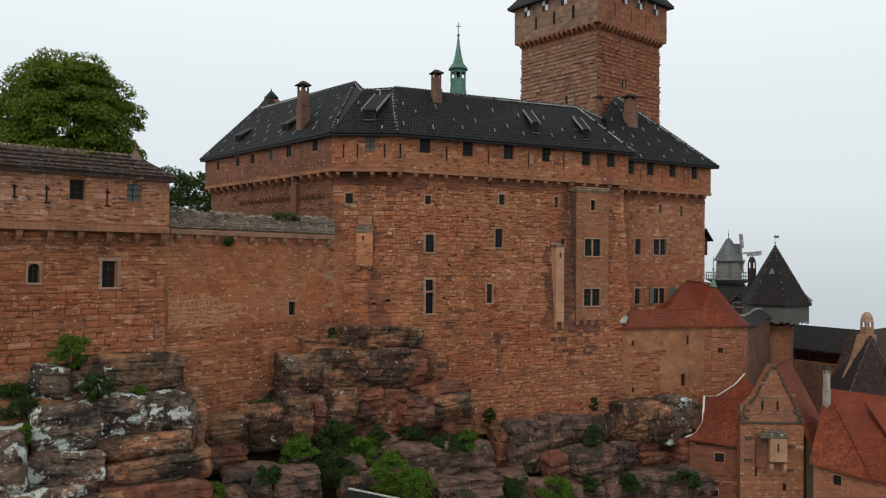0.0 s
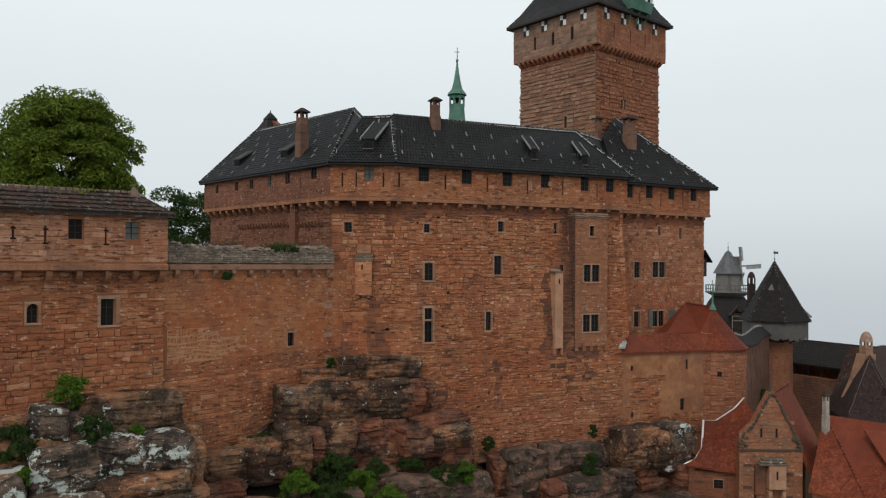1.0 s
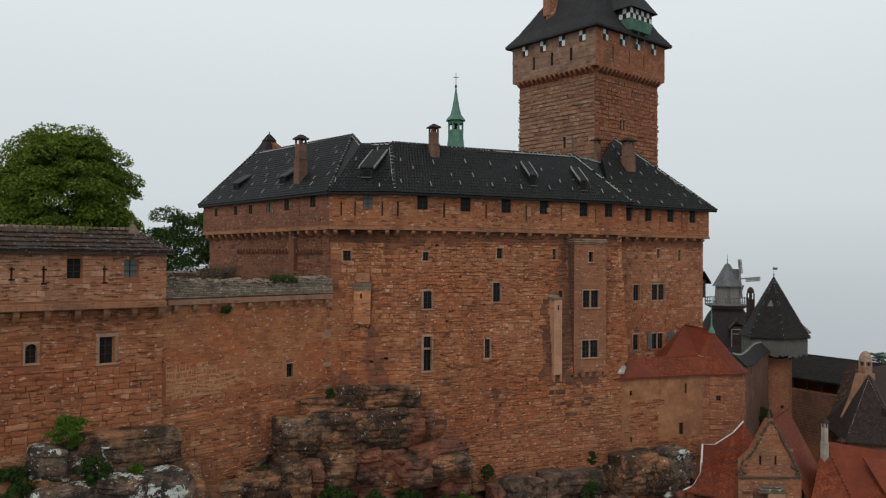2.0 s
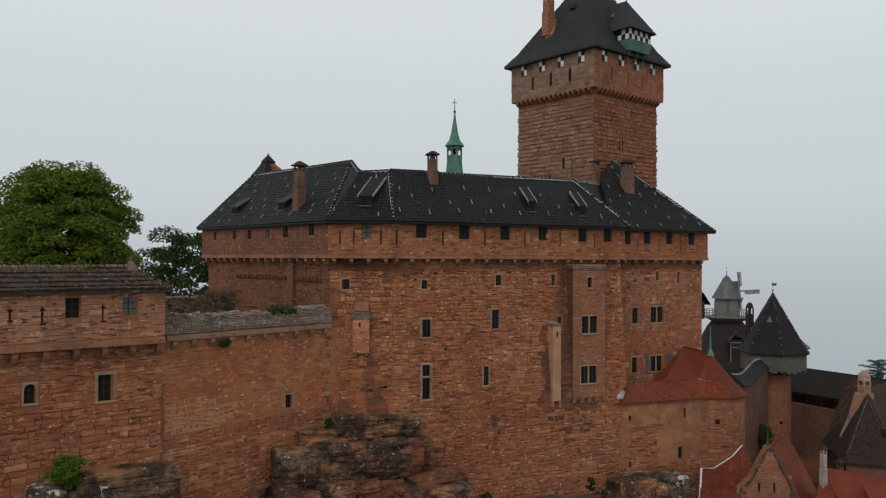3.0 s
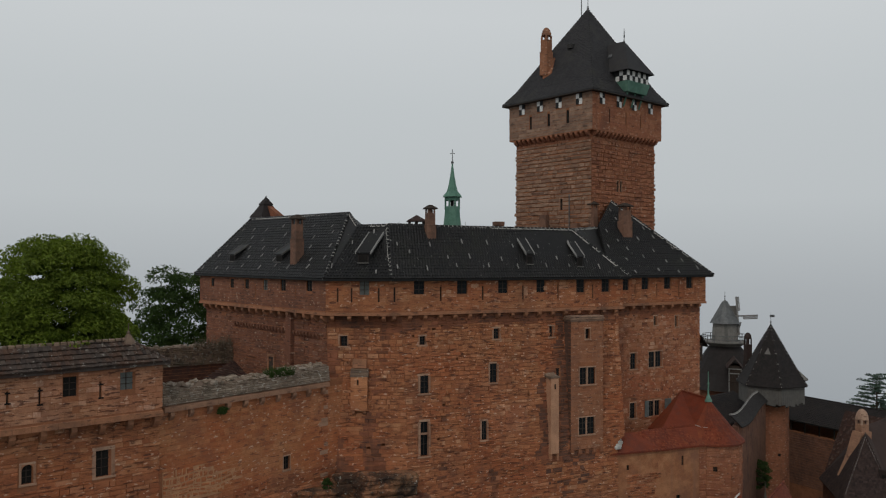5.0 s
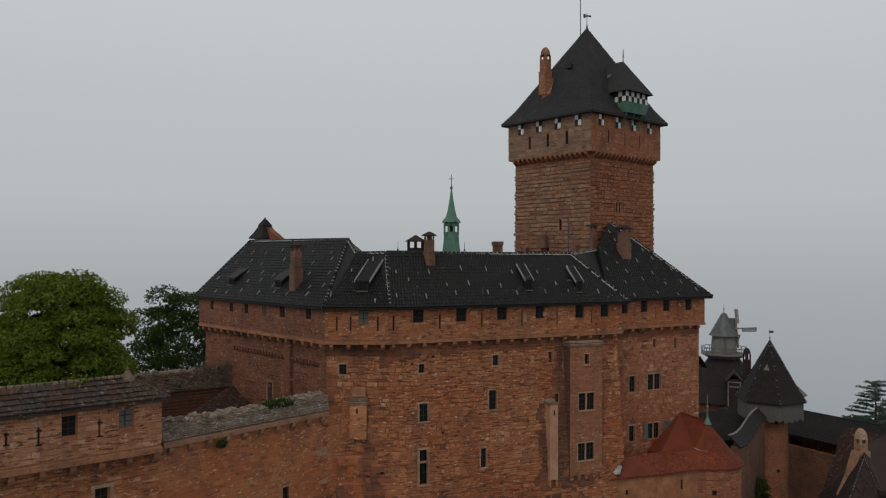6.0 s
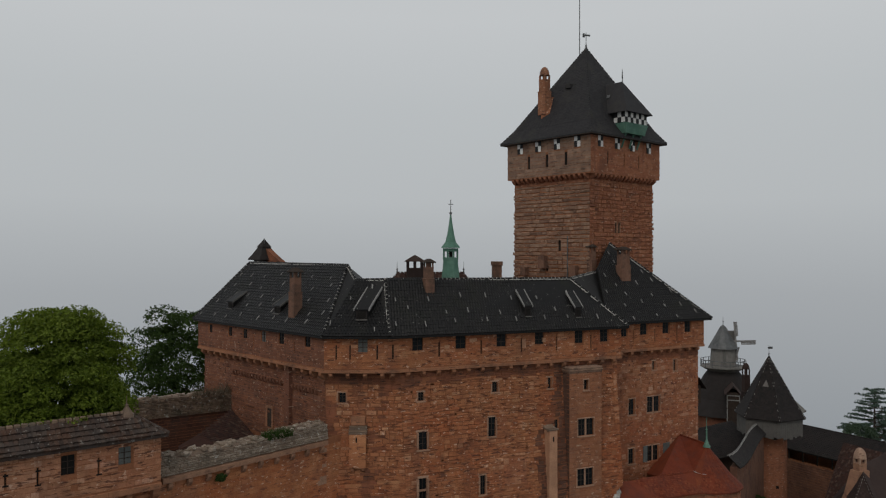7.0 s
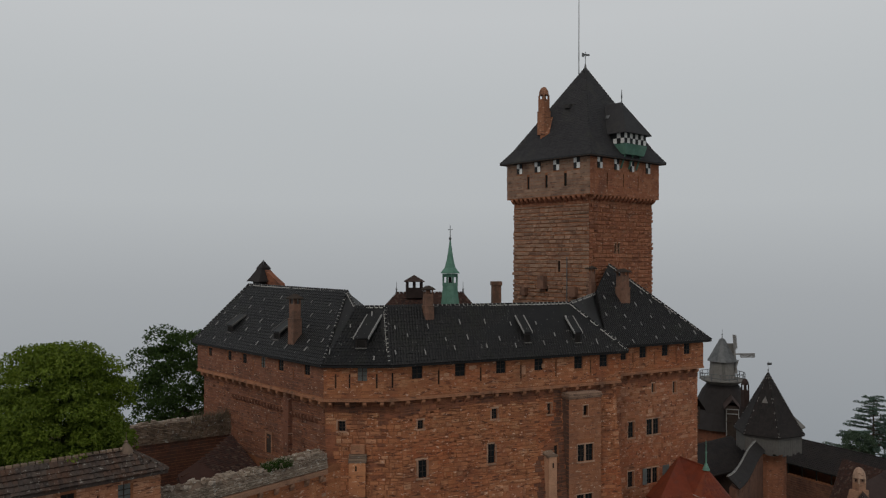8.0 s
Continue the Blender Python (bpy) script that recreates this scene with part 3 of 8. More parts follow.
def tiles_on(name, quad, tw, th, material, parent, seed=2, thick=0.045, arch=0.035, label="", lap=0.06, lift=0.05, skip=None, keep=None):
    """Courses of tiles on a flat facet. quad: corners, the first two along the eave, left to right from outside."""
    rnd = random.Random(seed)
    P = [Vector(p) for p in quad]
    o, ex = P[0], (P[1] - P[0]).normalized()
    nrm = Vector((0, 0, 0))
    for i in range(1, len(P) - 1):
        nrm += (P[i] - o).cross(P[i + 1] - o)
    nrm.normalize()
    if nrm.z < 0:
        nrm = -nrm
    ey = nrm.cross(ex)
    poly = [((p - o).dot(ex), (p - o).dot(ey)) for p in P]
    hmax = max(y for _, y in poly)
    vs, fs, made = [], [], []
    row = 0
    y = 0.0
    while y < hmax - 0.02:
        ym = min(y + th * 0.5, hmax - 0.01)
        xs = []
        for (x1, y1), (x2, y2) in zip(poly, poly[1:] + poly[:1]):
            if (y1 <= ym) != (y2 <= ym):
                xs.append(x1 + (x2 - x1) * (ym - y1) / (y2 - y1))
        xs.sort()
        for a, b in zip(xs[::2], xs[1::2]):
            x = a - (row % 2) * tw * 0.5 if not arch else a
            while x < b - 0.03:
                xa, xb = max(a, x), min(b, x + tw)
                x += tw
                if xb - xa < 0.04:
                    continue
                y0, y1 = y - lap * (row > 0), min(hmax, y + th)
                dz, jx = rnd.uniform(0, 0.012), rnd.uniform(-0.01, 0.01)
                if skip and skip((xa + xb) / 2, ym):
                    continue
                if keep and keep((xa + xb) / 2, ym):
                    made.append((o + ex * ((xa + xb) / 2) + ey * y0 + nrm * (lift + dz), xb - xa, y1 - y0))
                    continue
                k = len(vs)
                front, back = lift + thick + dz, lift - 0.005
                for yy, hh in ((y0, front), (y1, back + thick * 0.3)):
                    for xx, aa in ((xa + 0.006, 0), ((xa + xb) / 2 + jx, arch), (xb - 0.006, 0)):
                        vs.append(o + ex * xx + ey * (yy + rnd.uniform(-0.008, 0.008)) + nrm * (hh + aa))
                for xx in (xa + 0.006, xb - 0.006):
                    vs.append(o + ex * xx + ey * y0 + nrm * (lift - 0.03))
                fs += [(k, k + 1, k + 4, k + 3), (k + 1, k + 2, k + 5, k + 4), (k + 6, k + 7, k + 2, k + 1, k)]
        y += th
        row += 1
    ob = tagged(finish(name, vs, fs, material, parent, label), kind="stuff")
    return ob, made, Matrix((ex, ey, nrm)).transposed().to_4x4()


def facet(name, pts, material, parent, thick=0.14, label=""):
    """One sloping roof board: the outline, thickened downwards."""
    k = len(pts)
    vs = [Vector(p) for p in pts] + [Vector(p) - Vector((0, 0, thick)) for p in pts]
    fs = [tuple(range(k)), tuple(range(2 * k - 1, k - 1, -1))] + [(i, i + k, (i + 1) % k + k, (i + 1) % k) for i in range(k)]
    bm = bmesh.new()
    bv = [bm.verts.new(v) for v in vs]
    for q in fs:
        bm.faces.new([bv[i] for i in q])
    bmesh.ops.triangulate(bm, faces=bm.faces)
    return part(name, bm, material, parent, label)


def ridge_caps(p, q, material, parent, mortar=M_WHITE, step=0.42, r=0.13, up=0.06):
    """Half-round caps along a ridge or hip, with pale mortar between them."""
    p, q = Vector(p) + Vector((0, 0, up)), Vector(q) + Vector((0, 0, up))
    d = (q - p).normalized()
    side = d.cross(Vector((0, 0, 1))).normalized()
    upv = side.cross(d)
    cnt = max(1, int((q - p).length / step))
    step = (q - p).length / cnt
    bm, bw = bmesh.new(), bmesh.new()
    rnd = random.Random(cnt)
    for i in range(cnt):
        a = p + d * (step * i)
        def arc(c, rr):
            return [c + side * (rr * math.cos(t)) + upv * (rr * math.sin(t)) for t in (-0.5, 0.5, 1.1, 1.57, 2.04, 2.64, 3.64)]
        add_loft(bm, [arc(a, r), arc(a + d * (step * 0.80), r * 0.88)])
        if mortar and r > 0.1 and rnd.random() < 0.85:
            e = rnd.uniform(0.05, 0.13)
            add_loft(bw, [arc(a + d * step * (0.99 - e), r * 0.97), arc(a + d * (step * 0.99), r * 0.97)])
        if mortar and rnd.random() < 0.85:
            for s in (-1, 1):
                k0, k1 = a + side * (s * r) - upv * (0.03 + r * 0.4), a + side * (s * r) + d * step * (rnd.uniform(0.6, 1.0) if r > 0.1 else rnd.uniform(0.3, 0.5)) - upv * (0.03 + r * 0.4)
                add_loft(bw, [[k0 + upv * y + side * x for x, y in ((-0.022, -0.05), (0.022, -0.05), (0.022, 0.05), (-0.022, 0.05))], [k1 + upv * y + side * x for x, y in ((-0.02, -0.05), (0.02, -0.05), (0.02, 0.04), (-0.02, 0.04))]])
    tagged(part("ridge_cap", bm, material, parent), kind="stuff")
    if mortar:
        tagged(part("ridge_mortar", bw, mortar, parent, "white lime mortar joints"), kind="stuff")
    else:
        bw.free()


def corbels(f, z, parent, step=1.5, size=(0.32, 0.5, 0.42), material=M_TAN, first=0.4, span=None, d=0.0):
    """Rounded stone corbels in a row under a projecting storey, z is their top."""
    lo, hi = span or (0, f.L)
    w, dep, h = size
    cnt = max(1, round((hi - lo - 2 * first) / step))
    bm = bmesh.new()
    add_loft(bm, [[Vector((s, 0.15, 0)), Vector((s, -dep, 0)), Vector((s, -dep, -h * 0.4)), Vector((s, -dep * 0.75, -h * 0.7)), Vector((s, -dep * 0.3, -h)), Vector((s, 0.15, -h))] for s in (-w / 2, w / 2)])
    base = None
    for i in range(cnt + 1):
        m = f.M(lo + first + (hi - lo - 2 * first) * i / cnt, z, d)
        if base is None:
            base = part("corbel", bm, material, parent)
            base.matrix_world = m
        else:
            o = new("corbel", base.data)
            o.parent = parent
            o.matrix_world = m


def band(f, z, h, proud, material, parent, seed=3, name="string_course", deep=0.15, length=1.6, span=None):
    """A course of long dressed blocks."""
    rnd = random.Random(seed)
    u, hi = span or (0.0, f.L)
    while u < hi - 0.05:
        v = min(hi, u + length * rnd.uniform(0.7, 1.3))
        if hi - v < 0.4:
            v = hi
        g = 0.008
        dd = proud + rnd.uniform(-0.015, 0.015)
        vs = [f.P(u + g, z, -deep), f.P(v - g, z, -deep), f.P(v - g, z + h, -deep), f.P(u + g, z + h, -deep),
              f.P(u + g, z + 0.03, dd), f.P(v - g, z + 0.03, dd), f.P(v - g, z + h * 0.75, dd), f.P(u + g, z + h * 0.75, dd)]
        finish(name, vs, list(QUADS) + [(3, 2, 1, 0)], material, parent)
        u = v


def slit(f, u, z, h, parent, w=0.11, cross=False):
    """An arrow slit cut through the wall: a dark plate for its unlit depth, a foot or cross-bar."""
    boxed("slit_reveal", f.M(u, z - h / 2 - 0.02, -0.05) @ Matrix.Translation((0, 0.02, 0)), (w + 0.06, 0.03, h + 0.04), M_DARK, parent, bevel=0)
    if cross:
        boxed("slit_foot", f.M(u, z - h / 2 - 0.02, 0.032), (0.34, 0.03, 0.1), M_DARK, parent, bevel=0)
        boxed("slit_bar", f.M(u, z + h * 0.28, 0.032), (0.3, 0.03, 0.1), M_DARK, parent, bevel=0)


def chimney(name, x, y, z0, z1, w, d, turn, parent, material=None, cap="slab"):
    """Shaft, capping slab, smoke openings and a little roof."""
    material = material or M_CHIM
    m = pose(x, y, 0, 0, 0, turn)
    top = new(name)
    top.parent = parent
    h = z1 - z0
    bm = bmesh.new()
    add_box(bm, m @ Matrix.Translation((0, 0, z0)), w, d, h * 0.55, 0.02)
    add_box(bm, m @ Matrix.Translation((0, 0, z0 + h * 0.55 + 0.004)), w * 0.86, d * 0.86, h * 0.28, 0.02)
    add_box(bm, m @ Matrix.Translation((0, 0, z0 + h * 0.53)), w * 1.06, d * 1.06, 0.10, 0.02)
    part("shaft", bm, material, top)
    zc = z0 + h * 0.83
    bm = bmesh.new()
    for sx in (-1, 1):
        for sy in (-1, 1):
            add_box(bm, m @ Matrix.Translation((sx * w * 0.34, sy * d * 0.34, zc)), w * 0.16, d * 0.16, h * 0.1, 0.01)
    add_box(bm, m @ Matrix.Translation((0, 0, zc + 0.003)), w * 0.3, d * 0.3, h * 0.1)
    part("smoke_vent", bm, material, top)
    bm = bmesh.new()
    if cap == "round":
        add_loft(bm, [ring_at(m, w * 0.52 * math.cos(a) + 0.01, zc + h * 0.1 + w * 0.9 * math.sin(a), 10) for a in (0, 0.35, 0.7, 1.05, 1.35, 1.55)])
        part("cap", bm, M_BTILE if material is M_CHIM else material, top)
    else:
        add_box(bm, m @ Matrix.Translation((0, 0, zc + h * 0.1)), w * 1.25, d * 1.25, 0.10, 0.02)
        zt = zc + h * 0.1 + 0.104
        add_loft(bm, [[m @ Vector((sx * w * 0.6 * k, sy * d * 0.6 * k, zt + (1 - k) * h * 0.1)) for sx, sy in ((-1, -1), (1, -1), (1, 1), (-1, 1))] for k in (1.0, 0.25)])
        part("cap", bm, M_DWOOD, top)
    return top

# ---- ground: one sheet, a mountain top that falls away into the fog ----
def ground_height(x, y):
    # the castle hill: flat behind the walls, a steep bank before them
    line = np.interp(x, (-60, -34, -19, -10, 3, 18, 30, 60), (20, 38, 51, 61, 65.5, 73.5, 72, 80))
    top = np.interp(x, (-60, -30, -19, -16, -10, 2, 14, 22, 34, 60), (5, 6.0, 6.0, 5.5, 7.5, 4.2, 3.0, 1.5, -3, -5))
    front = line - y
    z = top - np.interp(front, (0, 2.5, 6, 10, 25, 60, 200), (0, 2.5, 6.0, 8.5, 13, 24, 70)) if front > 0 else top
    far = math.hypot(x - 5, y - 85) - 65
    if far > 0:
        z -= far * 0.42 + 0.0012 * min(far, 260) ** 2
    if x > 36 and y > 60:
        z -= 2.0 * min(1.0, (x - 36) / 10)
    z += 60 * math.exp(-((x - 128) ** 2 + (y - 233) ** 2) / 1500)
    return max(z, -480 - 0.05 * max(0, far)) + 0.6 * noise.noise(Vector((x * 0.13, y * 0.13, 0)))


gx = sorted({*np.linspace(-60, 70, 88).round(2), *np.linspace(-2400, -60, 22).round(1), *np.linspace(70, 2400, 22).round(1)})
gy = sorted({*np.linspace(20, 130, 76).round(2), *np.linspace(-2400, 20, 22).round(1), *np.linspace(130, 2400, 22).round(1)})
gv = [(x, y, ground_height(x, y)) for y in gy for x in gx]
gf = [(j * len(gx) + i, j * len(gx) + i + 1, (j + 1) * len(gx) + i + 1, (j + 1) * len(gx) + i) for j in range(len(gy) - 1) for i in range(len(gx) - 1)]
tagged(finish("ground", gv, gf, M_GROUND, smooth=True), "wooded mountain ground with grass and earth", "ground", kind="structure")
bv, bf = [], []
for i in range(96):
    a = 2 * math.pi * i / 96
    for z in (-900, -300, 0, 300, 700, 1250):
        bv.append((2300 * math.cos(a), 2300 * math.sin(a), z))
for i in range(96):
    for j in range(5):
        bf.append((i * 6 + j, (i + 1) % 96 * 6 + j, (i + 1) % 96 * 6 + j + 1, i * 6 + j + 1))
tagged(finish("backdrop", bv, bf, M_FOG, smooth=True), "glowing backdrop painted as pale grey fog", "backdrop", kind="structure")

# ---- the main castle range ----
ZE = 30.76
A, B, C, D, S, E = (-26.4, 82.9), (-9.64, 64.63), (-3.93, 64.63), (18.83, 74.88), (17.48, 77.88), (30.67, 85.26)
PLAN = [A, B, C, D, S, E, (24.6, 92.4), (12.8, 81.2), (-1.5, 74.3), (-18.0, 90.6)]
castle = thing("castle_range", "long red sandstone castle range with dark tiled roof", "castle")


def steady(v):
    return lambda z: v


def batter_cd(z):
    return float(np.interp(z, (4, 10, 16, 25, 28), (0.45, 0.25, 0.05, -0.85, -0.95)))


def batter_bc(z):
    return float(np.interp(z, (4, 10, 16, 25, 28), (0.1, -0.2, -0.6, -1.35, -1.4)))


upper = ring(PLAN, [steady(v) for v in (-0.4, -0.5, -0.55, -0.55, -0.6, -0.55, -0.5, -0.5, -0.5, -0.5)], True)
lower = ring(PLAN, [steady(-0.98), batter_bc, batter_cd, lambda z: float(np.interp(z, (14.9, 15.4), (-1.7, -0.9))), steady(-1.05), steady(-0.9), steady(-0.9), steady(-0.9), steady(-0.9), steady(-0.9)], True)
ZG = 27.61
GAL = {
    0: [(22.17, 30.12, 0.9, 1.0), (17.64, 30.02, 0.95, 1.0), (14.3, 29.95, 0.9, 1.0), (10.6, 29.95, 0.9, 0.9), (7.4, 29.95, 0.9, 0.9), (2.93, 29.95, 0.9, 0.85)],
    1: [(3.48, 30.02, 0.85, 1.25)],
    2: [(2.83, 30.02, 1.0, 1.2), (7.06, 30.02, 1.02, 1.25), (11.28, 30.02, 1.02, 1.25), (15.4, 30.04, 1.0, 1.22), (19.92, 29.98, 1.02, 1.3), (22.9, 30.0, 1.02, 1.3)],
    4: [(3.2, 29.96, 0.95, 1.35), (5.98, 30.02, 1.08, 1.35), (9.25, 30.02, 1.05, 1.35), (12.6, 30.02, 1.05, 1.35)],
}
SLITS = {0: [(19.9, 29.4, 0.12, 1.0), (12.4, 29.3, 0.12, 1.0)], 1: [(1.08, 29.38, 0.13, 1.2), (2.33, 29.38, 0.13, 1.2), (4.78, 29.4, 0.13, 1.2)],
         2: [(0.5, 29.42, 0.15, 1.25), (4.93, 29.42, 0.15, 1.25), (9.17, 29.42, 0.15, 1.25), (13.43, 29.42, 0.15, 1.28), (17.32, 29.42, 0.15, 1.3), (21.33, 29.42, 0.15, 1.3)],
         4: [(4.5, 29.22, 0.15, 1.3), (7.6, 29.22, 0.15, 1.3), (10.9, 29.22, 0.15, 1.3)]}
LOW = {
    1: [(1.25, 25.39, 0.55, 0.85)],
    2: [(2.0, 25.37, 0.58, 0.74), (10.06, 25.70, 0.66, 0.92), (16.49, 25.69, 0.52, 1.0), (1.96, 21.59, 0.88, 1.5), (9.47, 22.19, 0.84, 1.7),
        (1.7, 17.0, 0.84, 2.9), (8.1, 17.21, 0.6, 1.65), (17.1, 21.5, 0.5, 1.5)],
    4: [(8.25, 25.93, 0.48, 0.95), (11.45, 25.75, 0.48, 1.2), (5.0, 21.76, 0.9, 1.65), (8.2, 21.78, 1.95, 1.65), (4.95, 16.57, 0.85, 1.6), (8.1, 16.55, 1.8, 1.62)],
}
PUT = {2: [(10.06, 12.13, 0.22, 0.32), (19.7, 9.6, 0.22, 0.3), (17.0, 11.4, 0.2, 0.25), (8.7, 10.9, 0.2, 0.3), (13.4, 20.0, 0.2, 0.25), (5.6, 23.6, 0.2, 0.22), (13.0, 14.2, 0.2, 0.22)],
       4: [(9.6, 19.3, 0.22, 0.25), (2.6, 23.8, 0.25, 0.25), (5.6, 24.0, 0.2, 0.22), (8.2, 23.6, 0.2, 0.2), (11.6, 22.2, 0.2, 0.25), (5.8, 19.2, 0.25, 0.22), (10.8, 20.4, 0.2, 0.25), (3.2, 19.0, 0.2, 0.22)]}


# dark stones: water stains and runs, plus shade painted by the bay and chute
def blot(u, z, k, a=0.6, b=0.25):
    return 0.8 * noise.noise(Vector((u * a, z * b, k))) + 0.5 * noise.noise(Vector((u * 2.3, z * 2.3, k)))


# Shade between chute and bay painted as dark stones, with water stains.
def shade_and_stain(u, z):
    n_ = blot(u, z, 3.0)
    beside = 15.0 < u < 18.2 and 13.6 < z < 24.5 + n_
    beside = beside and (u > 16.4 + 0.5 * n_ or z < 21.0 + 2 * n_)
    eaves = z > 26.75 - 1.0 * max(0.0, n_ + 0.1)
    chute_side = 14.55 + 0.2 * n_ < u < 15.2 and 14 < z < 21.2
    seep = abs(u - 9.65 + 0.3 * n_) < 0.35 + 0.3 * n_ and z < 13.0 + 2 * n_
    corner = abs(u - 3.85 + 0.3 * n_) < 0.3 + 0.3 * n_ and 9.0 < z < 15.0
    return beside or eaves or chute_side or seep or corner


# Shade by the chute, in the recess and behind bay corbels, painted black.
def shade_and_runs(u, z):
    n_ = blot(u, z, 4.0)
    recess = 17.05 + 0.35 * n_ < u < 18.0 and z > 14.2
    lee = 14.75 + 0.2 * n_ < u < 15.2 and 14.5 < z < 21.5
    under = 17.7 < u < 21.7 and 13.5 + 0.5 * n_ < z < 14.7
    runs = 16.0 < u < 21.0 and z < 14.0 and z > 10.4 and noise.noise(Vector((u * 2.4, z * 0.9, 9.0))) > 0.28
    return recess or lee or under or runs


# Random dark stones, darker left edge and gallery foot, stain below the bretèche.
def dark_end(u, z):
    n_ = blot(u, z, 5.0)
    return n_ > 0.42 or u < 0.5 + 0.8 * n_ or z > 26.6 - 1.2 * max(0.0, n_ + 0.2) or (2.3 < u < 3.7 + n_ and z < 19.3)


# Random dark stones, and a darker band under the gallery.
def dark_right(u, z):
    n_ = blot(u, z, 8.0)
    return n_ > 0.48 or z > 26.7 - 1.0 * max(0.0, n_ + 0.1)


# eroded pockets where stones have crumbled away
rp_ = random.Random(77)
for i, cnt, zlo in ((2, 13, 8.0), (4, 24, 13.0), (1, 2, 14.0)):
    while cnt:
        u, z = rp_.uniform(0.4, lower[i].L - 0.4), rp_.uniform(zlo, 26.6)
        w, h = rp_.uniform(0.14, 0.40), rp_.uniform(0.08, 0.2)
        busy = LOW.get(i, []) + PUT.get(i, []) + ([(15.8, 18, 2.2, 9), (19.7, 20, 4.6, 14), (11.9, 18, 3.0, 3.0)] if i == 2 else [(2.9, 21, 2.0, 6)] if i == 1 else [])
        if not any(abs(u - b[0]) < b[2] / 2 + 0.5 and abs(z - b[1]) < b[3] / 2 + 0.4 for b in busy):
            PUT.setdefault(i, []).append((u, z, w, h))
            cnt -= 1

BLOCKS = stone_shapes(M_STONE_P, 78)
for i, f in enumerate(upper):
    holes = GAL.get(i, []) + SLITS.get(i, [])
    body = wall_body("wall", f, ZG, ZE - 0.05, holes, M_MORTAR, castle, thick=0.45 if i else 1.6)
    if i in (0, 1, 2, 4):
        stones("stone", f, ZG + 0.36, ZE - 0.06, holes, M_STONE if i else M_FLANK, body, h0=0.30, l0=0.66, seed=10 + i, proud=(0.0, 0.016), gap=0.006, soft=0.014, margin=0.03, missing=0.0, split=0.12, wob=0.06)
        band(f, ZG - 0.02, 0.36, 0.07, M_TAN, castle, seed=20 + i)
        corbels(f, ZG - 0.03, castle, step=1.5, d=-0.42 if i else -0.58, size=(0.31, 0.5, 0.46) if i else (0.36, 0.62, 0.55))
        for u, z, w, h in GAL.get(i, []):
            window(f, u, z, w, h, castle, lights=1, surround=0.0, deep=0.10, sill=False, pane=M_GWOOD if (i, u) in ((1, 3.48), (0, 14.3)) else M_GLASS)
        for u, z, w, h in SLITS.get(i, []):
            slit(f, u, z, h, castle, w)
for u, z, w, h in ((8.33, 29.9, 0.75, 0.36), (13.7, 29.15, 0.42, 0.85), (8.45, 28.05, 0.6, 0.28), (5.69, 29.45, 0.5, 0.3), (15.9, 29.6, 0.34, 0.4)):
    boxed("pale_block", upper[2].M(u, z, 0.022) @ Matrix.Translation((0, 0.1, 0)), (w, 0.2, h), M_CHUTE, castle, bevel=0.012)
for i, f in enumerate(lower):
    holes = LOW.get(i, []) + PUT.get(i, [])
    z0 = {0: 12.0, 1: 8.0, 2: 3.0, 4: 4.0}.get(i, 10.0)
    body = wall_body("wall", f, z0, ZG + 0.02, holes, M_MORTAR, castle, thick=0.9, bends=(10, 14.9, 15.4, 16, 25))
    if i in (0, 1, 2, 4):
        clear = LOW.get(i, [])
        lo = {0: 20.5, 1: 12.0, 2: 4.6, 4: 12.0}[i]
        if i == 2:
            # large irregular blocks below, flatter courses above, a pale repaired panel
            panel = [(11.9, 18.05, 2.6, 2.4)]
            rough_ = dict(h0=0.31, l0=0.62, seed=31, proud=(0.0, 0.085), gap=0.014, soft=0.028, margin=0.02, missing=0.006, split=0.12, wob=0.12, uneven=0.35)
            stones("stone", f, lo, 10.4, holes, M_FOOT, body, h0=0.40, l0=0.66, seed=30, proud=(0.01, 0.07), gap=0.018, soft=0.04, margin=0.02, missing=0.01, split=0.1, wob=0.08)
            lo = 10.4
            stones("stone", f, lo, ZG, holes + panel, M_STONE, body, skip=lambda u, z: shade_and_stain(u, z) or shade_and_runs(u, z), **rough_)
            stones("stone", f, lo, ZG, holes + panel, M_DARK_STONE, body, skip=lambda u, z: shade_and_runs(u, z) or not shade_and_stain(u, z), label="dark stones, water stains and painted shade", **rough_)
            stones("stone", f, lo, ZG, holes + panel, M_SHADE_BLACK, body, skip=lambda u, z: not shade_and_runs(u, z), label="blackened stones, water runs and painted shade", **rough_)
            stones("stone", f, 16.85, 19.25, [], M_FOOT, body, h0=0.6, l0=0.75, seed=33, proud=(0.005, 0.02), span=(10.6, 13.2), gap=0.006)
        elif i == 0:
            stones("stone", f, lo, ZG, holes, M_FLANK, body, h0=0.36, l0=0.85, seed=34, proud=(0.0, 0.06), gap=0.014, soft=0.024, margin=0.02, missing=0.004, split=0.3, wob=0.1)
        else:
            rough_ = dict(h0=0.33, l0=0.62, seed=34 + i, proud=(0.0, 0.08 if i == 1 else 0.03), gap=0.013 if i == 1 else 0.007, soft=0.024, margin=0.02, missing=0.004, split=0.12, wob=0.10)
            dark_mask = dark_end if i == 1 else dark_right
            stones("stone", f, lo, ZG, holes, M_STONE if i == 1 else M_POCK, body, skip=dark_mask, single=(0.0, 6.0, 19.0, 26.6) if i == 1 else None, shapes=BLOCKS, **rough_)
            stones("stone", f, lo, ZG, holes, M_DARK_STONE, body, skip=lambda u, z: not dark_mask(u, z), **rough_)
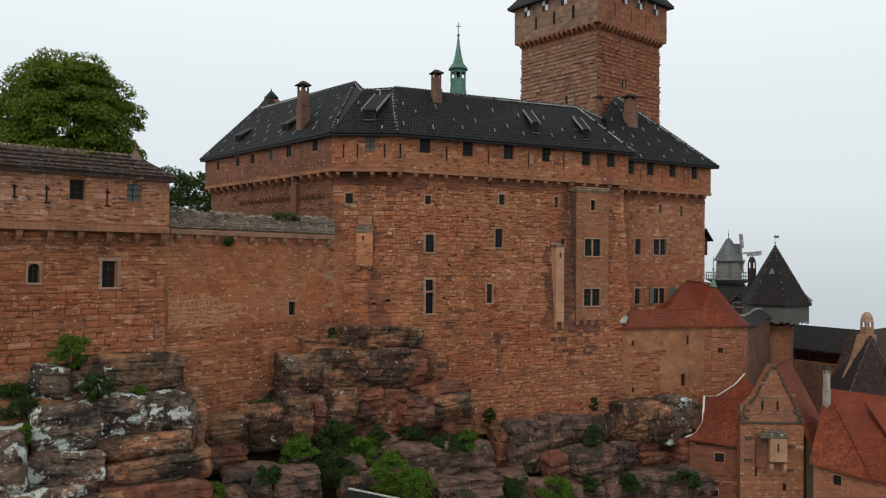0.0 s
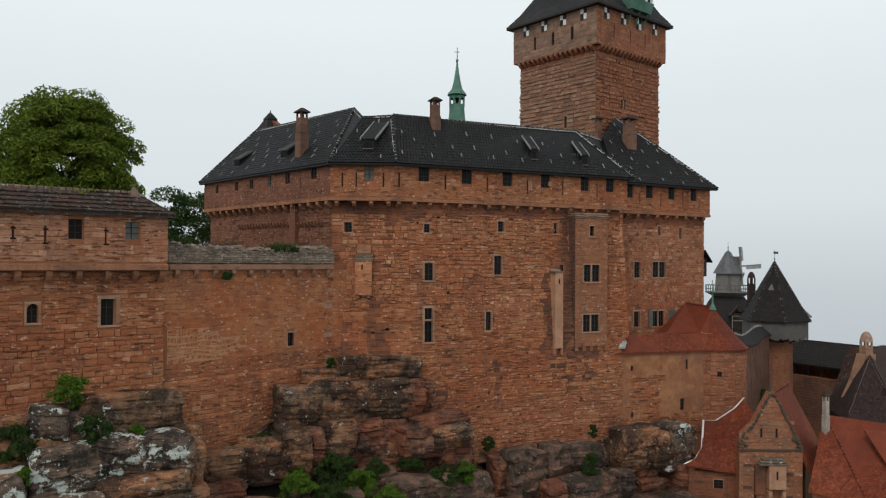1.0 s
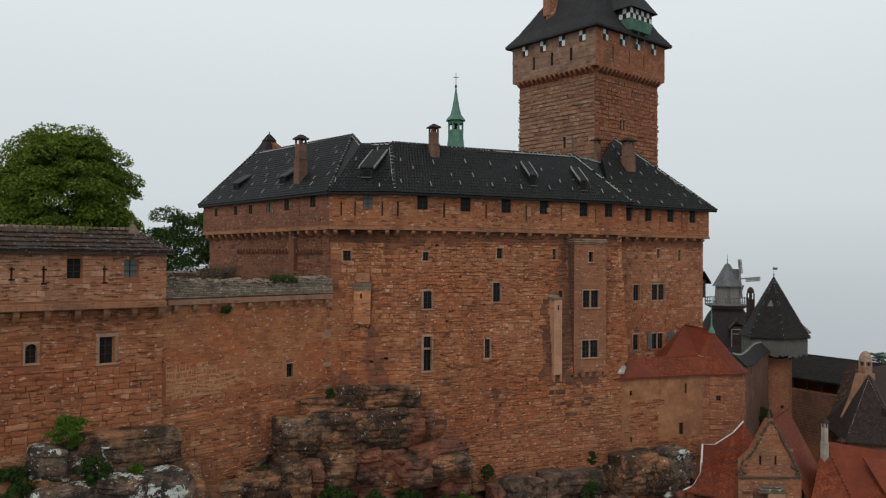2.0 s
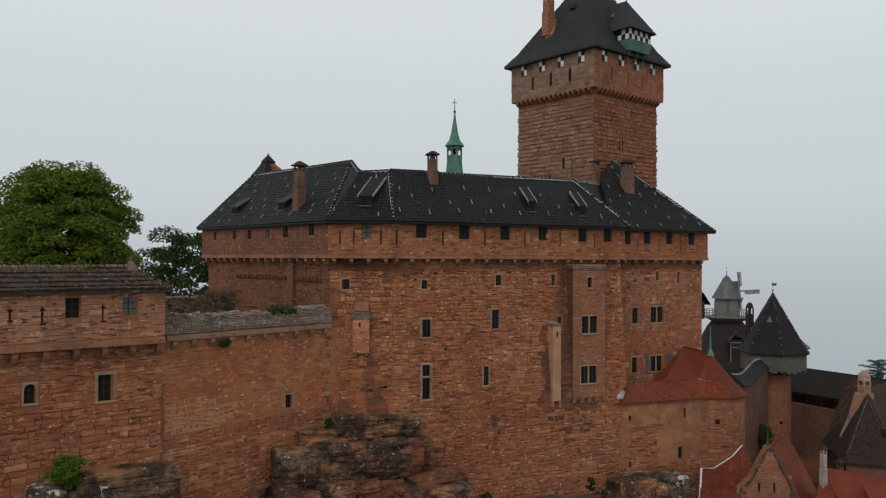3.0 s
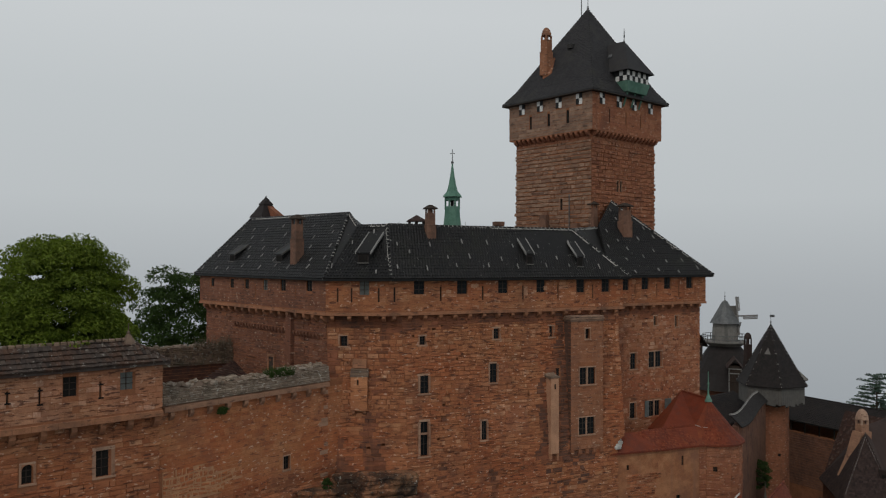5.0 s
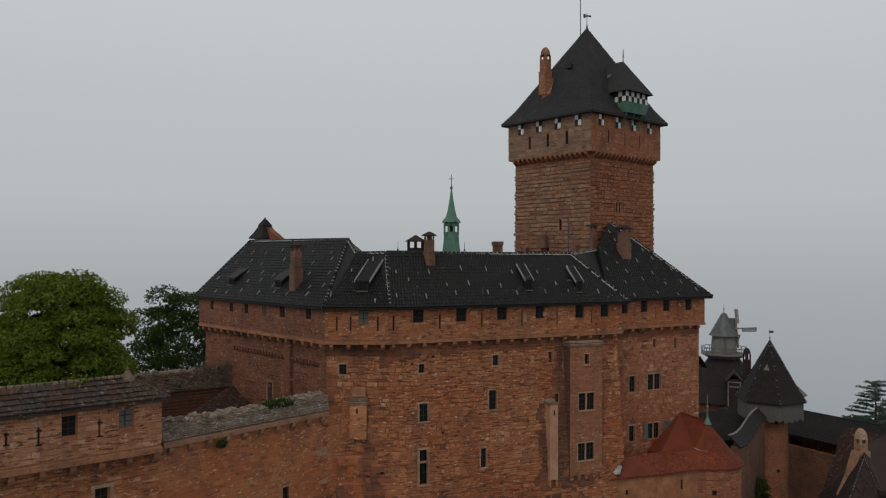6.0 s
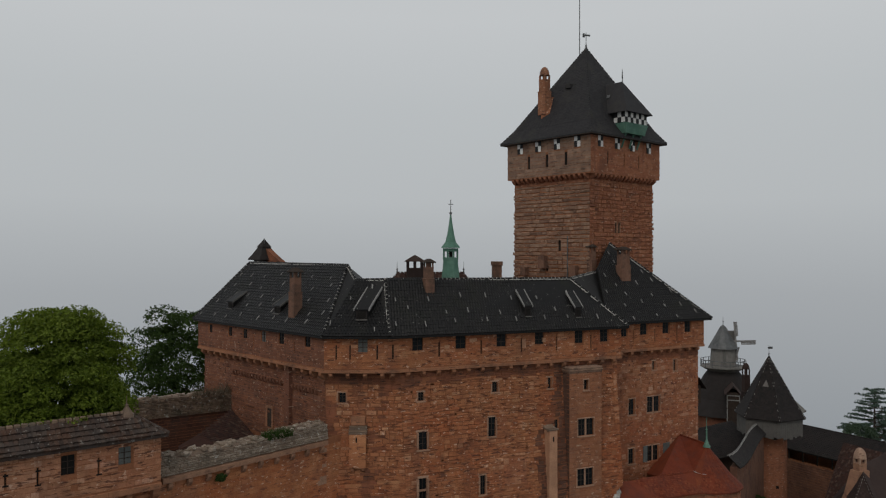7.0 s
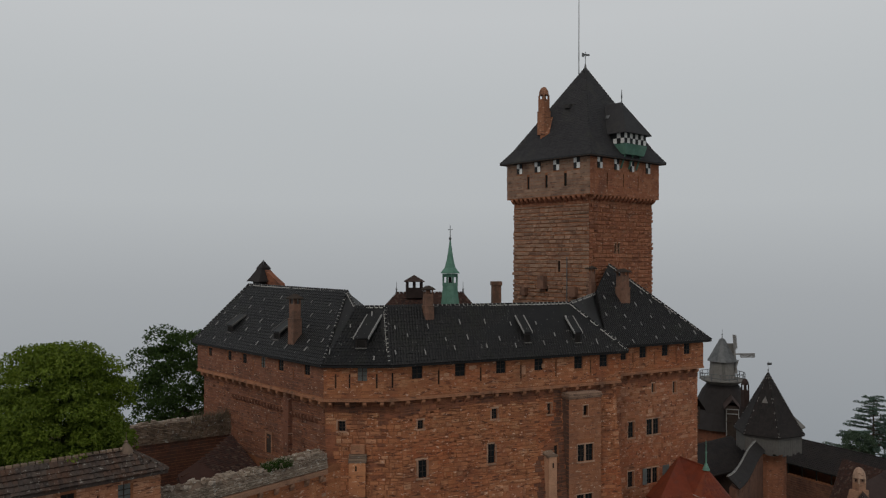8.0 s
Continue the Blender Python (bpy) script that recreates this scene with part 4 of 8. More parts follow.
for u, z, w, h in LOW[1] + LOW[2][:3]:
    window(lower[1] if (u, z) == (1.25, 25.39) else lower[2], u, z, w, h, castle, surround=0.15)
window(lower[2], *LOW[2][3], castle, surround=0.18)
window(lower[2], *LOW[2][4], castle, surround=0.14)
window(lower[2], *LOW[2][5], castle, surround=0.2, transom=0.62, deep=0.36)
window(lower[2], *LOW[2][6], castle, surround=0.15)
window(lower[2], *LOW[2][7], castle, surround=0.0, deep=0.2, sill=False)
for q in LOW[4]:
    window(lower[4], *q, castle, lights=2 if q[2] > 1.5 else 1, surround=0.13, deep=0.1)
# the shutters of the lower double window
for u in (6.8, 9.95):
    sh = boxed("shutter", lower[4].M(u, 15.75, 0.10), (0.6 if u < 7 else 0.95, 0.06, 1.7), M_GWOOD, castle, "grey-green wooden shutter, open", bevel=0.01)
# pale quoins where the range steps back
rq = random.Random(5)
z = 14.2
while z < ZG - 0.4:
    h = rq.uniform(0.35, 0.5)
    w = rq.uniform(0.3, 0.6)
    boxed("quoin", lower[2].M(lower[2].L - w / 2, z, 0.05) @ Matrix.Translation((0, 0.2, 0)), (w, 0.4, h - 0.015), M_STONE_P, castle, bevel=0.015)
    z += h

# the projecting bay, its slab roof, corbels and paired windows
f = Face(C, D, steady(0.25))
bay = new("bay")
bay.parent = castle
bw0, bw1 = 17.85, 21.5
bh = [(19.72, 25.46, 0.5, 0.95), (19.70, 21.47, 1.75, 1.6), (19.62, 16.77, 1.75, 1.6)]
bayb = wall_body("bay_wall", f, 14.6, 26.6, bh, M_MORTAR, bay, thick=0.45, span=(bw0, bw1))
# Bay sides get their shade, and some lichen stain, from the dark colour.
for uu in (bw0 + 0.2, bw1 - 0.2):
    boxed("bay_side", f.M(uu, 14.6, -0.455) @ Matrix.Translation((0, 0.75, 0)), (0.4, 1.5, 12.0), M_SHADE_STAIN, bay)
boxed("bay_floor", f.M((bw0 + bw1) / 2, 14.6, -0.46) @ Matrix.Translation((0, 0.7, 0)), (bw1 - bw0 - 0.82, 1.4, 0.2), M_DWOOD, bay)
stones("stone", f, 14.6, 26.6, bh, M_BAY, bayb, h0=0.42, l0=0.8, seed=44, span=(bw0, bw1), proud=(0.0, 0.02), margin=0.14, missing=0)
stones("stone", Face(f.P(bw0, 20, -1.7).xy, f.P(bw0, 20, 0).xy, steady(0)), 14.6, 26.6, [], M_SHADE_STAIN, bayb, h0=0.42, l0=0.8, seed=45, proud=(0.0, 0.02), missing=0)
window(f, *bh[0], bay, deep=0.3, surround=0.12, proud=0.04)
window(f, *bh[1], bay, lights=2, deep=0.16, surround=0.12, proud=0.04)
window(f, *bh[2], bay, lights=2, deep=0.1, surround=0.12, proud=0.04)
bm = bmesh.new()
for k, (zz, g) in enumerate(((26.6, 0.05), (26.78, 0.14), (26.98, 0.05))):
    add_box(bm, f.M((bw0 + bw1) / 2, zz, -0.82), bw1 - bw0 + 2 * g, 1.7 + g, 0.17, 0.03)
part("slab_roof", bm, M_KEEP_L, bay, "stepped grey stone slab roof")
corbels(Face(C, D, steady(0.0)), 14.58, bay, step=0.85, first=0.18, span=(bw0, bw1), size=(0.32, 0.75, 0.95), d=-0.42, material=M_BAY)

# the latrine chute beside it
f = Face(C, D, steady(0.5))
chute = new("latrine_chute")
chute.parent = castle
cu = 15.95
for i in range(8):
    zz = 14.55 + i * 0.87
    boxed("chute_block", f.M(cu, zz, -0.75), (0.90 - 0.008 * i, 1.48, 0.862), M_CHUTE, chute, bevel=0.015)
bm = bmesh.new()
add_box(bm, f.M(cu, 21.52, -0.72), 1.06, 1.56, 0.16, 0.02)
add_box(bm, f.M(cu, 21.68, -0.9) @ Matrix.Rotation(radians(24), 4, "X"), 1.04, 1.5, 0.14, 0.02)
part("chute_cap", bm, M_LICHEN, chute)
for s in (-1, 1):
    boxed("chute_foot", f.M(cu + s * 0.36, 13.9, -0.62), (0.2, 1.15, 0.66), M_TAN, chute)
boxed("chute_slot", f.M(cu, 20.5, 0.004), (0.12, 0.04, 0.45), M_DARK, chute, bevel=0)

# the small boxed bretèche on the rounded end
f = Face(B, C, steady(-0.5))
bret = new("box_machicolation")
bret.parent = castle
bm = bmesh.new()
for i in range(3):
    add_box(bm, f.M(2.95, 19.55 + i * 0.95, -0.85), 1.42, 1.66, 0.94, 0.02)
part("box_wall", bm, M_SMOOTH, bret)
bm = bmesh.new()
for i in range(4):
    add_box(bm, f.M(2.95, 22.4 + i * 0.17, -0.9), 1.56 - 0.02 * i, 1.74 - 0.26 * i, 0.162, 0.02)
part("stepped_roof", bm, M_LICHEN, bret, "mossy stepped stone slabs")
boxed("box_slot", f.M(2.85, 21.75, 0.0), (0.12, 0.04, 0.42), M_DARK, bret, bevel=0)
boxed("box_back_stone", f.M(2.95, 23.1, -0.75), (1.2, 0.8, 0.75), M_TAN, bret)
corbels(Face(B, C, steady(-1.2)), 19.53, bret, step=0.9, first=0.25, span=(2.24, 3.66), size=(0.22, 0.6, 0.5), d=0)

# left flank: pilaster and the two rows of small corbelled drips
f = lower[0]
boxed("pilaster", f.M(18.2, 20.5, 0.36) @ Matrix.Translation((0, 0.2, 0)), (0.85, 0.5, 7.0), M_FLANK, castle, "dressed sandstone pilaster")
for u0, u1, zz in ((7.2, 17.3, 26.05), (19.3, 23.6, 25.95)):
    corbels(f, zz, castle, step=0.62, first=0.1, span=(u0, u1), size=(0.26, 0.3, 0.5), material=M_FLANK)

# ---- roofs of the main range ----
def v3(p, z=ZE):
    return Vector((p[0], p[1], z))


R1, R2 = Vector((-4.6, 68.5, 35.45)), Vector((13.2, 75.75, 35.4))
R0, LE = Vector((-8.35, 71.6, 36.7)), Vector((-20.9, 85.2, 36.8))
V, T1, PK = Vector((-7.3, 69.2, 35.4)), Vector((17.3, 84.0, 35.9)), Vector((19.7, 87.75, 39.15))
eA, eB, eC, eD, eS, eE = [v3(p) for p in (A, B, C, D, S, E)]
eF, eH, eI, eJ = [v3(p) for p in PLAN[6:]]
roof = new("roof")
roof.parent = castle
for k, (pts, tile) in enumerate((([eA, eB, R0, LE], (0.30, 0.36)), ([eB, eC, R1, V], (0.27, 0.36)), ([eC, eD, R2, R1], (0.27, 0.36)), ([eS, eE, PK, T1], (0.27, 0.36)),
                                 ([eD, eS, T1, R2], (0.27, 0.36)), ([eB, V, R0], None), ([eH, eI, V, R1, R2], None), ([eI, eJ, LE, R0], None), ([eJ, eA, LE], None),
                                 ([eI, R0, V], None), ([eE, eF, PK], None), ([eF, eH, T1, PK], None), ([eH, R2, T1], None))):
    facet("roof_slope", pts, M_TILE, roof)
    if tile:
        tiles_on("roof_tile", pts, *tile, M_TILE, roof, seed=50 + k, arch=0.05 if k else 0.03, label="dark glazed tiles with pale specks")


def snow_hooks(quad, seed):
    """Short pale metal hooks in staggered rows on a slope."""
    rnd = random.Random(seed)
    o, q, top = Vector(quad[0]), Vector(quad[1]), Vector(quad[2])
    ex = (q - o).normalized()
    nrm = ex.cross(top - o).normalized()
    ey = nrm.cross(ex)
    bm = bmesh.new()
    row, y = 0, 0.9
    edge = [((Vector(p) - o).dot(ex), (Vector(p) - o).dot(ey)) for p in quad]
    while y < max(e[1] for e in edge) - 0.8:
        xs = sorted(x1 + (x2 - x1) * (y - y1) / (y2 - y1) for (x1, y1), (x2, y2) in zip(edge, edge[1:] + edge[:1]) if (y1 <= y) != (y2 <= y))
        x = xs[0] + 0.7 + 1.45 * (row % 2)
        while x < xs[1] - 0.5:
            p = o + ex * (x + rnd.uniform(-0.5, 0.5)) + ey * (y + rnd.uniform(-0.45, 0.45)) + nrm * 0.17
            w, h = rnd.uniform(0.035, 0.055), rnd.uniform(0.16, 0.27)
            add_loft(bm, [[p + ex * (a * w) + ey * (k * h) + nrm * b for a, b in ((-1, -0.06), (1, -0.06), (1, 0.02), (-1, 0.02))] for k in (-1, 1)])
            x += 2.9
        y += 1.45
        row += 1
    tagged(part("snow_hook", bm, M_VERGE, roof, "small pale metal snow hooks"), kind="stuff")


for k, pts in enumerate(([eA, eB, R0, LE], [eC, eD, R2, R1], [eS, eE, PK, T1], [eB, eC, R1, V])):
    snow_hooks(pts, 300 + k)
for p, q in ((eC, R1), (eD, R2), (R1, R2), (V, R1), (eB, R0), (LE, R0), (eE, PK), (R2, T1), (R0, V), (eA, LE)):
    ridge_caps(p, q, M_TILE, roof)
# eaves gutter board
for p, q in ((eA, eB), (eB, eC), (eC, eD), (eS, eE)):
    d = (q - p)
    boxed("eaves_board", Matrix.Translation((p + q) / 2 - Vector((0, 0, 0.2))) @ Matrix.Rotation(math.atan2(d.y, d.x), 4, "Z") @ Matrix.Translation((0, 0.12, 0)), (d.length - 0.1, 0.12, 0.16), M_DWOOD, roof, bevel=0.02)


def on_slope(p, q, top, s, t):
    """A point of the slope over the eave p to q: s along it, t up it (0 to 1), and its outward direction in plan."""
    b = p + (q - p) * s
    d = (q - p).normalized()
    inn = Vector((-d.y, d.x, 0))
    run = (top - p).dot(inn)
    return b + inn * (run * t) + Vector((0, 0, (top.z - p.z) * t)), math.degrees(math.atan2(d.y, d.x)), run, top.z - p.z


def dormer(p, q, top, s, t, w, length, skew=0.0, open_=15, verge=M_VERGE):
    """A long low shed dormer that lies on the slope, with its little window."""
    o, turn, run, rise = on_slope(p, q, top, s, t)
    pitch = math.atan2(rise, run)
    m = Matrix.Translation(o) @ Matrix.Rotation(radians(turn), 4, "Z")
    d = new("dormer")
    d.parent = roof
    # the lid: hinged high on the slope, propped at its foot
    lid = pitch - math.radians(open_)
    hi = Vector((0, math.cos(pitch) * length, math.sin(pitch) * length + 0.12))
    lo = hi - Vector((0, math.cos(lid) * length * 0.86, math.sin(lid) * length * 0.86))
    lo.x -= skew
    hi.x += skew * 0.2
    vs = []
    for base in (lo, hi):
        for sx in (-1, 1):
            for dz in (0, 0.09):
                vs.append(m @ (base + Vector((sx * w / 2, 0, dz))))
    fs = [(0, 1, 3, 2), (4, 6, 7, 5), (0, 4, 5, 1), (2, 3, 7, 6), (1, 5, 7, 3), (0, 2, 6, 4)]
    finish("lid", vs, fs, M_TILE, d)
    for sx in (-1, 1):
        q0 = [m @ (lo + Vector((sx * (w / 2 + 0.05), 0, dz))) for dz in (-0.05, 0.14)]
        q1 = [m @ (hi + Vector((sx * (w / 2 + 0.05), 0, dz))) for dz in (-0.05, 0.14)]
        off = [m.to_3x3() @ Vector((dx, 0, 0)) for dx in (-0.05, 0.05)]
        vs = [a + o2 for a in (*q0, *q1) for o2 in off]
        finish("verge_board", vs, [(0, 1, 3, 2), (4, 6, 7, 5), (0, 2, 6, 4), (1, 5, 7, 3), (2, 3, 7, 6), (0, 4, 5, 1)], verge, d, "pale verge board")
    front = lo.y + 0.16
    zf = math.tan(pitch) * front
    boxed("dormer_front", m @ Matrix.Translation((lo.x, front, zf - 0.05)), (w * 0.80, 0.08, max(0.2, lo.z - zf + 0.04)), M_DTILE, d)
    boxed("dormer_sill", m @ Matrix.Translation((lo.x, front - 0.12, zf - 0.10)), (w * 0.82, 0.3, 0.10), M_WOOD, d, "pale weathered sill")
    boxed("dormer_opening", m @ Matrix.Translation((lo.x, front - 0.045, zf + 0.06)), (w * 0.6, 0.03, max(0.12, (lo.z - zf) * 0.7)), M_DARK, d, bevel=0)
    for sx in (-1, 1):
        k = [m @ Vector((lo.x + sx * w * 0.42, front, zf - 0.05)), m @ Vector((lo.x + sx * w * 0.42, front, lo.z + 0.02)), m @ Vector((hi.x + sx * w * 0.42, hi.y - 0.1, hi.z - 0.06))]
        off = m.to_3x3() @ Vector((0.05, 0, 0))
        finish("cheek", k + [a + off for a in k], [(0, 1, 2), (3, 5, 4), (0, 3, 4, 1), (1, 4, 5, 2), (2, 5, 3, 0)], M_TILE, d)


dormer(eB, eC, R1, 0.70, 0.28, 1.2, 3.3, 0.8, 11)
dormer(eC, eD, R2, 0.56, 0.30, 0.8, 2.5)
dormer(eC, eD, R2, 0.78, 0.25, 0.8, 2.5)
dormer(eA, eB, LE, 0.62, 0.22, 1.3, 2.2, verge=M_WOOD)
dormer(eA, eB, LE, 0.245, 0.22, 1.3, 2.2, verge=M_WOOD)
chimney("chimney", -13.0, 70.4, 31.7, 36.4, 0.95, 0.9, -47, roof, cap="slab")
chimney("chimney", -0.75, 69.2, 33.5, 37.25, 0.86, 0.8, 24, roof, cap="slab")
chimney("chimney", 20.55, 84.5, 34.3, 38.6, 1.3, 1.0, 29, roof, cap="slab")
chimney("chimney", 17.4, 86.3, 35.2, 38.9, 0.8, 0.8, 38, roof, material=M_CHIM)

# stair turret with a stepped pointed roof at the far end of the ridge
tur = new("roof_turret")
tur.parent = castle
m = pose(-19.85, 87.7, 0.12, 0, 0, -47)
bm = bmesh.new()
add_box(bm, m @ Matrix.Translation((0, 0, 33)), 1.7, 1.7, 4.6, 0.02)
part("turret_wall", bm, M_DTILE, tur)


def pyramid(name, tiers, material):
    bm = bmesh.new()
    add_loft(bm, [[m @ Vector((sx * r, sy * r, z)) for sx, sy in ((-1, -1), (1, -1), (1, 1), (-1, 1))] for r, z in tiers])
    return part(name, bm, material, tur)


pyramid("turret_roof", ((1.35, 37.0), (1.30, 37.15), (1.0, 37.6), (0.5, 38.5)), M_DTILE)
pyramid("turret_cap", ((0.60, 38.45), (0.58, 38.55), (0.30, 38.98), (0.05, 39.35)), M_DTILE)
bm = bmesh.new()
add_loft(bm, [ring_at(m @ Matrix.Translation((0.35, -0.2, 0)), r, z, 6) for r, z in ((0.05, 38.7), (0.03, 39.3), (0.09, 39.35), (0.02, 39.5))])
part("finial", bm, M_METAL, tur)
bm = bmesh.new()
add_loft(bm, [[m @ Vector((x, y, z)) for x, z in ((-0.4, 36.3), (4.0, 36.3), (3.7, 36.85), (0.5, 38.35), (-0.4, 38.4))] for y in (-0.15, 0.5)])
part("gable_wall", bm, M_DARK_STONE, tur, "small triangular sandstone gable")

# ---- the keep ----
keep = thing("keep_tower", "tall square sandstone keep with dark pyramid roof", "tower")
KM = np.array((17.08, 85.22))
K1, K2 = np.array((-0.650, 0.760)), np.array((0.760, 0.650))
KS1, KS2 = 12.9, 13.4
kpl = [KM + K1 * KS1, KM, KM + K2 * KS2, KM + K1 * KS1 + K2 * KS2]
kl, ku = ring(kpl, steady(-0.62), True), ring(kpl, steady(0.0), True)
ZK0, ZK1 = 47.0, 51.5
for i, f in enumerate(kl):
    holes = [(8.0, 38.9, 0.45, 1.3), (5.9, 36.2, 0.5, 0.7)] if i == 0 else [(5.35, 41.0, 0.42, 1.25), (6.0, 41.0, 0.42, 1.25)] if i == 1 else []
    body = wall_body("wall", f, 10, ZK0 + 0.4, holes, M_MORTAR, keep, thick=1.2)
    if i in (0, 1):
        stones("stone", f, 31.5, ZK0 - 0.9, holes, M_KEEP if i == 0 else M_KEEP_R, body, h0=0.47, l0=0.95, seed=60 + i, proud=(0.04, 0.12), gap=0.035, soft=0.05, margin=0.02, uneven=0.1, upright=0.6)
        stones("stone", f, ZK0 - 0.9, ZK0 + 0.3, [], M_KEEP_R, body, h0=0.4, l0=0.9, seed=63 + i, proud=(0.0, 0.02), missing=0)
        for q in holes:
            window(f, *q, keep, surround=0.1, sill=False)
SHUT = {0: (2.2, 5.1, 8.0, 11.0), 1: (1.75, 4.85, 7.75, 11.0)}
for i, f in enumerate(ku):
    sl = [(u + 1.35, 48.9, 0.16 if i else 0.38, 1.5) for u in SHUT.get(i, ())[: 3]]
    wn_ = [(u, 50.75, 0.9, 1.35) for u in SHUT.get(i, ())]
    body = wall_body("wall", f, ZK0, ZK1, sl + wn_, M_MORTAR, keep, thick=0.6)
    if i in (0, 1):
        stones("stone", f, ZK0 + 0.1, ZK1, sl + wn_, M_KEEP_L if i == 0 else M_KEEP_R, body, h0=0.38, l0=0.95, seed=66 + i, proud=(0.0, 0.025), gap=0.007, soft=0.014, margin=0.02, missing=0)
        corbels(kl[i], ZK0 + 0.04, keep, step=0.82, first=0.3, size=(0.34, 0.66, 0.62), material=M_KEEP_R)
        for u, z, w, h in wn_:
            sh = new("checkered_shutter")
            sh.parent = keep
            tagged(sh, "black and white chequered wooden shutter")
            for a in (0, 1):
                for b in (0, 1):
                    boxed("shutter_board", f.M(u - 0.22 + 0.45 * a, z - 0.68 + 0.68 * b, 0.06), (0.44, 0.05, 0.67), M_PAINT if a != b else M_BLACK, sh, bevel=0.01)
        for u, z, w, h in sl:
            slit(f, u, z, h, keep, w)
kc = [Vector((*(p + n), ZK1)) for p, n in zip(kpl, (K1 * 0.65 - K2 * 0.65, -K1 * 0.65 - K2 * 0.65, -K1 * 0.65 + K2 * 0.65, K1 * 0.65 + K2 * 0.65))]
kmid = sum(kc, Vector()) / 4
kap = Vector((18.35, 94.6, 63.5))
kroof = new("keep_roof")
kroof.parent = keep
kb = [p + (Vector((kap.x, kap.y, 0)) - Vector((p.x, p.y, 0))) * 0.16 + Vector((0, 0, 1.55)) for p in kc]
for i in range(4):
    j = (i + 1) % 4
    facet("roof_slope", [kc[i], kc[j], kb[j], kb[i]], M_SLATE, kroof)
    facet("roof_slope", [kb[i], kb[j], kap], M_SLATE, kroof)
    if i in (0, 1):
        tiles_on("roof_slate", [kc[i], kc[j], kb[j], kb[i]], 0.22, 0.26, M_SLATE, kroof, seed=70 + i, thick=0.015, arch=0.0, lift=0.01)
        tiles_on("roof_slate", [kb[i], kb[j], kap], 0.22, 0.26, M_SLATE, kroof, seed=72 + i, thick=0.015, arch=0.0, lift=0.01)
    ridge_caps(kc[i], kb[i], M_SLATE, kroof, mortar=None, r=0.07, up=0.02)
    ridge_caps(kb[i], kap, M_SLATE, kroof, mortar=None, r=0.07, up=0.02)
facet("soffit", [p - Vector((0, 0, 0.16)) for p in kc], M_DWOOD, kroof, thick=0.05)
bm = bmesh.new()
add_loft(bm, [ring_at(Matrix.Translation(kap), r, z, 8) for r, z in ((0.25, -0.5), (0.12, 0.2), (0.04, 0.5), (0.04, 1.9))])
add_box(bm, Matrix.Translation(kap + Vector((0.1, 0, 1.45))) @ Matrix.Rotation(0.3, 4, "Z"), 0.9, 0.04, 0.22)
add_box(bm, Matrix.Translation(kap + Vector((-0.3, 0, 1.3))) @ Matrix.Rotation(0.3, 4, "Z"), 0.3, 0.04, 0.5)
part("weathervane", bm, M_METAL, keep, "dark iron weathervane")
bm = bmesh.new()
add_loft(bm, [ring_at(Matrix.Translation(kap + Vector((-0.75, 0.3, 0))), r, z, 6) for r, z in ((0.06, -1.6), (0.05, 6), (0.03, 14))])
part("flagpole", bm, M_METAL, keep, "tall thin bare flagpole")

# the copper-clad watch dormer over the keep's eave
f = Face(ku[1].a, ku[1].b, steady(1.15))
wd = new("watch_dormer")
wd.parent = keep
du, dw = 7.15, 4.3
m = f.M(du, 0, 0)
bm = bmesh.new()
add_loft(bm, [[m @ Vector((-dw / 2 + 0.3, 0.25, 51.9)), m @ Vector((dw / 2 - 0.3, 0.25, 51.9)), m @ Vector((dw / 2 - 0.3, 4, 51.9)), m @ Vector((-dw / 2 + 0.3, 4, 51.9))],
              [m @ Vector((-dw / 2, 0, 53.1)), m @ Vector((dw / 2, 0, 53.1)), m @ Vector((dw / 2, 4.5, 53.1)), m @ Vector((-dw / 2, 4.5, 53.1))]])
part("copper_apron", bm, M_COPPER, wd, "green copper apron")
boxed("dormer_body", m @ Matrix.Translation((0, 2.4, 53.1)), (dw - 0.15, 4.4, 1.3), M_BLACK, wd)
for k in range(8):
    for r in (0, 1):
        boxed("check_panel", m @ Matrix.Translation((-dw / 2 + 0.29 + k * 0.53, 0.17, 53.16 + r * 0.6)), (0.5, 0.05, 0.58), M_PAINT if (k + r) % 2 else M_BLACK, wd, bevel=0.01)
for k in range(3):
    for r in (0, 1):
        boxed("check_panel", m @ Matrix.Translation((-dw / 2 + 0.04, 0.45 + k * 0.53, 53.16 + r * 0.6)), (0.05, 0.5, 0.58), M_PAINT if (k + r) % 2 == 0 else M_BLACK, wd, bevel=0.01)
q = [m @ Vector((sx * (dw / 2 + 0.4), y, 54.35)) for sx, y in ((-1, -0.35), (1, -0.35), (1, 6.5), (-1, 6.5))]
t0, t1 = m @ Vector((0, 2.1, 58.4)), m @ Vector((0, 6.2, 58.4))
for pts in ([q[0], q[1], t0], [q[1], q[2], t1, t0], [q[3], q[0], t0, t1], [q[2], q[3], t1]):
    facet("dormer_roof", pts, M_SLATE, wd, thick=0.08)
bm = bmesh.new()
add_loft(bm, [ring_at(Matrix.Translation(t0), r, z, 6) for r, z in ((0.1, -0.2), (0.04, 0.3), (0.09, 0.5), (0.02, 1.5))])
part("finial", bm, M_METAL, wd)
boxed("skylight", m @ Matrix.Translation((-1.25, 3.2, 56.6)) @ Matrix.Rotation(radians(-58), 4, "Y"), (0.5, 0.5, 0.06), M_METAL, wd)
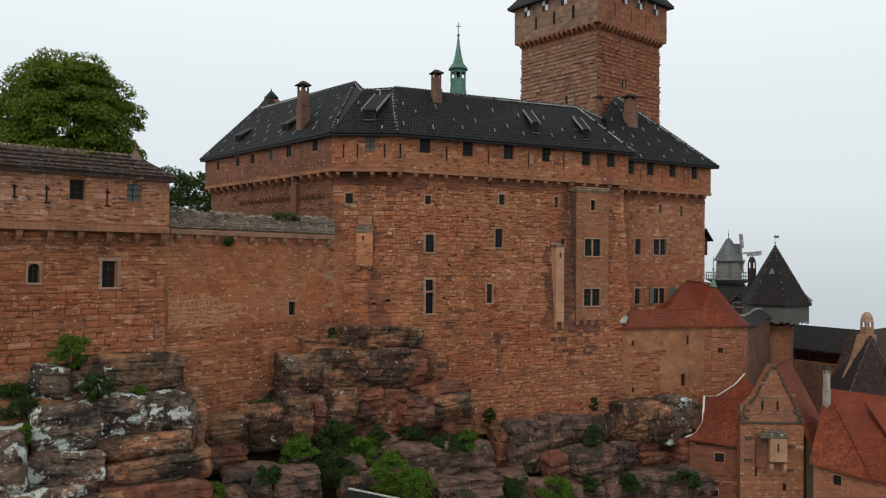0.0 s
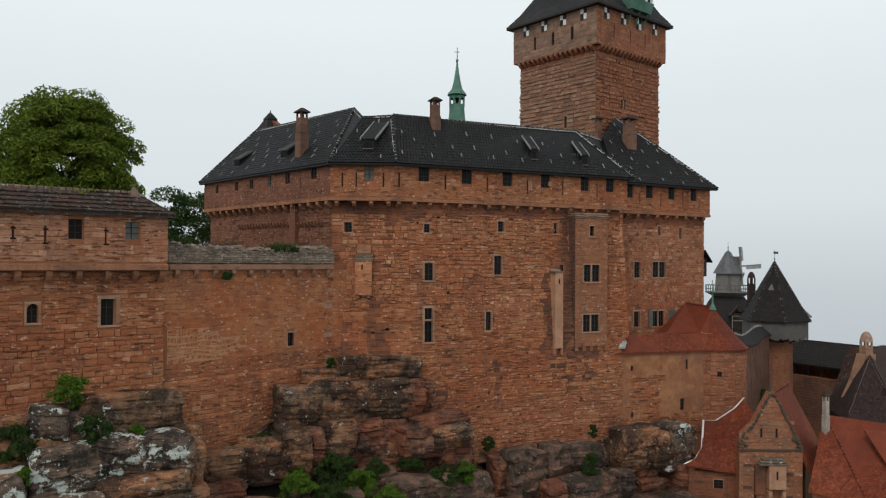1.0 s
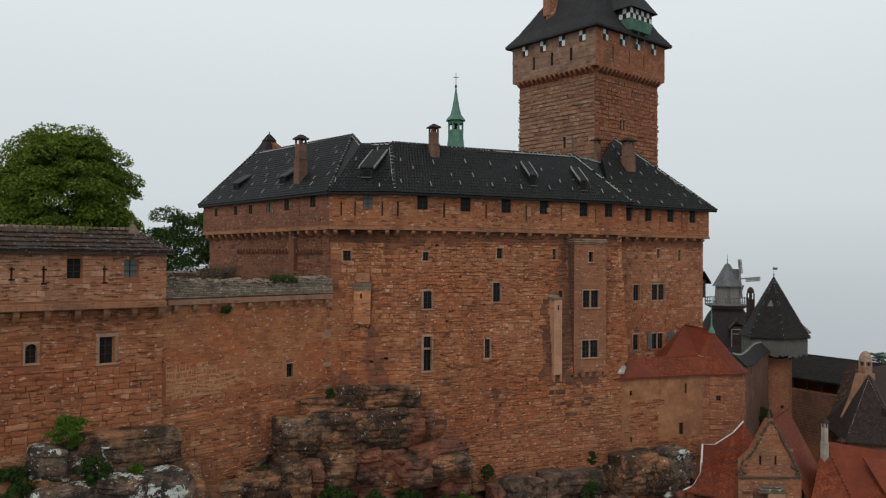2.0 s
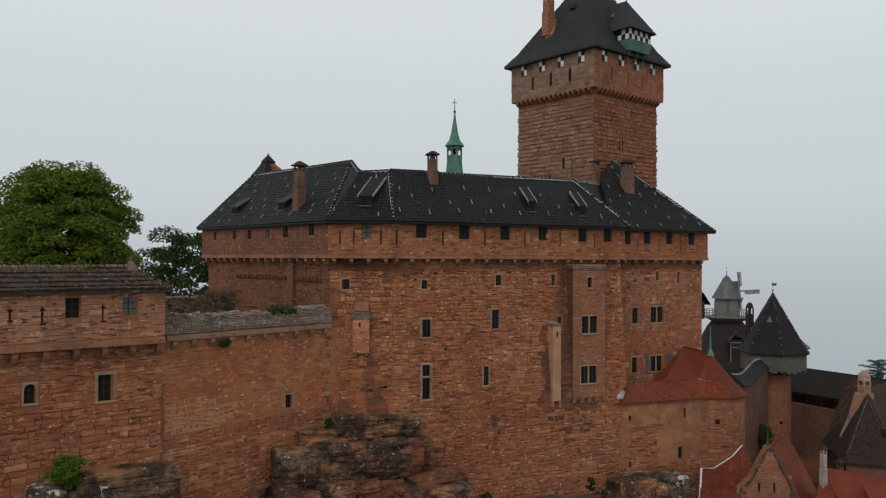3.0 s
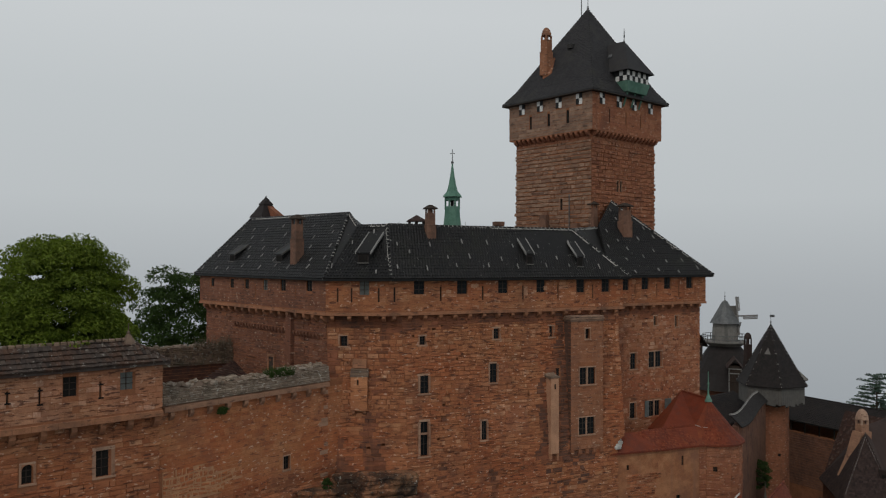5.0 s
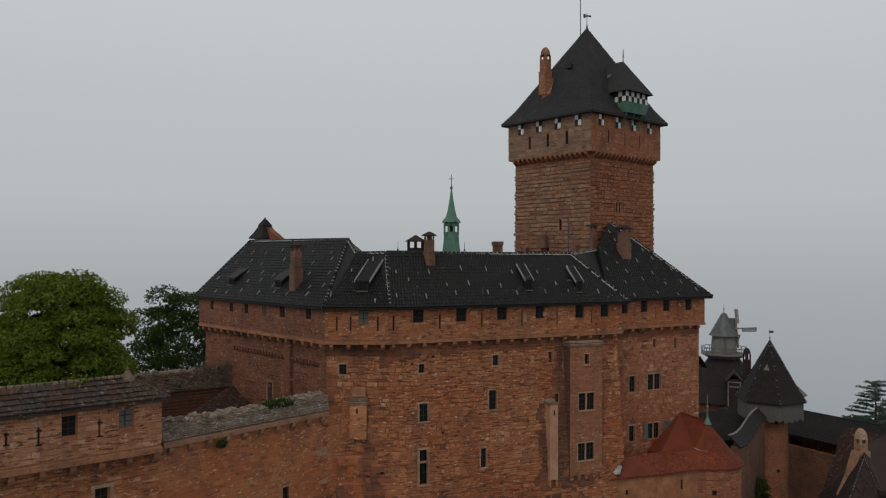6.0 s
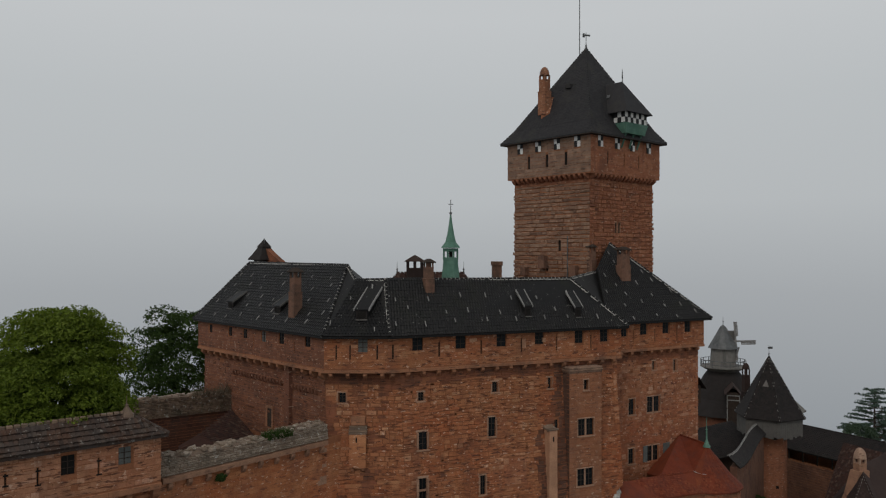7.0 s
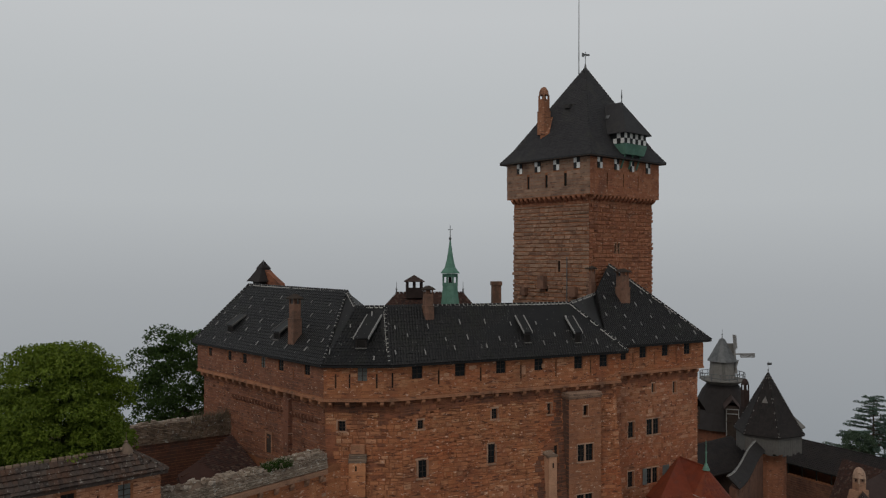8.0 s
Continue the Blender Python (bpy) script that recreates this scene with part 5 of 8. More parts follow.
for s in (-1, 0, 1):
    bm = bmesh.new()
    p, q2 = m @ Vector((s * 1.5, 0.5, 51.95)), m @ Vector((s * 1.5, 1.12, 50.3))
    add_loft(bm, [[p + Vector((dx, dy, 0)) for dx, dy in ((-0.09, -0.09), (0.09, -0.09), (0.09, 0.09), (-0.09, 0.09))], [q2 + Vector((dx, dy, 0)) for dx, dy in ((-0.09, -0.09), (0.09, -0.09), (0.09, 0.09), (-0.09, 0.09))]])
    part("brace", bm, M_COPPER, wd)
# its chimney and hatch
chimney("chimney", 12.97, 92.9, 54.8, 60.0, 1.15, 1.15, 38, keep, material=M_BAY, cap="round")
facet("chimney_foot", [Vector(p) for p in ((12.5, 92.6, 55.0), (13.5, 92.0, 55.0), (14.1, 93.3, 57.1), (13.3, 93.8, 57.1))], M_BAY, keep, thick=0.7)
hm = Matrix.Translation((15.93, 92.25, 57.9)) @ Matrix.Rotation(math.atan2(K1[1], K1[0]) + math.pi, 4, "Z")
boxed("roof_hatch", hm, (0.7, 0.9, 0.55), M_SLATE, keep)
# low lean-tos and vents at the foot of the keep
for uu, zz, w, h in ((5.5, 36.2, 1.0, 1.5), (10.5, 35.4, 0.9, 1.2), (2.4, 35.3, 0.8, 1.0)):
    boxed("flue", kl[0].M(uu, zz, 0.3), (w, 0.8, h), M_CHIM, keep, "small stone flue against the wall")
bm = bmesh.new()
p = kl[0].P(9.4, 34, 0.18)
add_loft(bm, [ring_at(Matrix.Translation((p.x, p.y, 0)), 0.06, z, 6) for z in (33.5, 40.0)])
part("downpipe", bm, M_METAL, keep)
M_STAINR = mat("dark_red_stone", [(0.087, 0.038, 0.026), (0.107, 0.049, 0.031), (0.071, 0.033, 0.023)], stain=(0.07, 0.045, 0.038))
M_BSLATE = mat("brown_slate", [(0.0347, 0.0236, 0.0207), (0.0496, 0.0322, 0.0273), (0.0273, 0.0197, 0.0178), (0.062, 0.0408, 0.0352)], rough=0.85, relief=0.3)

# ---- the roofed wall walk on the near bastion ----
near = thing("wall_walk_building", "red sandstone bastion with roofed wall walk and lichened tiles", "castle")
LT, LN = np.array((0.76, 0.649)), np.array((0.649, -0.76))
NG, NL = np.array((-18.67, 52.13)), np.array((-19.1, 52.75))
ng = ring([NG - LT * 24, NG, NG - LN * 2.6, NG - LN * 2.6 - LT * 24], steady(0), True)
nl = ring([NL - LT * 24, NL, NL - LN * 2.2, NL - LN * 2.2 - LT * 24], steady(0), True)
ngh = [(18.17, 24.37, 0.9, 1.25), (21.68, 24.38, 0.95, 1.16), (9.3, 24.37, 0.9, 1.2)]
ngs = [(14.63, 24.06, 0.11, 0.78), (16.40, 23.95, 0.12, 1.1), (19.97, 23.96, 0.12, 1.1), (12.3, 23.95, 0.12, 1.0)]
nlh = [(15.84, 19.1, 0.66, 1.19), (20.33, 19.01, 0.96, 1.71), (8.0, 19.0, 0.9, 1.5)]
for i, f in enumerate(ng):
    hs = ngh + ngs if i == 0 else []
    body = wall_body("wall", f, 21.75, 25.45, hs, M_MORTAR, near, thick=0.5)
    if i < 2:
        stones("stone", f, 22.3, 25.45, hs + [(18.5, 22.9, 0.4, 0.25)] if i == 0 else hs, M_WALK, body, h0=0.36, l0=0.7, seed=81 + i, proud=(0.0, 0.02), gap=0.006, soft=0.018, margin=0.02, split=0.2, wob=0.05)
        band(f, 21.75, 0.52, 0.06, M_TAN, near, seed=83 + i, length=1.9)
        corbels(nl[i], 21.74, near, step=1.8, first=0.35, size=(0.36, 0.62, 0.78), span=(0, f.L) if i else (0.5, 24), d=0.0)
for q in ngh:
    window(ng[0], *q, near, surround=0.0, deep=0.14, sill=False, pane=M_DARK if q[0] == 18.17 else M_GWOOD)
for q in ngs:
    slit(ng[0], q[0], q[1], q[3], near, q[2], cross=True)
nbody = []
for i, f in enumerate(nl):
    hs = nlh if i == 0 else []
    nbody.append(wall_body("wall", f, 6, 21.78, hs, M_MORTAR, near, thick=0.9))
stones("stone", nl[0], 18.0, 21.74, nlh, M_STONE, nbody[0], h0=0.30, l0=0.75, seed=86, proud=(0.0, 0.07), gap=0.009, soft=0.022, margin=0.22, split=0.15, wob=0.05)
stones("stone", nl[0], 9.0, 18.0, nlh, M_STONE, nbody[0], h0=0.36, l0=0.8, seed=87, proud=(0.0, 0.05), gap=0.014, soft=0.026, split=0.1, wob=0.06, margin=0.22, span=(0, 13.2))
stones("stone", nl[1], 9.0, 21.7, [], M_STONE, nbody[1], h0=0.36, l0=0.8, seed=88)
# the lower courses that the camera passes nearest, block by block
rnd = random.Random(89)
SHAPES = stone_shapes(M_STONE_P, 89)
for u, v, zb, zt in layout(nl[0], 12.6, 18.0, nlh, 0.37, 0.86, rnd, span=(13.2, nl[0].L), margin=0.22):
    o = new("stone", SHAPES[rnd.randrange(10)])
    o.parent = nbody[0]
    o.matrix_world = nl[0].M((u + v) / 2, zb + 0.01, 0.0) @ Matrix.Diagonal((v - u - 0.009, rnd.uniform(0.02, 0.11), zt - zb - 0.018, 1))
window(nl[0], *nlh[1], near, surround=0.24, pane=M_DARK, deep=0.16)
aw = window(nl[0], *nlh[0], near, surround=0.14, pane=M_DARK, deep=0.16)
bm = bmesh.new()
cnr = nl[0].M(15.84, 19.36, 0.045)
for s in (-1, 1):
    pr = [cnr @ Vector((s * 0.335, 0, 0)), cnr @ Vector((s * 0.335, 0, 0.345))] + [cnr @ Vector((s * 0.33 * math.cos(a), 0, 0.33 * math.sin(a))) for a in np.linspace(math.pi / 2, 0.05, 7)]
    back = [p + (cnr.to_3x3() @ Vector((0, 0.35, 0))) for p in pr]
    add_loft(bm, [pr, back])
part("arch_head", bm, M_TAN, aw)
# its roof: rows of heavy old tiles
eave = 0.38
n0, n1 = Vector((*(NG - LT * 24 + LN * eave), 25.42)), Vector((*(NG + LT * 0.4 + LN * eave), 25.42))
n2, n3 = Vector((*(NG + LT * 0.4 - LN * (2.6 + eave)), 25.42)), Vector((*(NG - LT * 24 - LN * (2.6 + eave)), 25.42))
m0, m1 = Vector((*(NG - LT * 24 - LN * 1.3), 26.78)), Vector((*(NG - LT * 1.85 - LN * 1.3), 26.9))
nroof = new("roof")
nroof.parent = near
for pts in ([n0, n1, m1, m0], [n1, n2, m1], [n2, n3, m0, m1], [n3, n0, m0]):
    facet("roof_slope", pts, M_OTILE, nroof)
tiles_made = []
for k, pts in enumerate(([n0, n1, m1, m0], [n1, n2, m1], [n2, n3, m0, m1])):
    _, made, rot = tiles_on("roof_tile", pts, 0.27, 0.44, M_OTILE, nroof, seed=90 + k, thick=0.15, arch=0.03, lap=0.14, lift=0.06, keep=(lambda x, y: x > 13.0) if k == 0 else None, label="old lichened clay tiles")
    tiles_made += [(p, w, h, rot) for p, w, h in made]
tme = bpy.data.meshes.new("roof_tile")
tme.from_pydata([(-0.5, 0, 0.15), (0, 0, 0.18), (0.5, 0, 0.15), (-0.5, 1, 0.018), (0, 1, 0.03), (0.5, 1, 0.018), (-0.5, 0, -0.04), (0.5, 0, -0.04)], [], [(0, 1, 4, 3), (1, 2, 5, 4), (6, 7, 2, 1, 0)])
tme.materials.append(M_OTILE_P)
for p, w, h, rot in tiles_made:
    o = new("roof_tile", tme)
    o.parent = nroof
    o.matrix_world = Matrix.Translation(p) @ rot @ Matrix.Rotation(rnd.uniform(-0.05, 0.05), 4, "Z") @ Matrix.Diagonal((w - 0.008, h * rnd.uniform(0.95, 1.06), rnd.uniform(0.8, 1.25), 1))
ridge_caps(m0, m1, M_LICHEN, nroof, mortar=None, r=0.16)
ridge_caps(n1, m1, M_OTILE, nroof, mortar=None, r=0.12)
bm = bmesh.new()
add_loft(bm, [ring_at(Matrix.Translation(m1), r, z, 8) for r, z in ((0.62, -0.45), (0.46, -0.05), (0.24, 0.28), (0.10, 0.48), (0.14, 0.55), (0.03, 0.68), (0.02, 1.2))])
part("finial", bm, M_LICHEN, nroof, "weathered stone finial")

# ---- curtain wall with its ruined parapet ----
curtain = thing("curtain_wall", "sandstone curtain wall with ruined rubble parapet", "wall")
CW0, CW1 = (-19.62, 52.44), (-8.02, 65.83)
cf = Face(CW0, CW1, lambda z: float(np.interp(z, (6, 13.8, 14.0, 22), (0.45, 0.2, 0.02, 0.0))))
ch = [(11.61, 16.2, 0.6, 1.05)]
body = wall_body("wall", cf, 4, 22.3, ch, M_MORTAR, curtain, thick=1.4, bends=(13.8, 14.0))
stones("stone", cf, 6.0, 13.8, [], M_STONE, body, h0=0.30, l0=0.60, seed=101, proud=(0.0, 0.05), gap=0.014, soft=0.026, split=0.1, wob=0.06, missing=0.02)
stones("stone", cf, 13.8, 15.2, ch, M_STONE, body, h0=0.30, l0=0.55, seed=102, proud=(0.0, 0.03), margin=0.1)
wall_body("repair_mortar", Face(cf.a, cf.b, steady(0.035)), 15.2, 17.6, [], M_PALE, curtain, thick=0.05, span=(0.95, 7.4))
patch = lambda u, z: (u - 1.0) / 6.6 + abs(z - 16.1) / 2.4 + 0.25 * noise.noise(Vector((u, z, 2))) < 1.0
stones("stone", Face(cf.a, cf.b, steady(0.04)), 15.2, 17.6, ch, M_SMOOTH, body, h0=0.34, l0=0.42, seed=103, proud=(0.0, 0.03), span=(0.95, 7.4), gap=0.04, soft=0.05, split=0.2, wob=0.3, upright=1.0, skip=lambda u, z: not patch(u, z))
stones("stone", Face(cf.a, cf.b, steady(0.04)), 15.2, 17.6, ch, M_SMOOTH, body, h0=0.27, l0=0.6, seed=108, proud=(0.0, 0.02), span=(0.95, 7.4), gap=0.004, soft=0.01, skip=patch)
stones("stone", cf, 17.6, 18.2, ch, M_SMOOTH, body, h0=0.3, l0=0.6, seed=109, proud=(0.0, 0.02), span=(0.3, 7.4), gap=0.006, soft=0.01)
stones("stone", cf, 15.2, 18.2, ch, M_SMOOTH, body, h0=0.30, l0=0.7, seed=104, proud=(0.0, 0.014), span=(7.4, cf.L), gap=0.005, soft=0.01, margin=0.1, missing=0)
stones("stone", cf, 18.2, 21.75, ch, M_SMOOTH, body, h0=0.28, l0=0.6, seed=105, proud=(0.0, 0.018), gap=0.005, soft=0.01, missing=0, single=(0.0, 9.5, 18.2, 21.75), shapes=stone_shapes(M_SMOOTH_P, 79))
rq = random.Random(6)
z = 13.6
while z < 21.6:
    h, w = rq.uniform(0.26, 0.42), rq.uniform(0.35, 0.95)
    boxed("quoin", cf.M(cf.L - 1.85 - w / 2, z, 0.02) @ Matrix.Translation((0, 0.16, 0)), (w, 0.4, h - 0.02), M_FRAME if rq.random() < 0.5 else M_STONE_P, curtain, bevel=0.02)
    z += h
window(cf, *ch[0], curtain, surround=0.1, pane=M_DARK, deep=0.2)
band(cf, 21.75, 0.5, 0.32, M_FRAME, curtain, seed=106, length=1.4, deep=0.1, span=(0.9, cf.L - 1.9))
corbels(cf, 21.74, curtain, step=1.45, first=0.6, size=(0.3, 0.36, 0.55), material=M_FRAME, span=(0.9, cf.L - 1.9))
pf = Face(CW0, CW1, lambda z: 0.22 - 0.16 * (z - 22.2))
ptop = lambda u: 23.05 + 0.45 * max(0.0, 1 - u / 11) + 0.35 * noise.noise(Vector((u * 0.5, 3.1, 0))) + (0.35 if u > 10.2 else 0.0) + 0.15 * noise.noise(Vector((u * 2.0, 9, 0)))
parapet = new("parapet")
parapet.parent = curtain
vs, fs = [], []
us = np.linspace(0.6, cf.L - 1.8, 40)
for u in us:
    for z, d in ((22.24, 0.0), (ptop(u), 0.0), (ptop(u) + 0.14, -0.65), (ptop(u) + 0.12, -1.5), (22.0, -1.6)):
        vs.append(pf.P(u, z, d))
for i in range(len(us) - 1):
    for j in range(4):
        fs.append((i * 5 + j, (i + 1) * 5 + j, (i + 1) * 5 + j + 1, i * 5 + j + 1))
fs += [(0, 1, 2, 3, 4), tuple(5 * (len(us) - 1) + k for k in (4, 3, 2, 1, 0))]
finish("parapet_core", vs, fs, M_LICHEN, parapet)
rnd = random.Random(107)
vs, fs = [], []
for u, v, zb, zt in layout(pf, 22.26, 24.0, [], 0.14, 0.30, rnd, span=(0.6, cf.L - 1.8)):
    if zt > ptop((u + v) / 2) + 0.05:
        continue
    k = len(vs)
    vs += stone_verts(pf, u, v, zb, zt, rnd, 0.01, rnd.uniform(0.0, 0.09), 0.02)
    fs += [tuple(k + i for i in q) for q in QUADS]
tagged(finish("rubble", vs, fs, M_RUBBLE, parapet), kind="stuff")
bm = bmesh.new()
for k in range(260):
    u = rnd.uniform(0.7, cf.L - 2.0)
    p = pf.P(u, ptop(u) + rnd.uniform(0.0, 0.08), rnd.uniform(-1.4, 0.0))
    s = rnd.uniform(0.14, 0.32)
    add_box(bm, Matrix.Translation(p) @ Euler((rnd.uniform(-0.4, 0.4), rnd.uniform(-0.4, 0.4), rnd.uniform(0, 3))).to_matrix().to_4x4(), s * 1.4, s, s * 0.6)
tagged(part("loose_stone", bm, M_RUBBLE, parapet), kind="stuff")

# ---- courtyard behind, its far wall and shed ----
tagged(finish("courtyard_floor", [(-45, 40, 15), (-19, 54, 15), (-8, 66, 15), (-24, 82, 15), (-60, 70, 15)], [(0, 1, 2, 3, 4)], M_COURT), "dark bare earth of the courtyard", "floor", kind="structure")
cyard = thing("courtyard_wall", "old courtyard wall with lichened rubble top", "wall")
yf = Face((-44.0, 62.5), (-20.9, 78.7), steady(0))
body = wall_body("wall", yf, 8, 21.8, [], M_MORTAR, cyard, thick=1.0)
stones("stone", yf, 15, 21.8, [], M_STAINR, body, h0=0.3, l0=0.6, seed=110, proud=(0, 0.015), gap=0.006, soft=0.01)
wall_body("parapet_wall", yf, 21.8, 23.6, [], M_LICHEN, cyard, thick=1.5)
stones("stone", Face(yf.a, yf.b, steady(0.12)), 21.8, 23.7, [], M_LICHEN, cyard, h0=0.17, l0=0.34, seed=111, proud=(-0.02, 0.1), gap=0.012, soft=0.02, missing=0.05)
bm = bmesh.new()
for k in range(160):
    p = yf.P(rnd.uniform(0.2, yf.L), 23.55 + rnd.uniform(0, 0.12), -rnd.uniform(0, 1.4))
    s = rnd.uniform(0.2, 0.42)
    add_box(bm, Matrix.Translation(p) @ Matrix.Rotation(rnd.uniform(0, 3), 4, "Z"), s * 1.4, s, s * 0.5)
tagged(part("loose_stone", bm, M_RUBBLE, cyard), kind="stuff")
shed = thing("courtyard_shed", "low lean-to shed with dark brown tiled roof", "shed")
sp = [Vector(p) for p in ((-19.0, 61.5, 18.4), (-13.8, 69.0, 18.4), (-20.6, 76.0, 21.7), (-22.2, 66.0, 21.2))]
facet("roof", sp, M_BTILE, shed)
tiles_on("roof_tile", sp, 0.25, 0.3, M_BTILE, shed, seed=112, arch=0.01)
for a, b in ((0, 1), (1, 2), (2, 3), (3, 0)):
    p, q = sp[a], sp[b]
    fs_ = Face((p.x, p.y), (q.x, q.y), steady(-0.2))
    wall_body("wall", fs_, 14.5, min(p.z, q.z) - 0.1, [], M_STAINR, shed, thick=0.25)
# doorway in the flank
dm = lower[0].M(14.6, 21.4, 0.05)
door = new("doorway")
door.parent = castle
for s in (-1, 1):
    boxed("jamb", dm @ Matrix.Translation((s * 0.55, 0.1, 0)), (0.22, 0.4, 1.75), M_TAN, door)
boxed("lintel", dm @ Matrix.Translation((0, 0.1, 1.755)), (1.32, 0.42, 0.24), M_TAN, door)
boxed("door_leaf", dm @ Matrix.Translation((0, 0.0, 0)), (0.86, 0.06, 1.75), M_DWOOD, door)

# ---- green copper spire behind the ridge ----
spire = thing("chapel_spire", "slender green copper spire with open belfry and cross", "spire")
m = pose(1.3, 73.2, 0)
bm = bmesh.new()
add_loft(bm, [ring_at(m, r, z, 8, math.pi / 8) for r, z in ((1.15, 31), (1.05, 34.6), (0.92, 35.6), (0.80, 36.6), (0.76, 37.2))])
part("base", bm, M_COPPER, spire)
for k in range(8):
    a = math.pi / 8 + k * math.pi / 4
    boxed("belfry_post", m @ Matrix.Translation((0.70 * math.cos(a), 0.70 * math.sin(a), 37.2)) @ Matrix.Rotation(a, 4, "Z"), (0.14, 0.16, 1.15), M_COPPER, spire)
    a2 = a + math.pi / 8
    boxed("belfry_rail", m @ Matrix.Translation((0.66 * math.cos(a2), 0.66 * math.sin(a2), 37.2)) @ Matrix.Rotation(a2, 4, "Z"), (0.06, 0.44, 0.3), M_COPPER, spire)
    boxed("belfry_arch", m @ Matrix.Translation((0.66 * math.cos(a2), 0.66 * math.sin(a2), 38.05)) @ Matrix.Rotation(a2, 4, "Z"), (0.06, 0.44, 0.3), M_COPPER, spire)
boxed("belfry_core", m @ Matrix.Translation((0, 0, 37.2)), (0.3, 0.3, 1.1), M_DARK, spire)
bm = bmesh.new()
add_loft(bm, [ring_at(m, r, z, 8, math.pi / 8) for r, z in ((0.98, 38.4), (0.92, 38.52), (0.56, 38.95), (0.38, 39.6), (0.20, 40.6), (0.06, 41.6))])
part("spire_roof", bm, M_COPPER, spire)
bm = bmesh.new()
add_loft(bm, [ring_at(m, r, z, 6) for r, z in ((0.05, 41.5), (0.14, 41.75), (0.04, 41.9), (0.03, 43.0))])
add_box(bm, m @ Matrix.Translation((0, 0, 42.55)), 0.5, 0.04, 0.06)
part("cross", bm, M_METAL, spire)

# ---- the rear wing seen over the ridge ----
rear = thing("rear_wing", "rear castle wing with brown tiled hip roof", "castle")
rw = [(-7.5, 88.0), (6.5, 89.5), (5.5, 99.0), (-8.5, 97.5)]
for f in ring(rw, steady(-0.3), True):
    wall_body("wall", f, 14, 31.6, [], M_STONE, rear, thick=0.6)
rp = [Vector((*p, 31.6)) for p in rw]
ra, rb = Vector((-4.9, 92.8, 35.55)), Vector((3.2, 93.7, 35.55))
for k, pts in enumerate(([rp[0], rp[1], rb, ra], [rp[1], rp[2], rb], [rp[2], rp[3], ra, rb], [rp[3], rp[0], ra])):
    facet("roof_slope", pts, M_BTILE, rear)
    if k in (0, 1, 3):
        tiles_on("roof_tile", pts, 0.24, 0.28, M_BTILE, rear, seed=120 + k, arch=0.01)
ridge_caps(ra, rb, M_BTILE, rear, mortar=None)
lant = new("roof_lantern")
lant.parent = rear
m = pose(-2.75, 92.6, 0, 0, 0, 6)
boxed("lantern_base", m @ Matrix.Translation((0, 0, 35.0)), (1.95, 1.6, 1.2), M_BSLATE, lant)
for sx in (-0.85, 0.0, 0.85):
    for sy in (-0.7, 0.7):
        boxed("lantern_post", m @ Matrix.Translation((sx, sy, 36.2)), (0.26, 0.18, 0.75), M_BSLATE, lant)
bm = bmesh.new()
add_loft(bm, [[m @ Vector((sx * 1.2 * k, sy * 1.1 * k, z)) for sx, sy in ((-1, -1), (1, -1), (1, 1), (-1, 1))] for k, z in ((1, 36.95), (0.97, 37.05), (0.05, 37.75))])
part("lantern_roof", bm, M_BSLATE, lant)
for p in (ra, rb):
    bm = bmesh.new()
    add_loft(bm, [ring_at(Matrix.Translation(p), r, z, 6) for r, z in ((0.16, -0.2), (0.07, 0.35), (0.12, 0.5), (0.03, 0.6), (0.02, 1.4))])
    part("finial", bm, M_METAL, rear)
ch_ = new("chimney")
ch_.parent = rear
bm = bmesh.new()
add_box(bm, pose(7.2, 93.0, 30, 0, 0, 8), 1.05, 1.0, 6.5, 0.02)
add_box(bm, pose(7.2, 93.0, 36.5, 0, 0, 8), 1.25, 1.2, 0.5, 0.03)
part("shaft", bm, M_CHIM, ch_)

# ---- the red-roofed round bastion ----
bast = thing("round_bastion", "low sandstone bastion with orange clay tile roof", "tower")
W = [(16.55, 73.7), (22.45, 75.65), (26.5, 77.35)] + [(28.5 + 3.55 * math.cos(a), 80.75 + 3.55 * math.sin(a)) for a in np.linspace(radians(-112), radians(60), 9)] + [(27, 86), (20, 83)]
M_RENDER = mat("worn_tan_render", [(0.3422, 0.1533, 0.075), (0.3765, 0.1783, 0.0899), (0.308, 0.132, 0.0648), (0.3508, 0.1569, 0.0779)], per=0.6, stain=(0.20, 0.10, 0.066), stain_scale=0.3, stain_cut=(0.48, 0.66), streak=(0.24, 0.125, 0.08), relief=0.5, depth=0.03, mottle=0.6)
wf = ring(W, steady(-0.25), True)
bh_ = {0: [(1.65, 12.25, 0.42, 0.5), (4.85, 12.25, 0.36, 0.46), (1.7, 7.75, 0.36, 0.5)], 1: [(2.3, 12.4, 0.28, 0.95), (1.75, 8.45, 0.5, 1.15)], 3: [(0.9, 11.3, 0.45, 0.5)]}
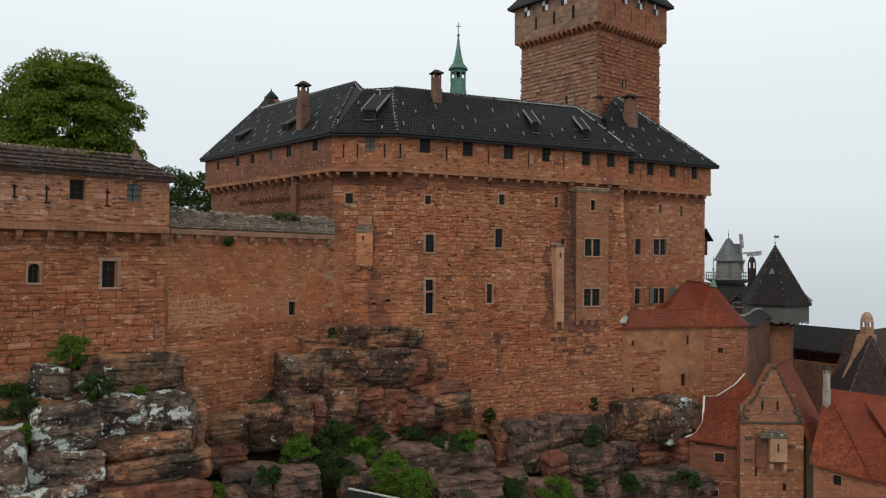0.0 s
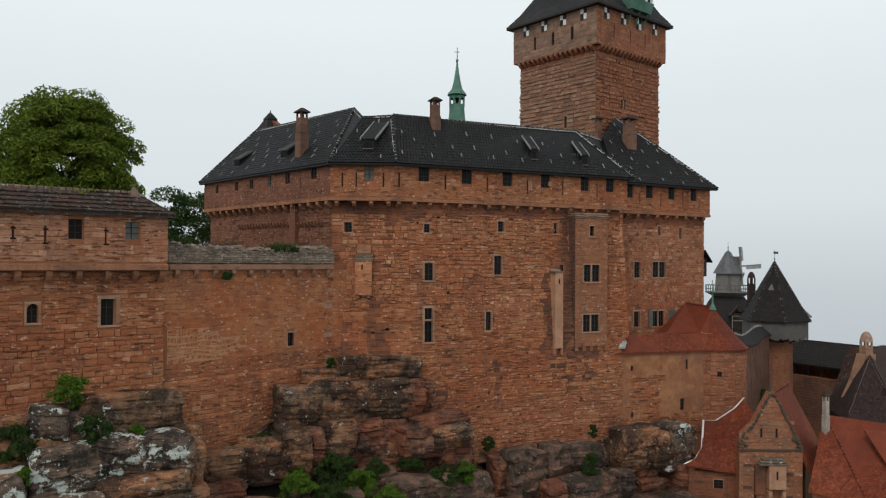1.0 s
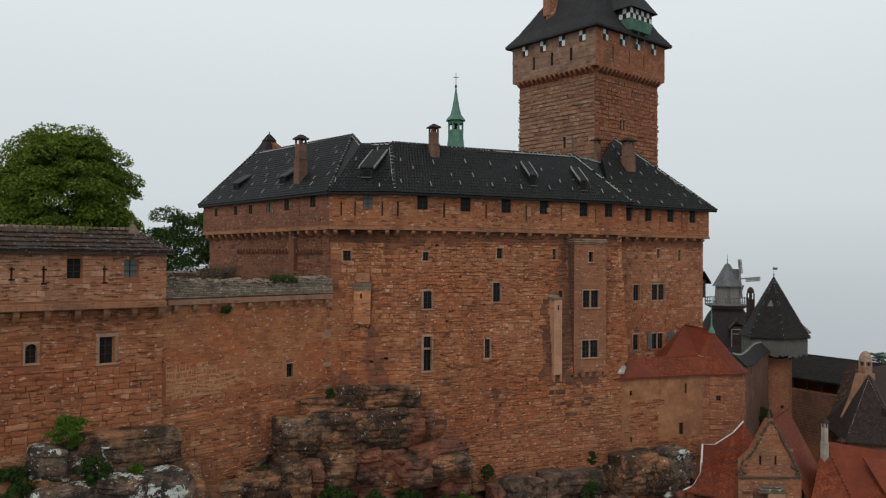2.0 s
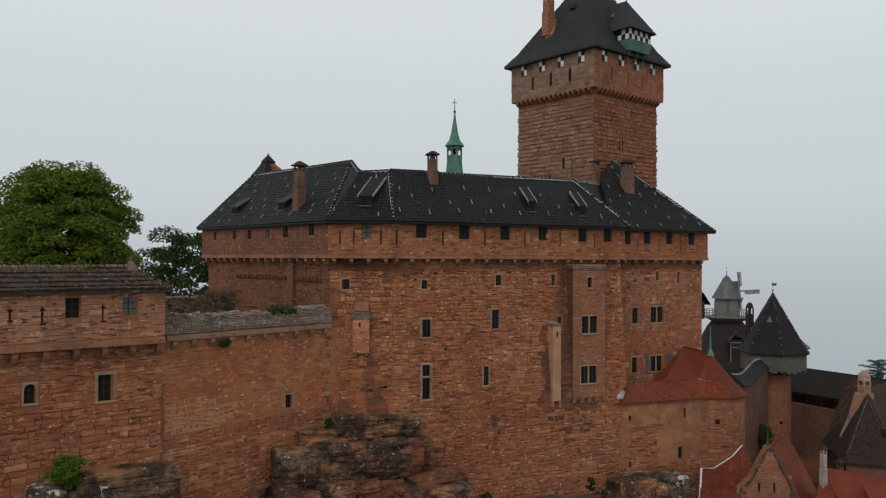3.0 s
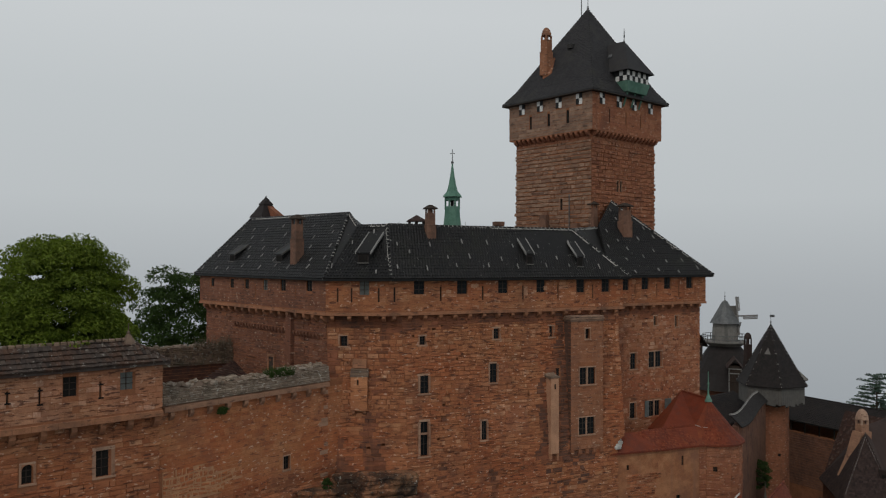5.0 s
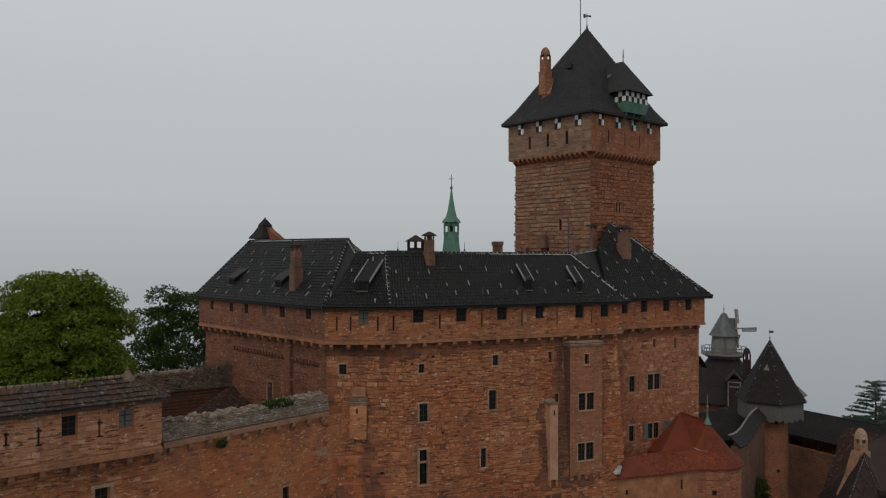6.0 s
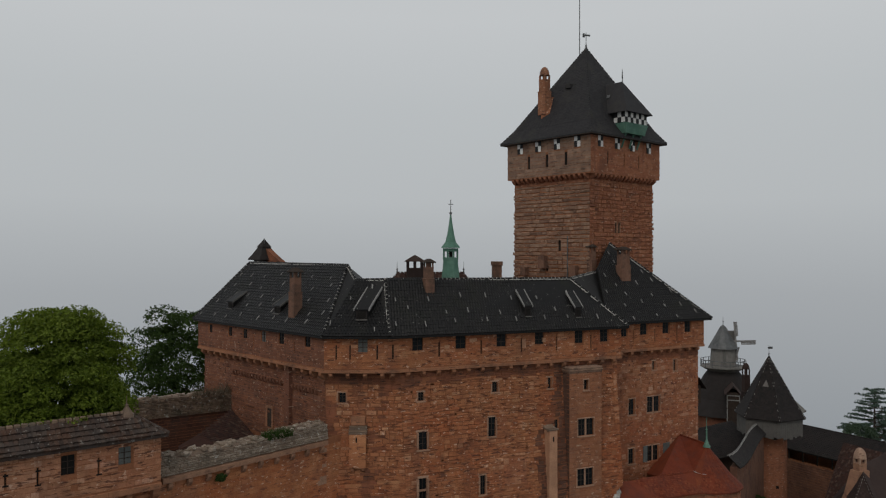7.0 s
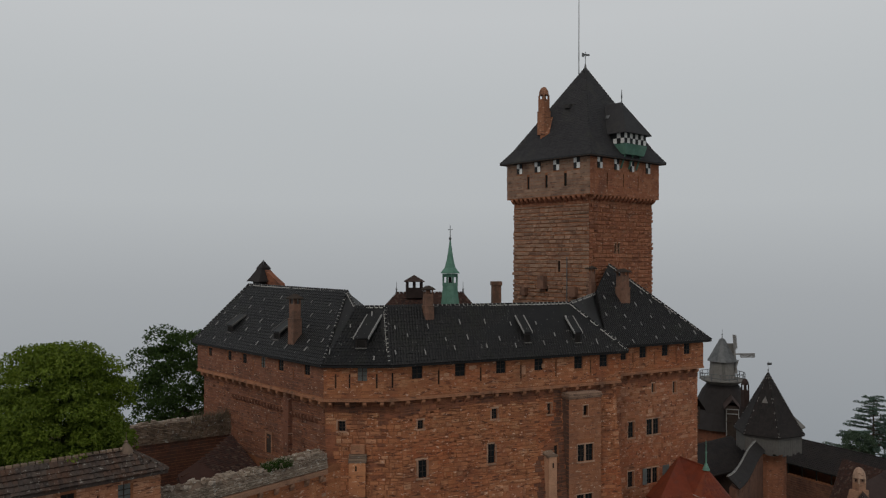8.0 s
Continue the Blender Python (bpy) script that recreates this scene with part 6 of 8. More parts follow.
for i, f in enumerate(wf):
    hs = [h for h in bh_.get(i, []) if h[0] + h[2] / 2 < f.L]
    body = wall_body("wall", f, -2, 13.7, hs, M_MORTAR, bast, thick=0.7)
    if i < 7:
        if i < 2:
            bare = lambda u, z, k=i: z < 7.6 + 0.6 * noise.noise(Vector((u, z, k))) or (k == 0 and 1.6 < u + 0.5 * noise.noise(Vector((u, z, 9))) < 5.2 and z < 11.6 + 0.8 * noise.noise(Vector((u * 0.7, z, 4))))
            wall_body("render_coat", Face(f.P(0, 10, 0).xy, f.P(f.L, 10, 0).xy, steady(0.03)), 5.5, 13.7, hs, M_RENDER, bast, thick=0.06, label="worn tan render")
            stones("stone", f, 5.5, 13.6, hs, M_STONE, body, h0=0.26, l0=0.5, seed=130 + i, proud=(0.045, 0.085), gap=0.012, soft=0.025, margin=0.1, skip=lambda u, z: not bare(u, z))
        else:
            stones("stone", f, 5.5, 13.7, hs, M_KEEP_R, body, h0=0.42, l0=0.95, seed=130 + i, proud=(0.0, 0.07), gap=0.02, soft=0.035, margin=0.02, missing=0.01)
    for h in hs:
        window(f, *h, bast, surround=0.0, pane=M_DARK, deep=0.14, sill=False)
broof = new("roof")
broof.parent = bast
w3 = [Vector((*p, 13.76)) for p in W]
q0, q1, q2 = Vector((17.35, 75.2, 15.4)), Vector((22.75, 78.0, 15.22)), Vector((26.65, 79.3, 15.3))
ap0, ap1 = Vector((28.4, 80.6, 17.85)), Vector((26.6, 83.9, 18.1))
cone = w3[2:12]
fl = [([w3[0], w3[1], q1, q0], 1), ([w3[1], w3[2], q2, q1], 1), ([q1, q2, ap0, ap1], 1)]
mids = []
for p in cone:
    t = Vector((ap0.x - p.x, ap0.y - p.y, 0))
    mids.append(p + t * 0.33 + Vector((0, 0, 1.15)))
for i in range(len(cone) - 1):
    fl.append(([cone[i], cone[i + 1], mids[i + 1], mids[i]], 1))
    fl.append(([mids[i], mids[i + 1], ap0], 1))
fl += [([w3[2], mids[0], q2], 0), ([q2, mids[0], ap0], 0), ([cone[-1], Vector((22, 86, 13.76)), ap1, ap0], 0), ([Vector((22, 86, 13.76)), q1, ap1], 0)]
for k, (pts, tl) in enumerate(fl):
    facet("roof_slope", pts, M_RTILE, broof)
    if tl:
        tiles_on("roof_tile", pts, 0.19, 0.2, M_RTILE, broof, seed=140 + k, thick=0.02, arch=0.0, lift=0.015, lap=0.03)
ridge_caps(ap0, ap1, M_RTILE, broof, mortar=None, r=0.1)
ridge_caps(w3[1], q1, M_RTILE, broof, mortar=None, r=0.07)
bm = bmesh.new()
for k in range(7):
    add_box(bm, Matrix.Translation(q0 + Vector((0.3 - 0.05 * k + 0.08 * math.sin(k * 2.1), -0.1 - 0.2 * k, 0.0 - 0.2 * k))) @ Matrix.Rotation(0.2 + 0.3 * math.sin(k * 3.3), 4, "Z"), 0.75 + 0.14 * math.sin(k * 1.7), 0.3, 0.3, 0.05)
part("flashing", bm, M_WHITE, broof, "pale lime flashing against the wall")
bm = bmesh.new()
for a0, b0 in zip(np.linspace(0, 1, 6), np.linspace(0, 1, 6)[1:]):
    pa, pb = q2.lerp(mids[1], a0) + Vector((0, 0, 0.1 + 0.3 * a0 * a0)), q2.lerp(mids[1], b0) + Vector((0, 0, 0.1 + 0.3 * b0 * b0))
    add_loft(bm, [ring_at(Matrix.Translation(pa), 0.08, 0, 6), ring_at(Matrix.Translation(pb), 0.08, 0, 6)])
part("mortar_fillet", bm, M_WHITE, broof, "white mortar fillet")
bm = bmesh.new()
add_loft(bm, [ring_at(Matrix.Translation(ap0), r, z, 8) for r, z in ((0.42, -0.25), (0.26, 0.1), (0.10, 0.5), (0.07, 1.5), (0.14, 1.6), (0.05, 1.75), (0.03, 2.9))])
part("finial", bm, M_COPPER, broof, "green copper finial")

# ---- the watch tower with the pointed black roof ----
wt = thing("watch_tower", "round stone watch tower with timber gallery and pointed black roof", "tower")
m = pose(49.3, 113.9, 0.45, 0, 0, 8)
bm = bmesh.new()
add_loft(bm, [ring_at(m, r, z, 20) for r, z in ((2.6, -12), (2.5, 0), (2.45, 11.9))])
part("tower_wall", bm, M_KEEP_R, wt, smooth=False)
for a, z in ((-100, 10.6), (-62, 10.4), (-95, 3.5)):
    boxed("loophole", m @ Matrix.Rotation(radians(a), 4, "Z") @ Matrix.Translation((2.46, 0, z)), (0.1, 0.4, 0.4), M_DARK, wt, bevel=0)
rnd = random.Random(150)
corner_ = ring_at(m, 4.6, 0, 6, radians(-104))
for k in range(6):
    p, q = corner_[k], corner_[(k + 1) % 6]
    turn = math.atan2(q.y - p.y, q.x - p.x)
    for i in range(12):
        c = p.lerp(q, (i + 0.5) / 12)
        boxed("board", Matrix.Translation((c.x, c.y, 11.6 + rnd.uniform(-0.3, 0.2))) @ Matrix.Rotation(turn, 4, "Z"), ((q - p).length / 12 - 0.02, 0.06, 2.9), M_WOOD, wt, bevel=0.008)
bm = bmesh.new()
add_loft(bm, [ring_at(m, r, z, 6, radians(-104)) for r, z in ((2.6, 10.6), (4.3, 11.9), (4.5, 14.0))])
part("gallery_core", bm, M_DWOOD, wt)
eav = [ring_at(m, 5.0, 13.75, 6, radians(-104))[k] for k in range(6)]
brk = ring_at(m, 3.9, 15.45, 6, radians(-104))
tip = m @ Vector((0, 0, 22.4))
wroof = new("roof")
wroof.parent = wt
for k in range(6):
    j = (k + 1) % 6
    for pts in ([eav[k], eav[j], brk[j], brk[k]], [brk[k], brk[j], tip]):
        facet("roof_slope", pts, M_DTILE, wroof)
        tiles_on("roof_tile", pts, 0.2, 0.24, M_DTILE, wroof, seed=151 + k, thick=0.02, arch=0.0, lift=0.015, lap=0.03)
    ridge_caps(eav[k], brk[k], M_DTILE, wroof, step=0.5, r=0.09)
    ridge_caps(brk[k], tip, M_DTILE, wroof, step=0.5, r=0.09)
bm = bmesh.new()
add_loft(bm, [ring_at(Matrix.Translation(tip), r, z, 6) for r, z in ((0.14, -0.2), (0.05, 0.2), (0.13, 0.4), (0.03, 0.55), (0.02, 1.7))])
add_box(bm, Matrix.Translation(tip + Vector((0.2, 0, 1.1))), 0.7, 0.04, 0.35)
part("weathervane", bm, M_METAL, wt)
vn, vw = Vector((-0.695, -0.719, 0)), Vector((0.719, -0.695, 0))
bm = bmesh.new()
add_loft(bm, [[m @ (vn * r + vw * w + Vector((0, 0, z))) for r, w, z in ((r0, -0.42, 18.2), (r0, 0.42, 18.2), (r1, 0, 19.1))] for r0, r1 in ((1.7, 1.3), (2.2, 1.78))])
part("roof_vent", bm, M_WOOD, wroof, "small grey triangular vent")
facet("hoist_roof", [m @ Vector(p) for p in ((3.2, -2.2, 14.2), (5.6, -0.6, 14.3), (3.3, 0.2, 16.6))], M_WOOD, wroof, thick=0.2)
# the wall with a swept coping that climbs to the tower
aw_ = thing("swept_wall", "plastered sandstone wall with swept dark tile coping", "wall")
for k in range(8):
    t0_, t1_ = k / 8, (k + 1) / 8
    a_, b_ = (35.3 + 12.0 * t0_, 88.7 + 21.1 * t0_), (35.3 + 12.0 * t1_, 88.7 + 21.1 * t1_)
    za, zb_ = [13.2 + 0.9 * (1 - t_) ** 2 - 0.35 * math.sin(2 * math.pi * t_) for t_ in (t0_, t1_)]
    c = Face(a_, b_, steady(-0.5))
    wall_body("wall", c, -4, za - 1.0, [(c.L / 2, za - 1.9, 0.3, 0.7)], M_SWEPT, aw_, thick=0.8)
    slope = [c.P(0, za - 0.95, 0.3), c.P(c.L, zb_ - 0.95, 0.3), c.P(c.L, zb_ + 0.3, -1.0), c.P(0, za + 0.3, -1.0)]
    facet("coping", slope, M_DTILE, aw_)
    tiles_on("coping_tile", slope, 0.22, 0.26, M_DTILE, aw_, seed=155 + k, thick=0.02, arch=0.01, lift=0.015)
    ridge_caps(slope[3], slope[2], M_VERGE, aw_, step=0.5, r=0.09)

# ---- the windmill on its bastion ----
mill = thing("windmill", "grey boarded windmill turret with railed gallery and sails", "windmill")
m = pose(53.4, 143.5, 0, 0, 0, 20)
bm = bmesh.new()
add_loft(bm, [ring_at(m, r, z, 16) for r, z in ((2.45, 16.6), (2.1, 21.0))])
part("mill_body", bm, M_WOOD, mill)
bm = bmesh.new()
add_loft(bm, [ring_at(m, r, z, 12) for r, z in ((2.75, 20.6), (2.6, 20.85), (1.4, 23.0), (0.5, 24.6), (0.05, 24.9))])
part("mill_cap", bm, M_METAL, mill, "grey metal cap roof")
boxed("cap_head", m @ Matrix.Rotation(radians(-25), 4, "Z") @ Matrix.Translation((1.3, 0, 21.2)), (1.9, 1.4, 2.6), M_WOOD, mill)
bm = bmesh.new()
add_loft(bm, [ring_at(m, r, z, 24) for r, z in ((2.4, 16.2), (4.1, 17.1), (4.1, 17.25), (2.4, 17.25))])
part("gallery_deck", bm, M_WOOD, mill)
for k in range(16):
    a = 2 * math.pi * k / 16
    boxed("baluster", m @ Matrix.Rotation(a, 4, "Z") @ Matrix.Translation((4.0, 0, 17.25)), (0.1, 0.1, 1.25), M_METAL, mill, bevel=0)
for zz in (17.75, 18.45):
    bm = bmesh.new()
    r0 = [m @ Vector((4.0 * math.cos(2 * math.pi * k / 32), 4.0 * math.sin(2 * math.pi * k / 32), zz)) for k in range(33)]
    for p, q in zip(r0, r0[1:]):
        add_loft(bm, [[p + Vector((0, 0, s * 0.05)) + Vector((dx, dx, 0)) for s, dx in ((-1, -.04), (-1, .04), (1, .04), (1, -.04))], [q + Vector((0, 0, s * 0.05)) + Vector((dx, dx, 0)) for s, dx in ((-1, -.04), (-1, .04), (1, .04), (1, -.04))]])
    part("handrail", bm, M_METAL, mill)
hub = Vector((55.3, 142.2, 22.0))
for a in (95, 5, 185, 275):
    sail = new("sail")
    sail.parent = mill
    d, w_ = Vector((math.cos(radians(a)) * 0.78, -math.cos(radians(a)) * 0.62, math.sin(radians(a)))), Vector((-math.sin(radians(a)) * 0.6, math.sin(radians(a)) * 0.5, math.cos(radians(a))))
    def bar(p, q, t, name):
        ax = (q - p).normalized()
        s1 = ax.cross(Vector((0.6, 0.78, 0.1))).normalized() * t
        s2 = ax.cross(s1).normalized() * t
        b_ = bmesh.new()
        add_loft(b_, [[p + s1 + s2, p - s1 + s2, p - s1 - s2, p + s1 - s2], [q + s1 + s2, q - s1 + s2, q - s1 - s2, q + s1 - s2]])
        part(name, b_, M_VERGE, sail)
    bar(hub, hub + d * 3.6, 0.12, "stock")
    bar(hub + d * 1.0 - w_ * 0.6, hub + d * 3.5 - w_ * 0.6, 0.06, "hem_lath")
    bar(hub + d * 1.0 - w_ * 0.3, hub + d * 3.5 - w_ * 0.3, 0.05, "middle_lath")
    for s in np.linspace(1.0, 3.5, 13):
        bar(hub + d * s, hub + d * s - w_ * 0.6, 0.06, "sail_bar")
bar_p, bar_q = m @ Vector((2.4, -1.5, 20.8)), m @ Vector((0.2, -2.6, 17.6))
bm = bmesh.new()
add_loft(bm, [ring_at(Matrix.Translation(bar_p), 0.14, 0, 6), ring_at(Matrix.Translation(bar_q), 0.14, 0, 6)])
part("tail_pole", bm, M_WOOD, mill)
bm = bmesh.new()
add_loft(bm, [ring_at(Matrix.Translation(m @ Vector((0, 0, 24.8))), r, z, 6) for r, z in ((0.1, 0), (0.05, 0.6), (0.15, 0.75), (0.03, 0.9), (0.03, 1.7))])
part("finial", bm, M_METAL, mill)
mb = thing("mill_bastion", "dark conical tiled bastion roof with timber dormer", "tower")
bm = bmesh.new()
add_loft(bm, [ring_at(m, r, z, 20) for r, z in ((7.7, -8), (7.5, 9.3))])
part("bastion_wall", bm, M_DARK_STONE, mb)
bm = bmesh.new()
add_loft(bm, [ring_at(m, r, z, 20) for r, z in ((8.2, 9.0), (7.9, 9.3), (5.6, 11.6), (4.5, 13.5), (3.5, 15.4), (2.6, 16.6))])
part("bastion_roof", bm, M_DTILE, mb)
dmm = pose(51.9, 134.6, 0, 0, 0, -18)
boxed("dormer_box", dmm @ Matrix.Translation((0, 1.6, 8.2)), (2.1, 3.6, 5.6), M_DWOOD, mb)
for sx in (-1.0, -0.35, 0.35, 1.0):
    boxed("dormer_post", dmm @ Matrix.Translation((sx, -0.25, 8.6)), (0.15, 0.12, 4.6), M_VERGE if abs(sx) > 0.5 else M_DWOOD, mb)
for zz in (11.0, 12.4, 13.2):
    boxed("dormer_rail", dmm @ Matrix.Translation((0, -0.27, zz)), (2.2, 0.14, 0.16), M_VERGE if zz > 12 else M_DWOOD, mb)
facet("dormer_roof", [dmm @ Vector(p) for p in ((-1.4, -0.7, 13.4), (-1.4, 4.5, 13.4), (0, 4.5, 15.1), (0, -0.4, 15.1))], M_BSLATE, mb)
facet("dormer_roof", [dmm @ Vector(p) for p in ((1.4, -0.7, 13.4), (0, -0.4, 15.1), (0, 4.5, 15.1), (1.4, 4.5, 13.4))], M_BSLATE, mb)
chimney("chimney", 47.7, 118.5, 12, 20.9, 1.05, 1.05, 10, mb, material=M_BSLATE, cap="round")
# dark sheds between the bastion and the range
lk = thing("link_building", "low dark-roofed link building with shingled eaves", "building")
for k, f in enumerate(ring([(38, 112), (47.5, 116), (46, 126), (36, 122)], steady(0), True)):
    wall_body("wall", f, -6, 8.2, [], M_DWOOD, lk, thick=0.5)
facet("roof", [(37, 110.6, 7.6), (48.5, 115.2, 8.8), (46.6, 121, 11.4), (36.2, 117, 11.0)], M_DTILE, lk)
facet("roof", [(36.2, 117, 11.0), (46.6, 121, 11.4), (46.5, 127, 8.0), (35.5, 123, 8.0)], M_DTILE, lk)
tiles_on("roof_tile", [(37, 110.6, 7.6), (48.5, 115.2, 8.8), (46.6, 121, 11.4), (36.2, 117, 11.0)], 0.35, 0.4, M_DTILE, lk, seed=160, arch=0.03)
# the small oriel that peeks out of the range's far corner
orl = new("corner_oriel")
orl.parent = castle
m = pose(29.6, 87.6, 0, 0, 0, 30)
boxed("oriel_wall", m @ Matrix.Translation((-0.45, 0, 21.0)), (1.0, 1.4, 2.0), M_DWOOD, orl)
facet("oriel_roof", [m @ Vector(p) for p in ((0.65, -1.0, 22.7), (0.65, 1.0, 22.7), (-0.7, 1.2, 24.0), (-0.7, -1.2, 24.0))], M_DTILE, orl)

# ---- the long hall ----
hall = thing("long_hall", "long low hall with dark roof and open timber loft", "building")
hm0, hm1 = Vector((57.9, 131.5, 9.8)), Vector((71.8, 106.0, 9.8))
hd = (hm1 - hm0).normalized()
hn = Vector((hd.y, -hd.x, 0))
e0, e1 = hm0 + hn * 3.6 - Vector((0, 0, 3.4)), hm1 + hn * 3.6 - Vector((0, 0, 3.4))
b0_, b1_ = hm0 - hn * 3.6 - Vector((0, 0, 3.4)), hm1 - hn * 3.6 - Vector((0, 0, 3.4))
facet("roof", [e0, e1, hm1, hm0], M_DTILE, hall)
facet("roof", [b1_, b0_, hm0, hm1], M_DTILE, hall)
tiles_on("roof_tile", [e0, e1, hm1, hm0], 0.3, 0.32, M_DTILE, hall, seed=161, arch=0.03)
ridge_caps(hm0, hm1, M_DTILE, hall, mortar=None)
hw = ring([tuple((e0 - hn * 0.7).xy), tuple((e1 - hn * 0.7).xy), tuple((b1_ + hn * 0.7).xy), tuple((b0_ + hn * 0.7).xy)], steady(0), True)
for k, f in enumerate(hw):
    hs = [(8.5, 5.3, 14.0, 1.6)] if k == 0 else []
    body = wall_body("wall", f, -10, 6.6, hs, M_MORTAR, hall, thick=0.6)
    if k == 0:
        stones("stone", f, -4, 4.4, hs, M_SWEPT, body, h0=0.4, l0=0.9, seed=162, proud=(0, 0.05))
        for s in np.linspace(2, 15, 6):
            boxed("loft_post", f.M(s, 4.5, -0.2), (0.2, 0.2, 1.6), M_DWOOD, hall)
# brown gabled block in front of it
facet("side_roof", [(54.4, 108.0, 3.0), (58.5, 98.0, 3.0), (63.4, 103.0, 10.4), (59.6, 112.4, 10.45)], M_BTILE, hall)
tiles_on("side_tile", [(54.4, 108.0, 3.0), (58.5, 98.0, 3.0), (63.4, 103.0, 10.4), (59.6, 112.4, 10.45)], 0.25, 0.3, M_BTILE, hall, seed=163, thick=0.03, arch=0.01, lift=0.015)

# ---- slate-roofed house with pale hips ----
sh_ = thing("slate_house", "house with steep brown slate hip roof and pale hip joints", "house")
sa, sr, sb = Vector((51.3, 92.2, 11.45)), Vector((53.0, 95.0, 12.05)), Vector((64.0, 105.0, 12.0))
sc = [Vector((46.2, 88.0, 4.6)), Vector((51.6, 85.7, 4.6)), Vector((68.0, 99.0, 4.6)), Vector((62.5, 106.5, 4.6)), Vector((48.8, 98.4, 4.6))]
for k, pts in enumerate(([sc[0], sc[1], sa], [sc[1], sc[2], sb, sr], [sc[2], sc[3], sb], [sc[3], sc[4], sr, sb], [sc[4], sc[0], sa], [sc[1], sr, sa], [sc[4], sa, sr])):
    facet("roof_slope", pts, M_BSLATE, sh_)
    if k in (0, 1, 4):
        tiles_on("roof_slate", pts, 0.22, 0.26, M_BSLATE, sh_, seed=170 + k, thick=0.02, arch=0.0, lift=0.012)
ridge_caps(sc[0], sa, M_BSLATE, sh_, step=0.4, r=0.1)
ridge_caps(sc[1], sa, M_BSLATE, sh_, step=0.4, r=0.1)
for f in ring([tuple(p.xy) for p in sc], steady(-0.4), True):
    wall_body("wall", f, -8, 4.6, [], M_SWEPT, sh_, thick=0.4)
chimney("chimney", 51.7, 93.6, 7.4, 13.5, 1.4, 1.1, 20, sh_, material=M_FRAME, cap="round")
cm_ = pose(51.7, 93.6, 0, 0, 0, 20)
bm = bmesh.new()
add_loft(bm, [[cm_ @ Vector((x, y, z)) for x, y in ((x0, -0.66), (0.82, -0.66), (0.82, 0.66), (x0, 0.66))] for x0, z in ((-3.3, 6.4), (-1.9, 8.8), (-0.82, 11.6))])
part("chimney_breast", bm, M_FRAME, sh_)
chimney("chimney", 58.6, 96.5, 9.0, 14.4, 1.0, 0.9, 20, sh_, material=M_BAY, cap="round")
boxed("roof_dormer", pose(51.6, 88.9, 7.3, 0, 0, -22), (0.9, 1.2, 1.0), M_BSLATE, sh_)
boxed("dormer_opening", pose(51.35, 88.3, 7.35, 0, 0, -22), (0.55, 0.05, 0.45), M_DARK, sh_, bevel=0)
chimney("chimney", 45.2, 86.8, 0.0, 5.2, 0.55, 0.55, 20, sh_)

# ---- red-roofed houses at the foot of the castle ----
lean = thing("lean_to_house", "sandstone lean-to house with bright orange tiled roof", "house")
le, lm, lr = Vector((22.38, 70.7, 3.98)), Vector((24.9, 69.95, 3.78)), Vector((27.2, 69.3, 3.6))
lg = [Vector((23.72, 71.8, 4.16)), Vector((24.92, 73.6, 4.74)), Vector((26.3, 77.2, 6.65))]
lt = [Vector((27.5, 77.05, 6.68)), Vector((29.3, 77.0, 7.88)), Vector((30.4, 77.3, 8.9)), Vector((32.3, 77.4, 8.7))]
for k, pts in enumerate(([le, lm, lt[0], lg[2], lg[1], lg[0]], [lm, lr, lt[1]], [lm, lt[1], lt[0]], [lr, Vector((31.4, 69.2, 4.2)), lt[2]], [lr, lt[2], lt[1]])):
    facet("roof_slope", pts, M_RTILE, lean)
    tiles_on("roof_tile", pts, 0.19, 0.2, M_RTILE, lean, seed=180 + k, thick=0.02, arch=0.0, lift=0.015, lap=0.03)
bm = bmesh.new()
curve = [le, *lg, *lt[:3]]
for p, q in zip(curve, curve[1:]):
    add_loft(bm, [ring_at(Matrix.Translation(p + Vector((0, -0.06, 0.12))), 0.10, 0, 6), ring_at(Matrix.Translation(q + Vector((0, -0.06, 0.12))), 0.10, 0, 6)])
part("mortar_fillet", bm, M_PAINT, lean, "white mortar fillet")
lf = Face((22.9, 71.0), (27.0, 69.75), steady(0))
lh = [(2.55, 2.35, 0.8, 0.8), (2.2, -0.9, 0.5, 0.6)]
body = wall_body("wall", lf, -12, 3.4, lh, M_MORTAR, lean, thick=0.5)
stones("stone", lf, -8, 3.4, lh, M_DARK_STONE, body, h0=0.35, l0=0.8, seed=181, proud=(0, 0.015), gap=0.006, soft=0.01)
wall_body("wall", Face((22.9, 76), (22.9, 71.0), steady(0)), -12, 3.6, [], M_STONE, lean, thick=0.5)
for h in lh:
    window(lf, *h, lean, surround=0.08, pane=M_DARK, sill=False)
band(lf, 0.1, 0.22, 0.12, M_TAN, lean, seed=182)
corbels(lf, 0.08, lean, step=1.3, size=(0.25, 0.2, 0.3))

M_MOSSY = mat("mossy_coping_stone", [(0.06, 0.05, 0.04), (0.10, 0.08, 0.062), (0.045, 0.04, 0.034)], moss=(0.045, 0.048, 0.026), moss_cut=(0.54, 0.66), fleck=(0.34, 0.32, 0.28), fleck_scale=2.4, fleck_cut=(0.63, 0.67))
gab = thing("gabled_house", "weathered sandstone gabled house with red roof and stone oriel", "house")
gf_ = Face((26.35, 68.0), (31.95, 68.0), steady(0))
gw = gf_.L
shz = 6.05
prof = [(0, -12), (gw, -12), (gw, 6.1), (5.4, 6.7), (3.35, 10.85), (3.1, 11.15), (2.65, 11.15), (2.35, 10.6), (1.2, 8.4), (0.5, 7.75), (0.2, 7.5), (0, 6.6)]
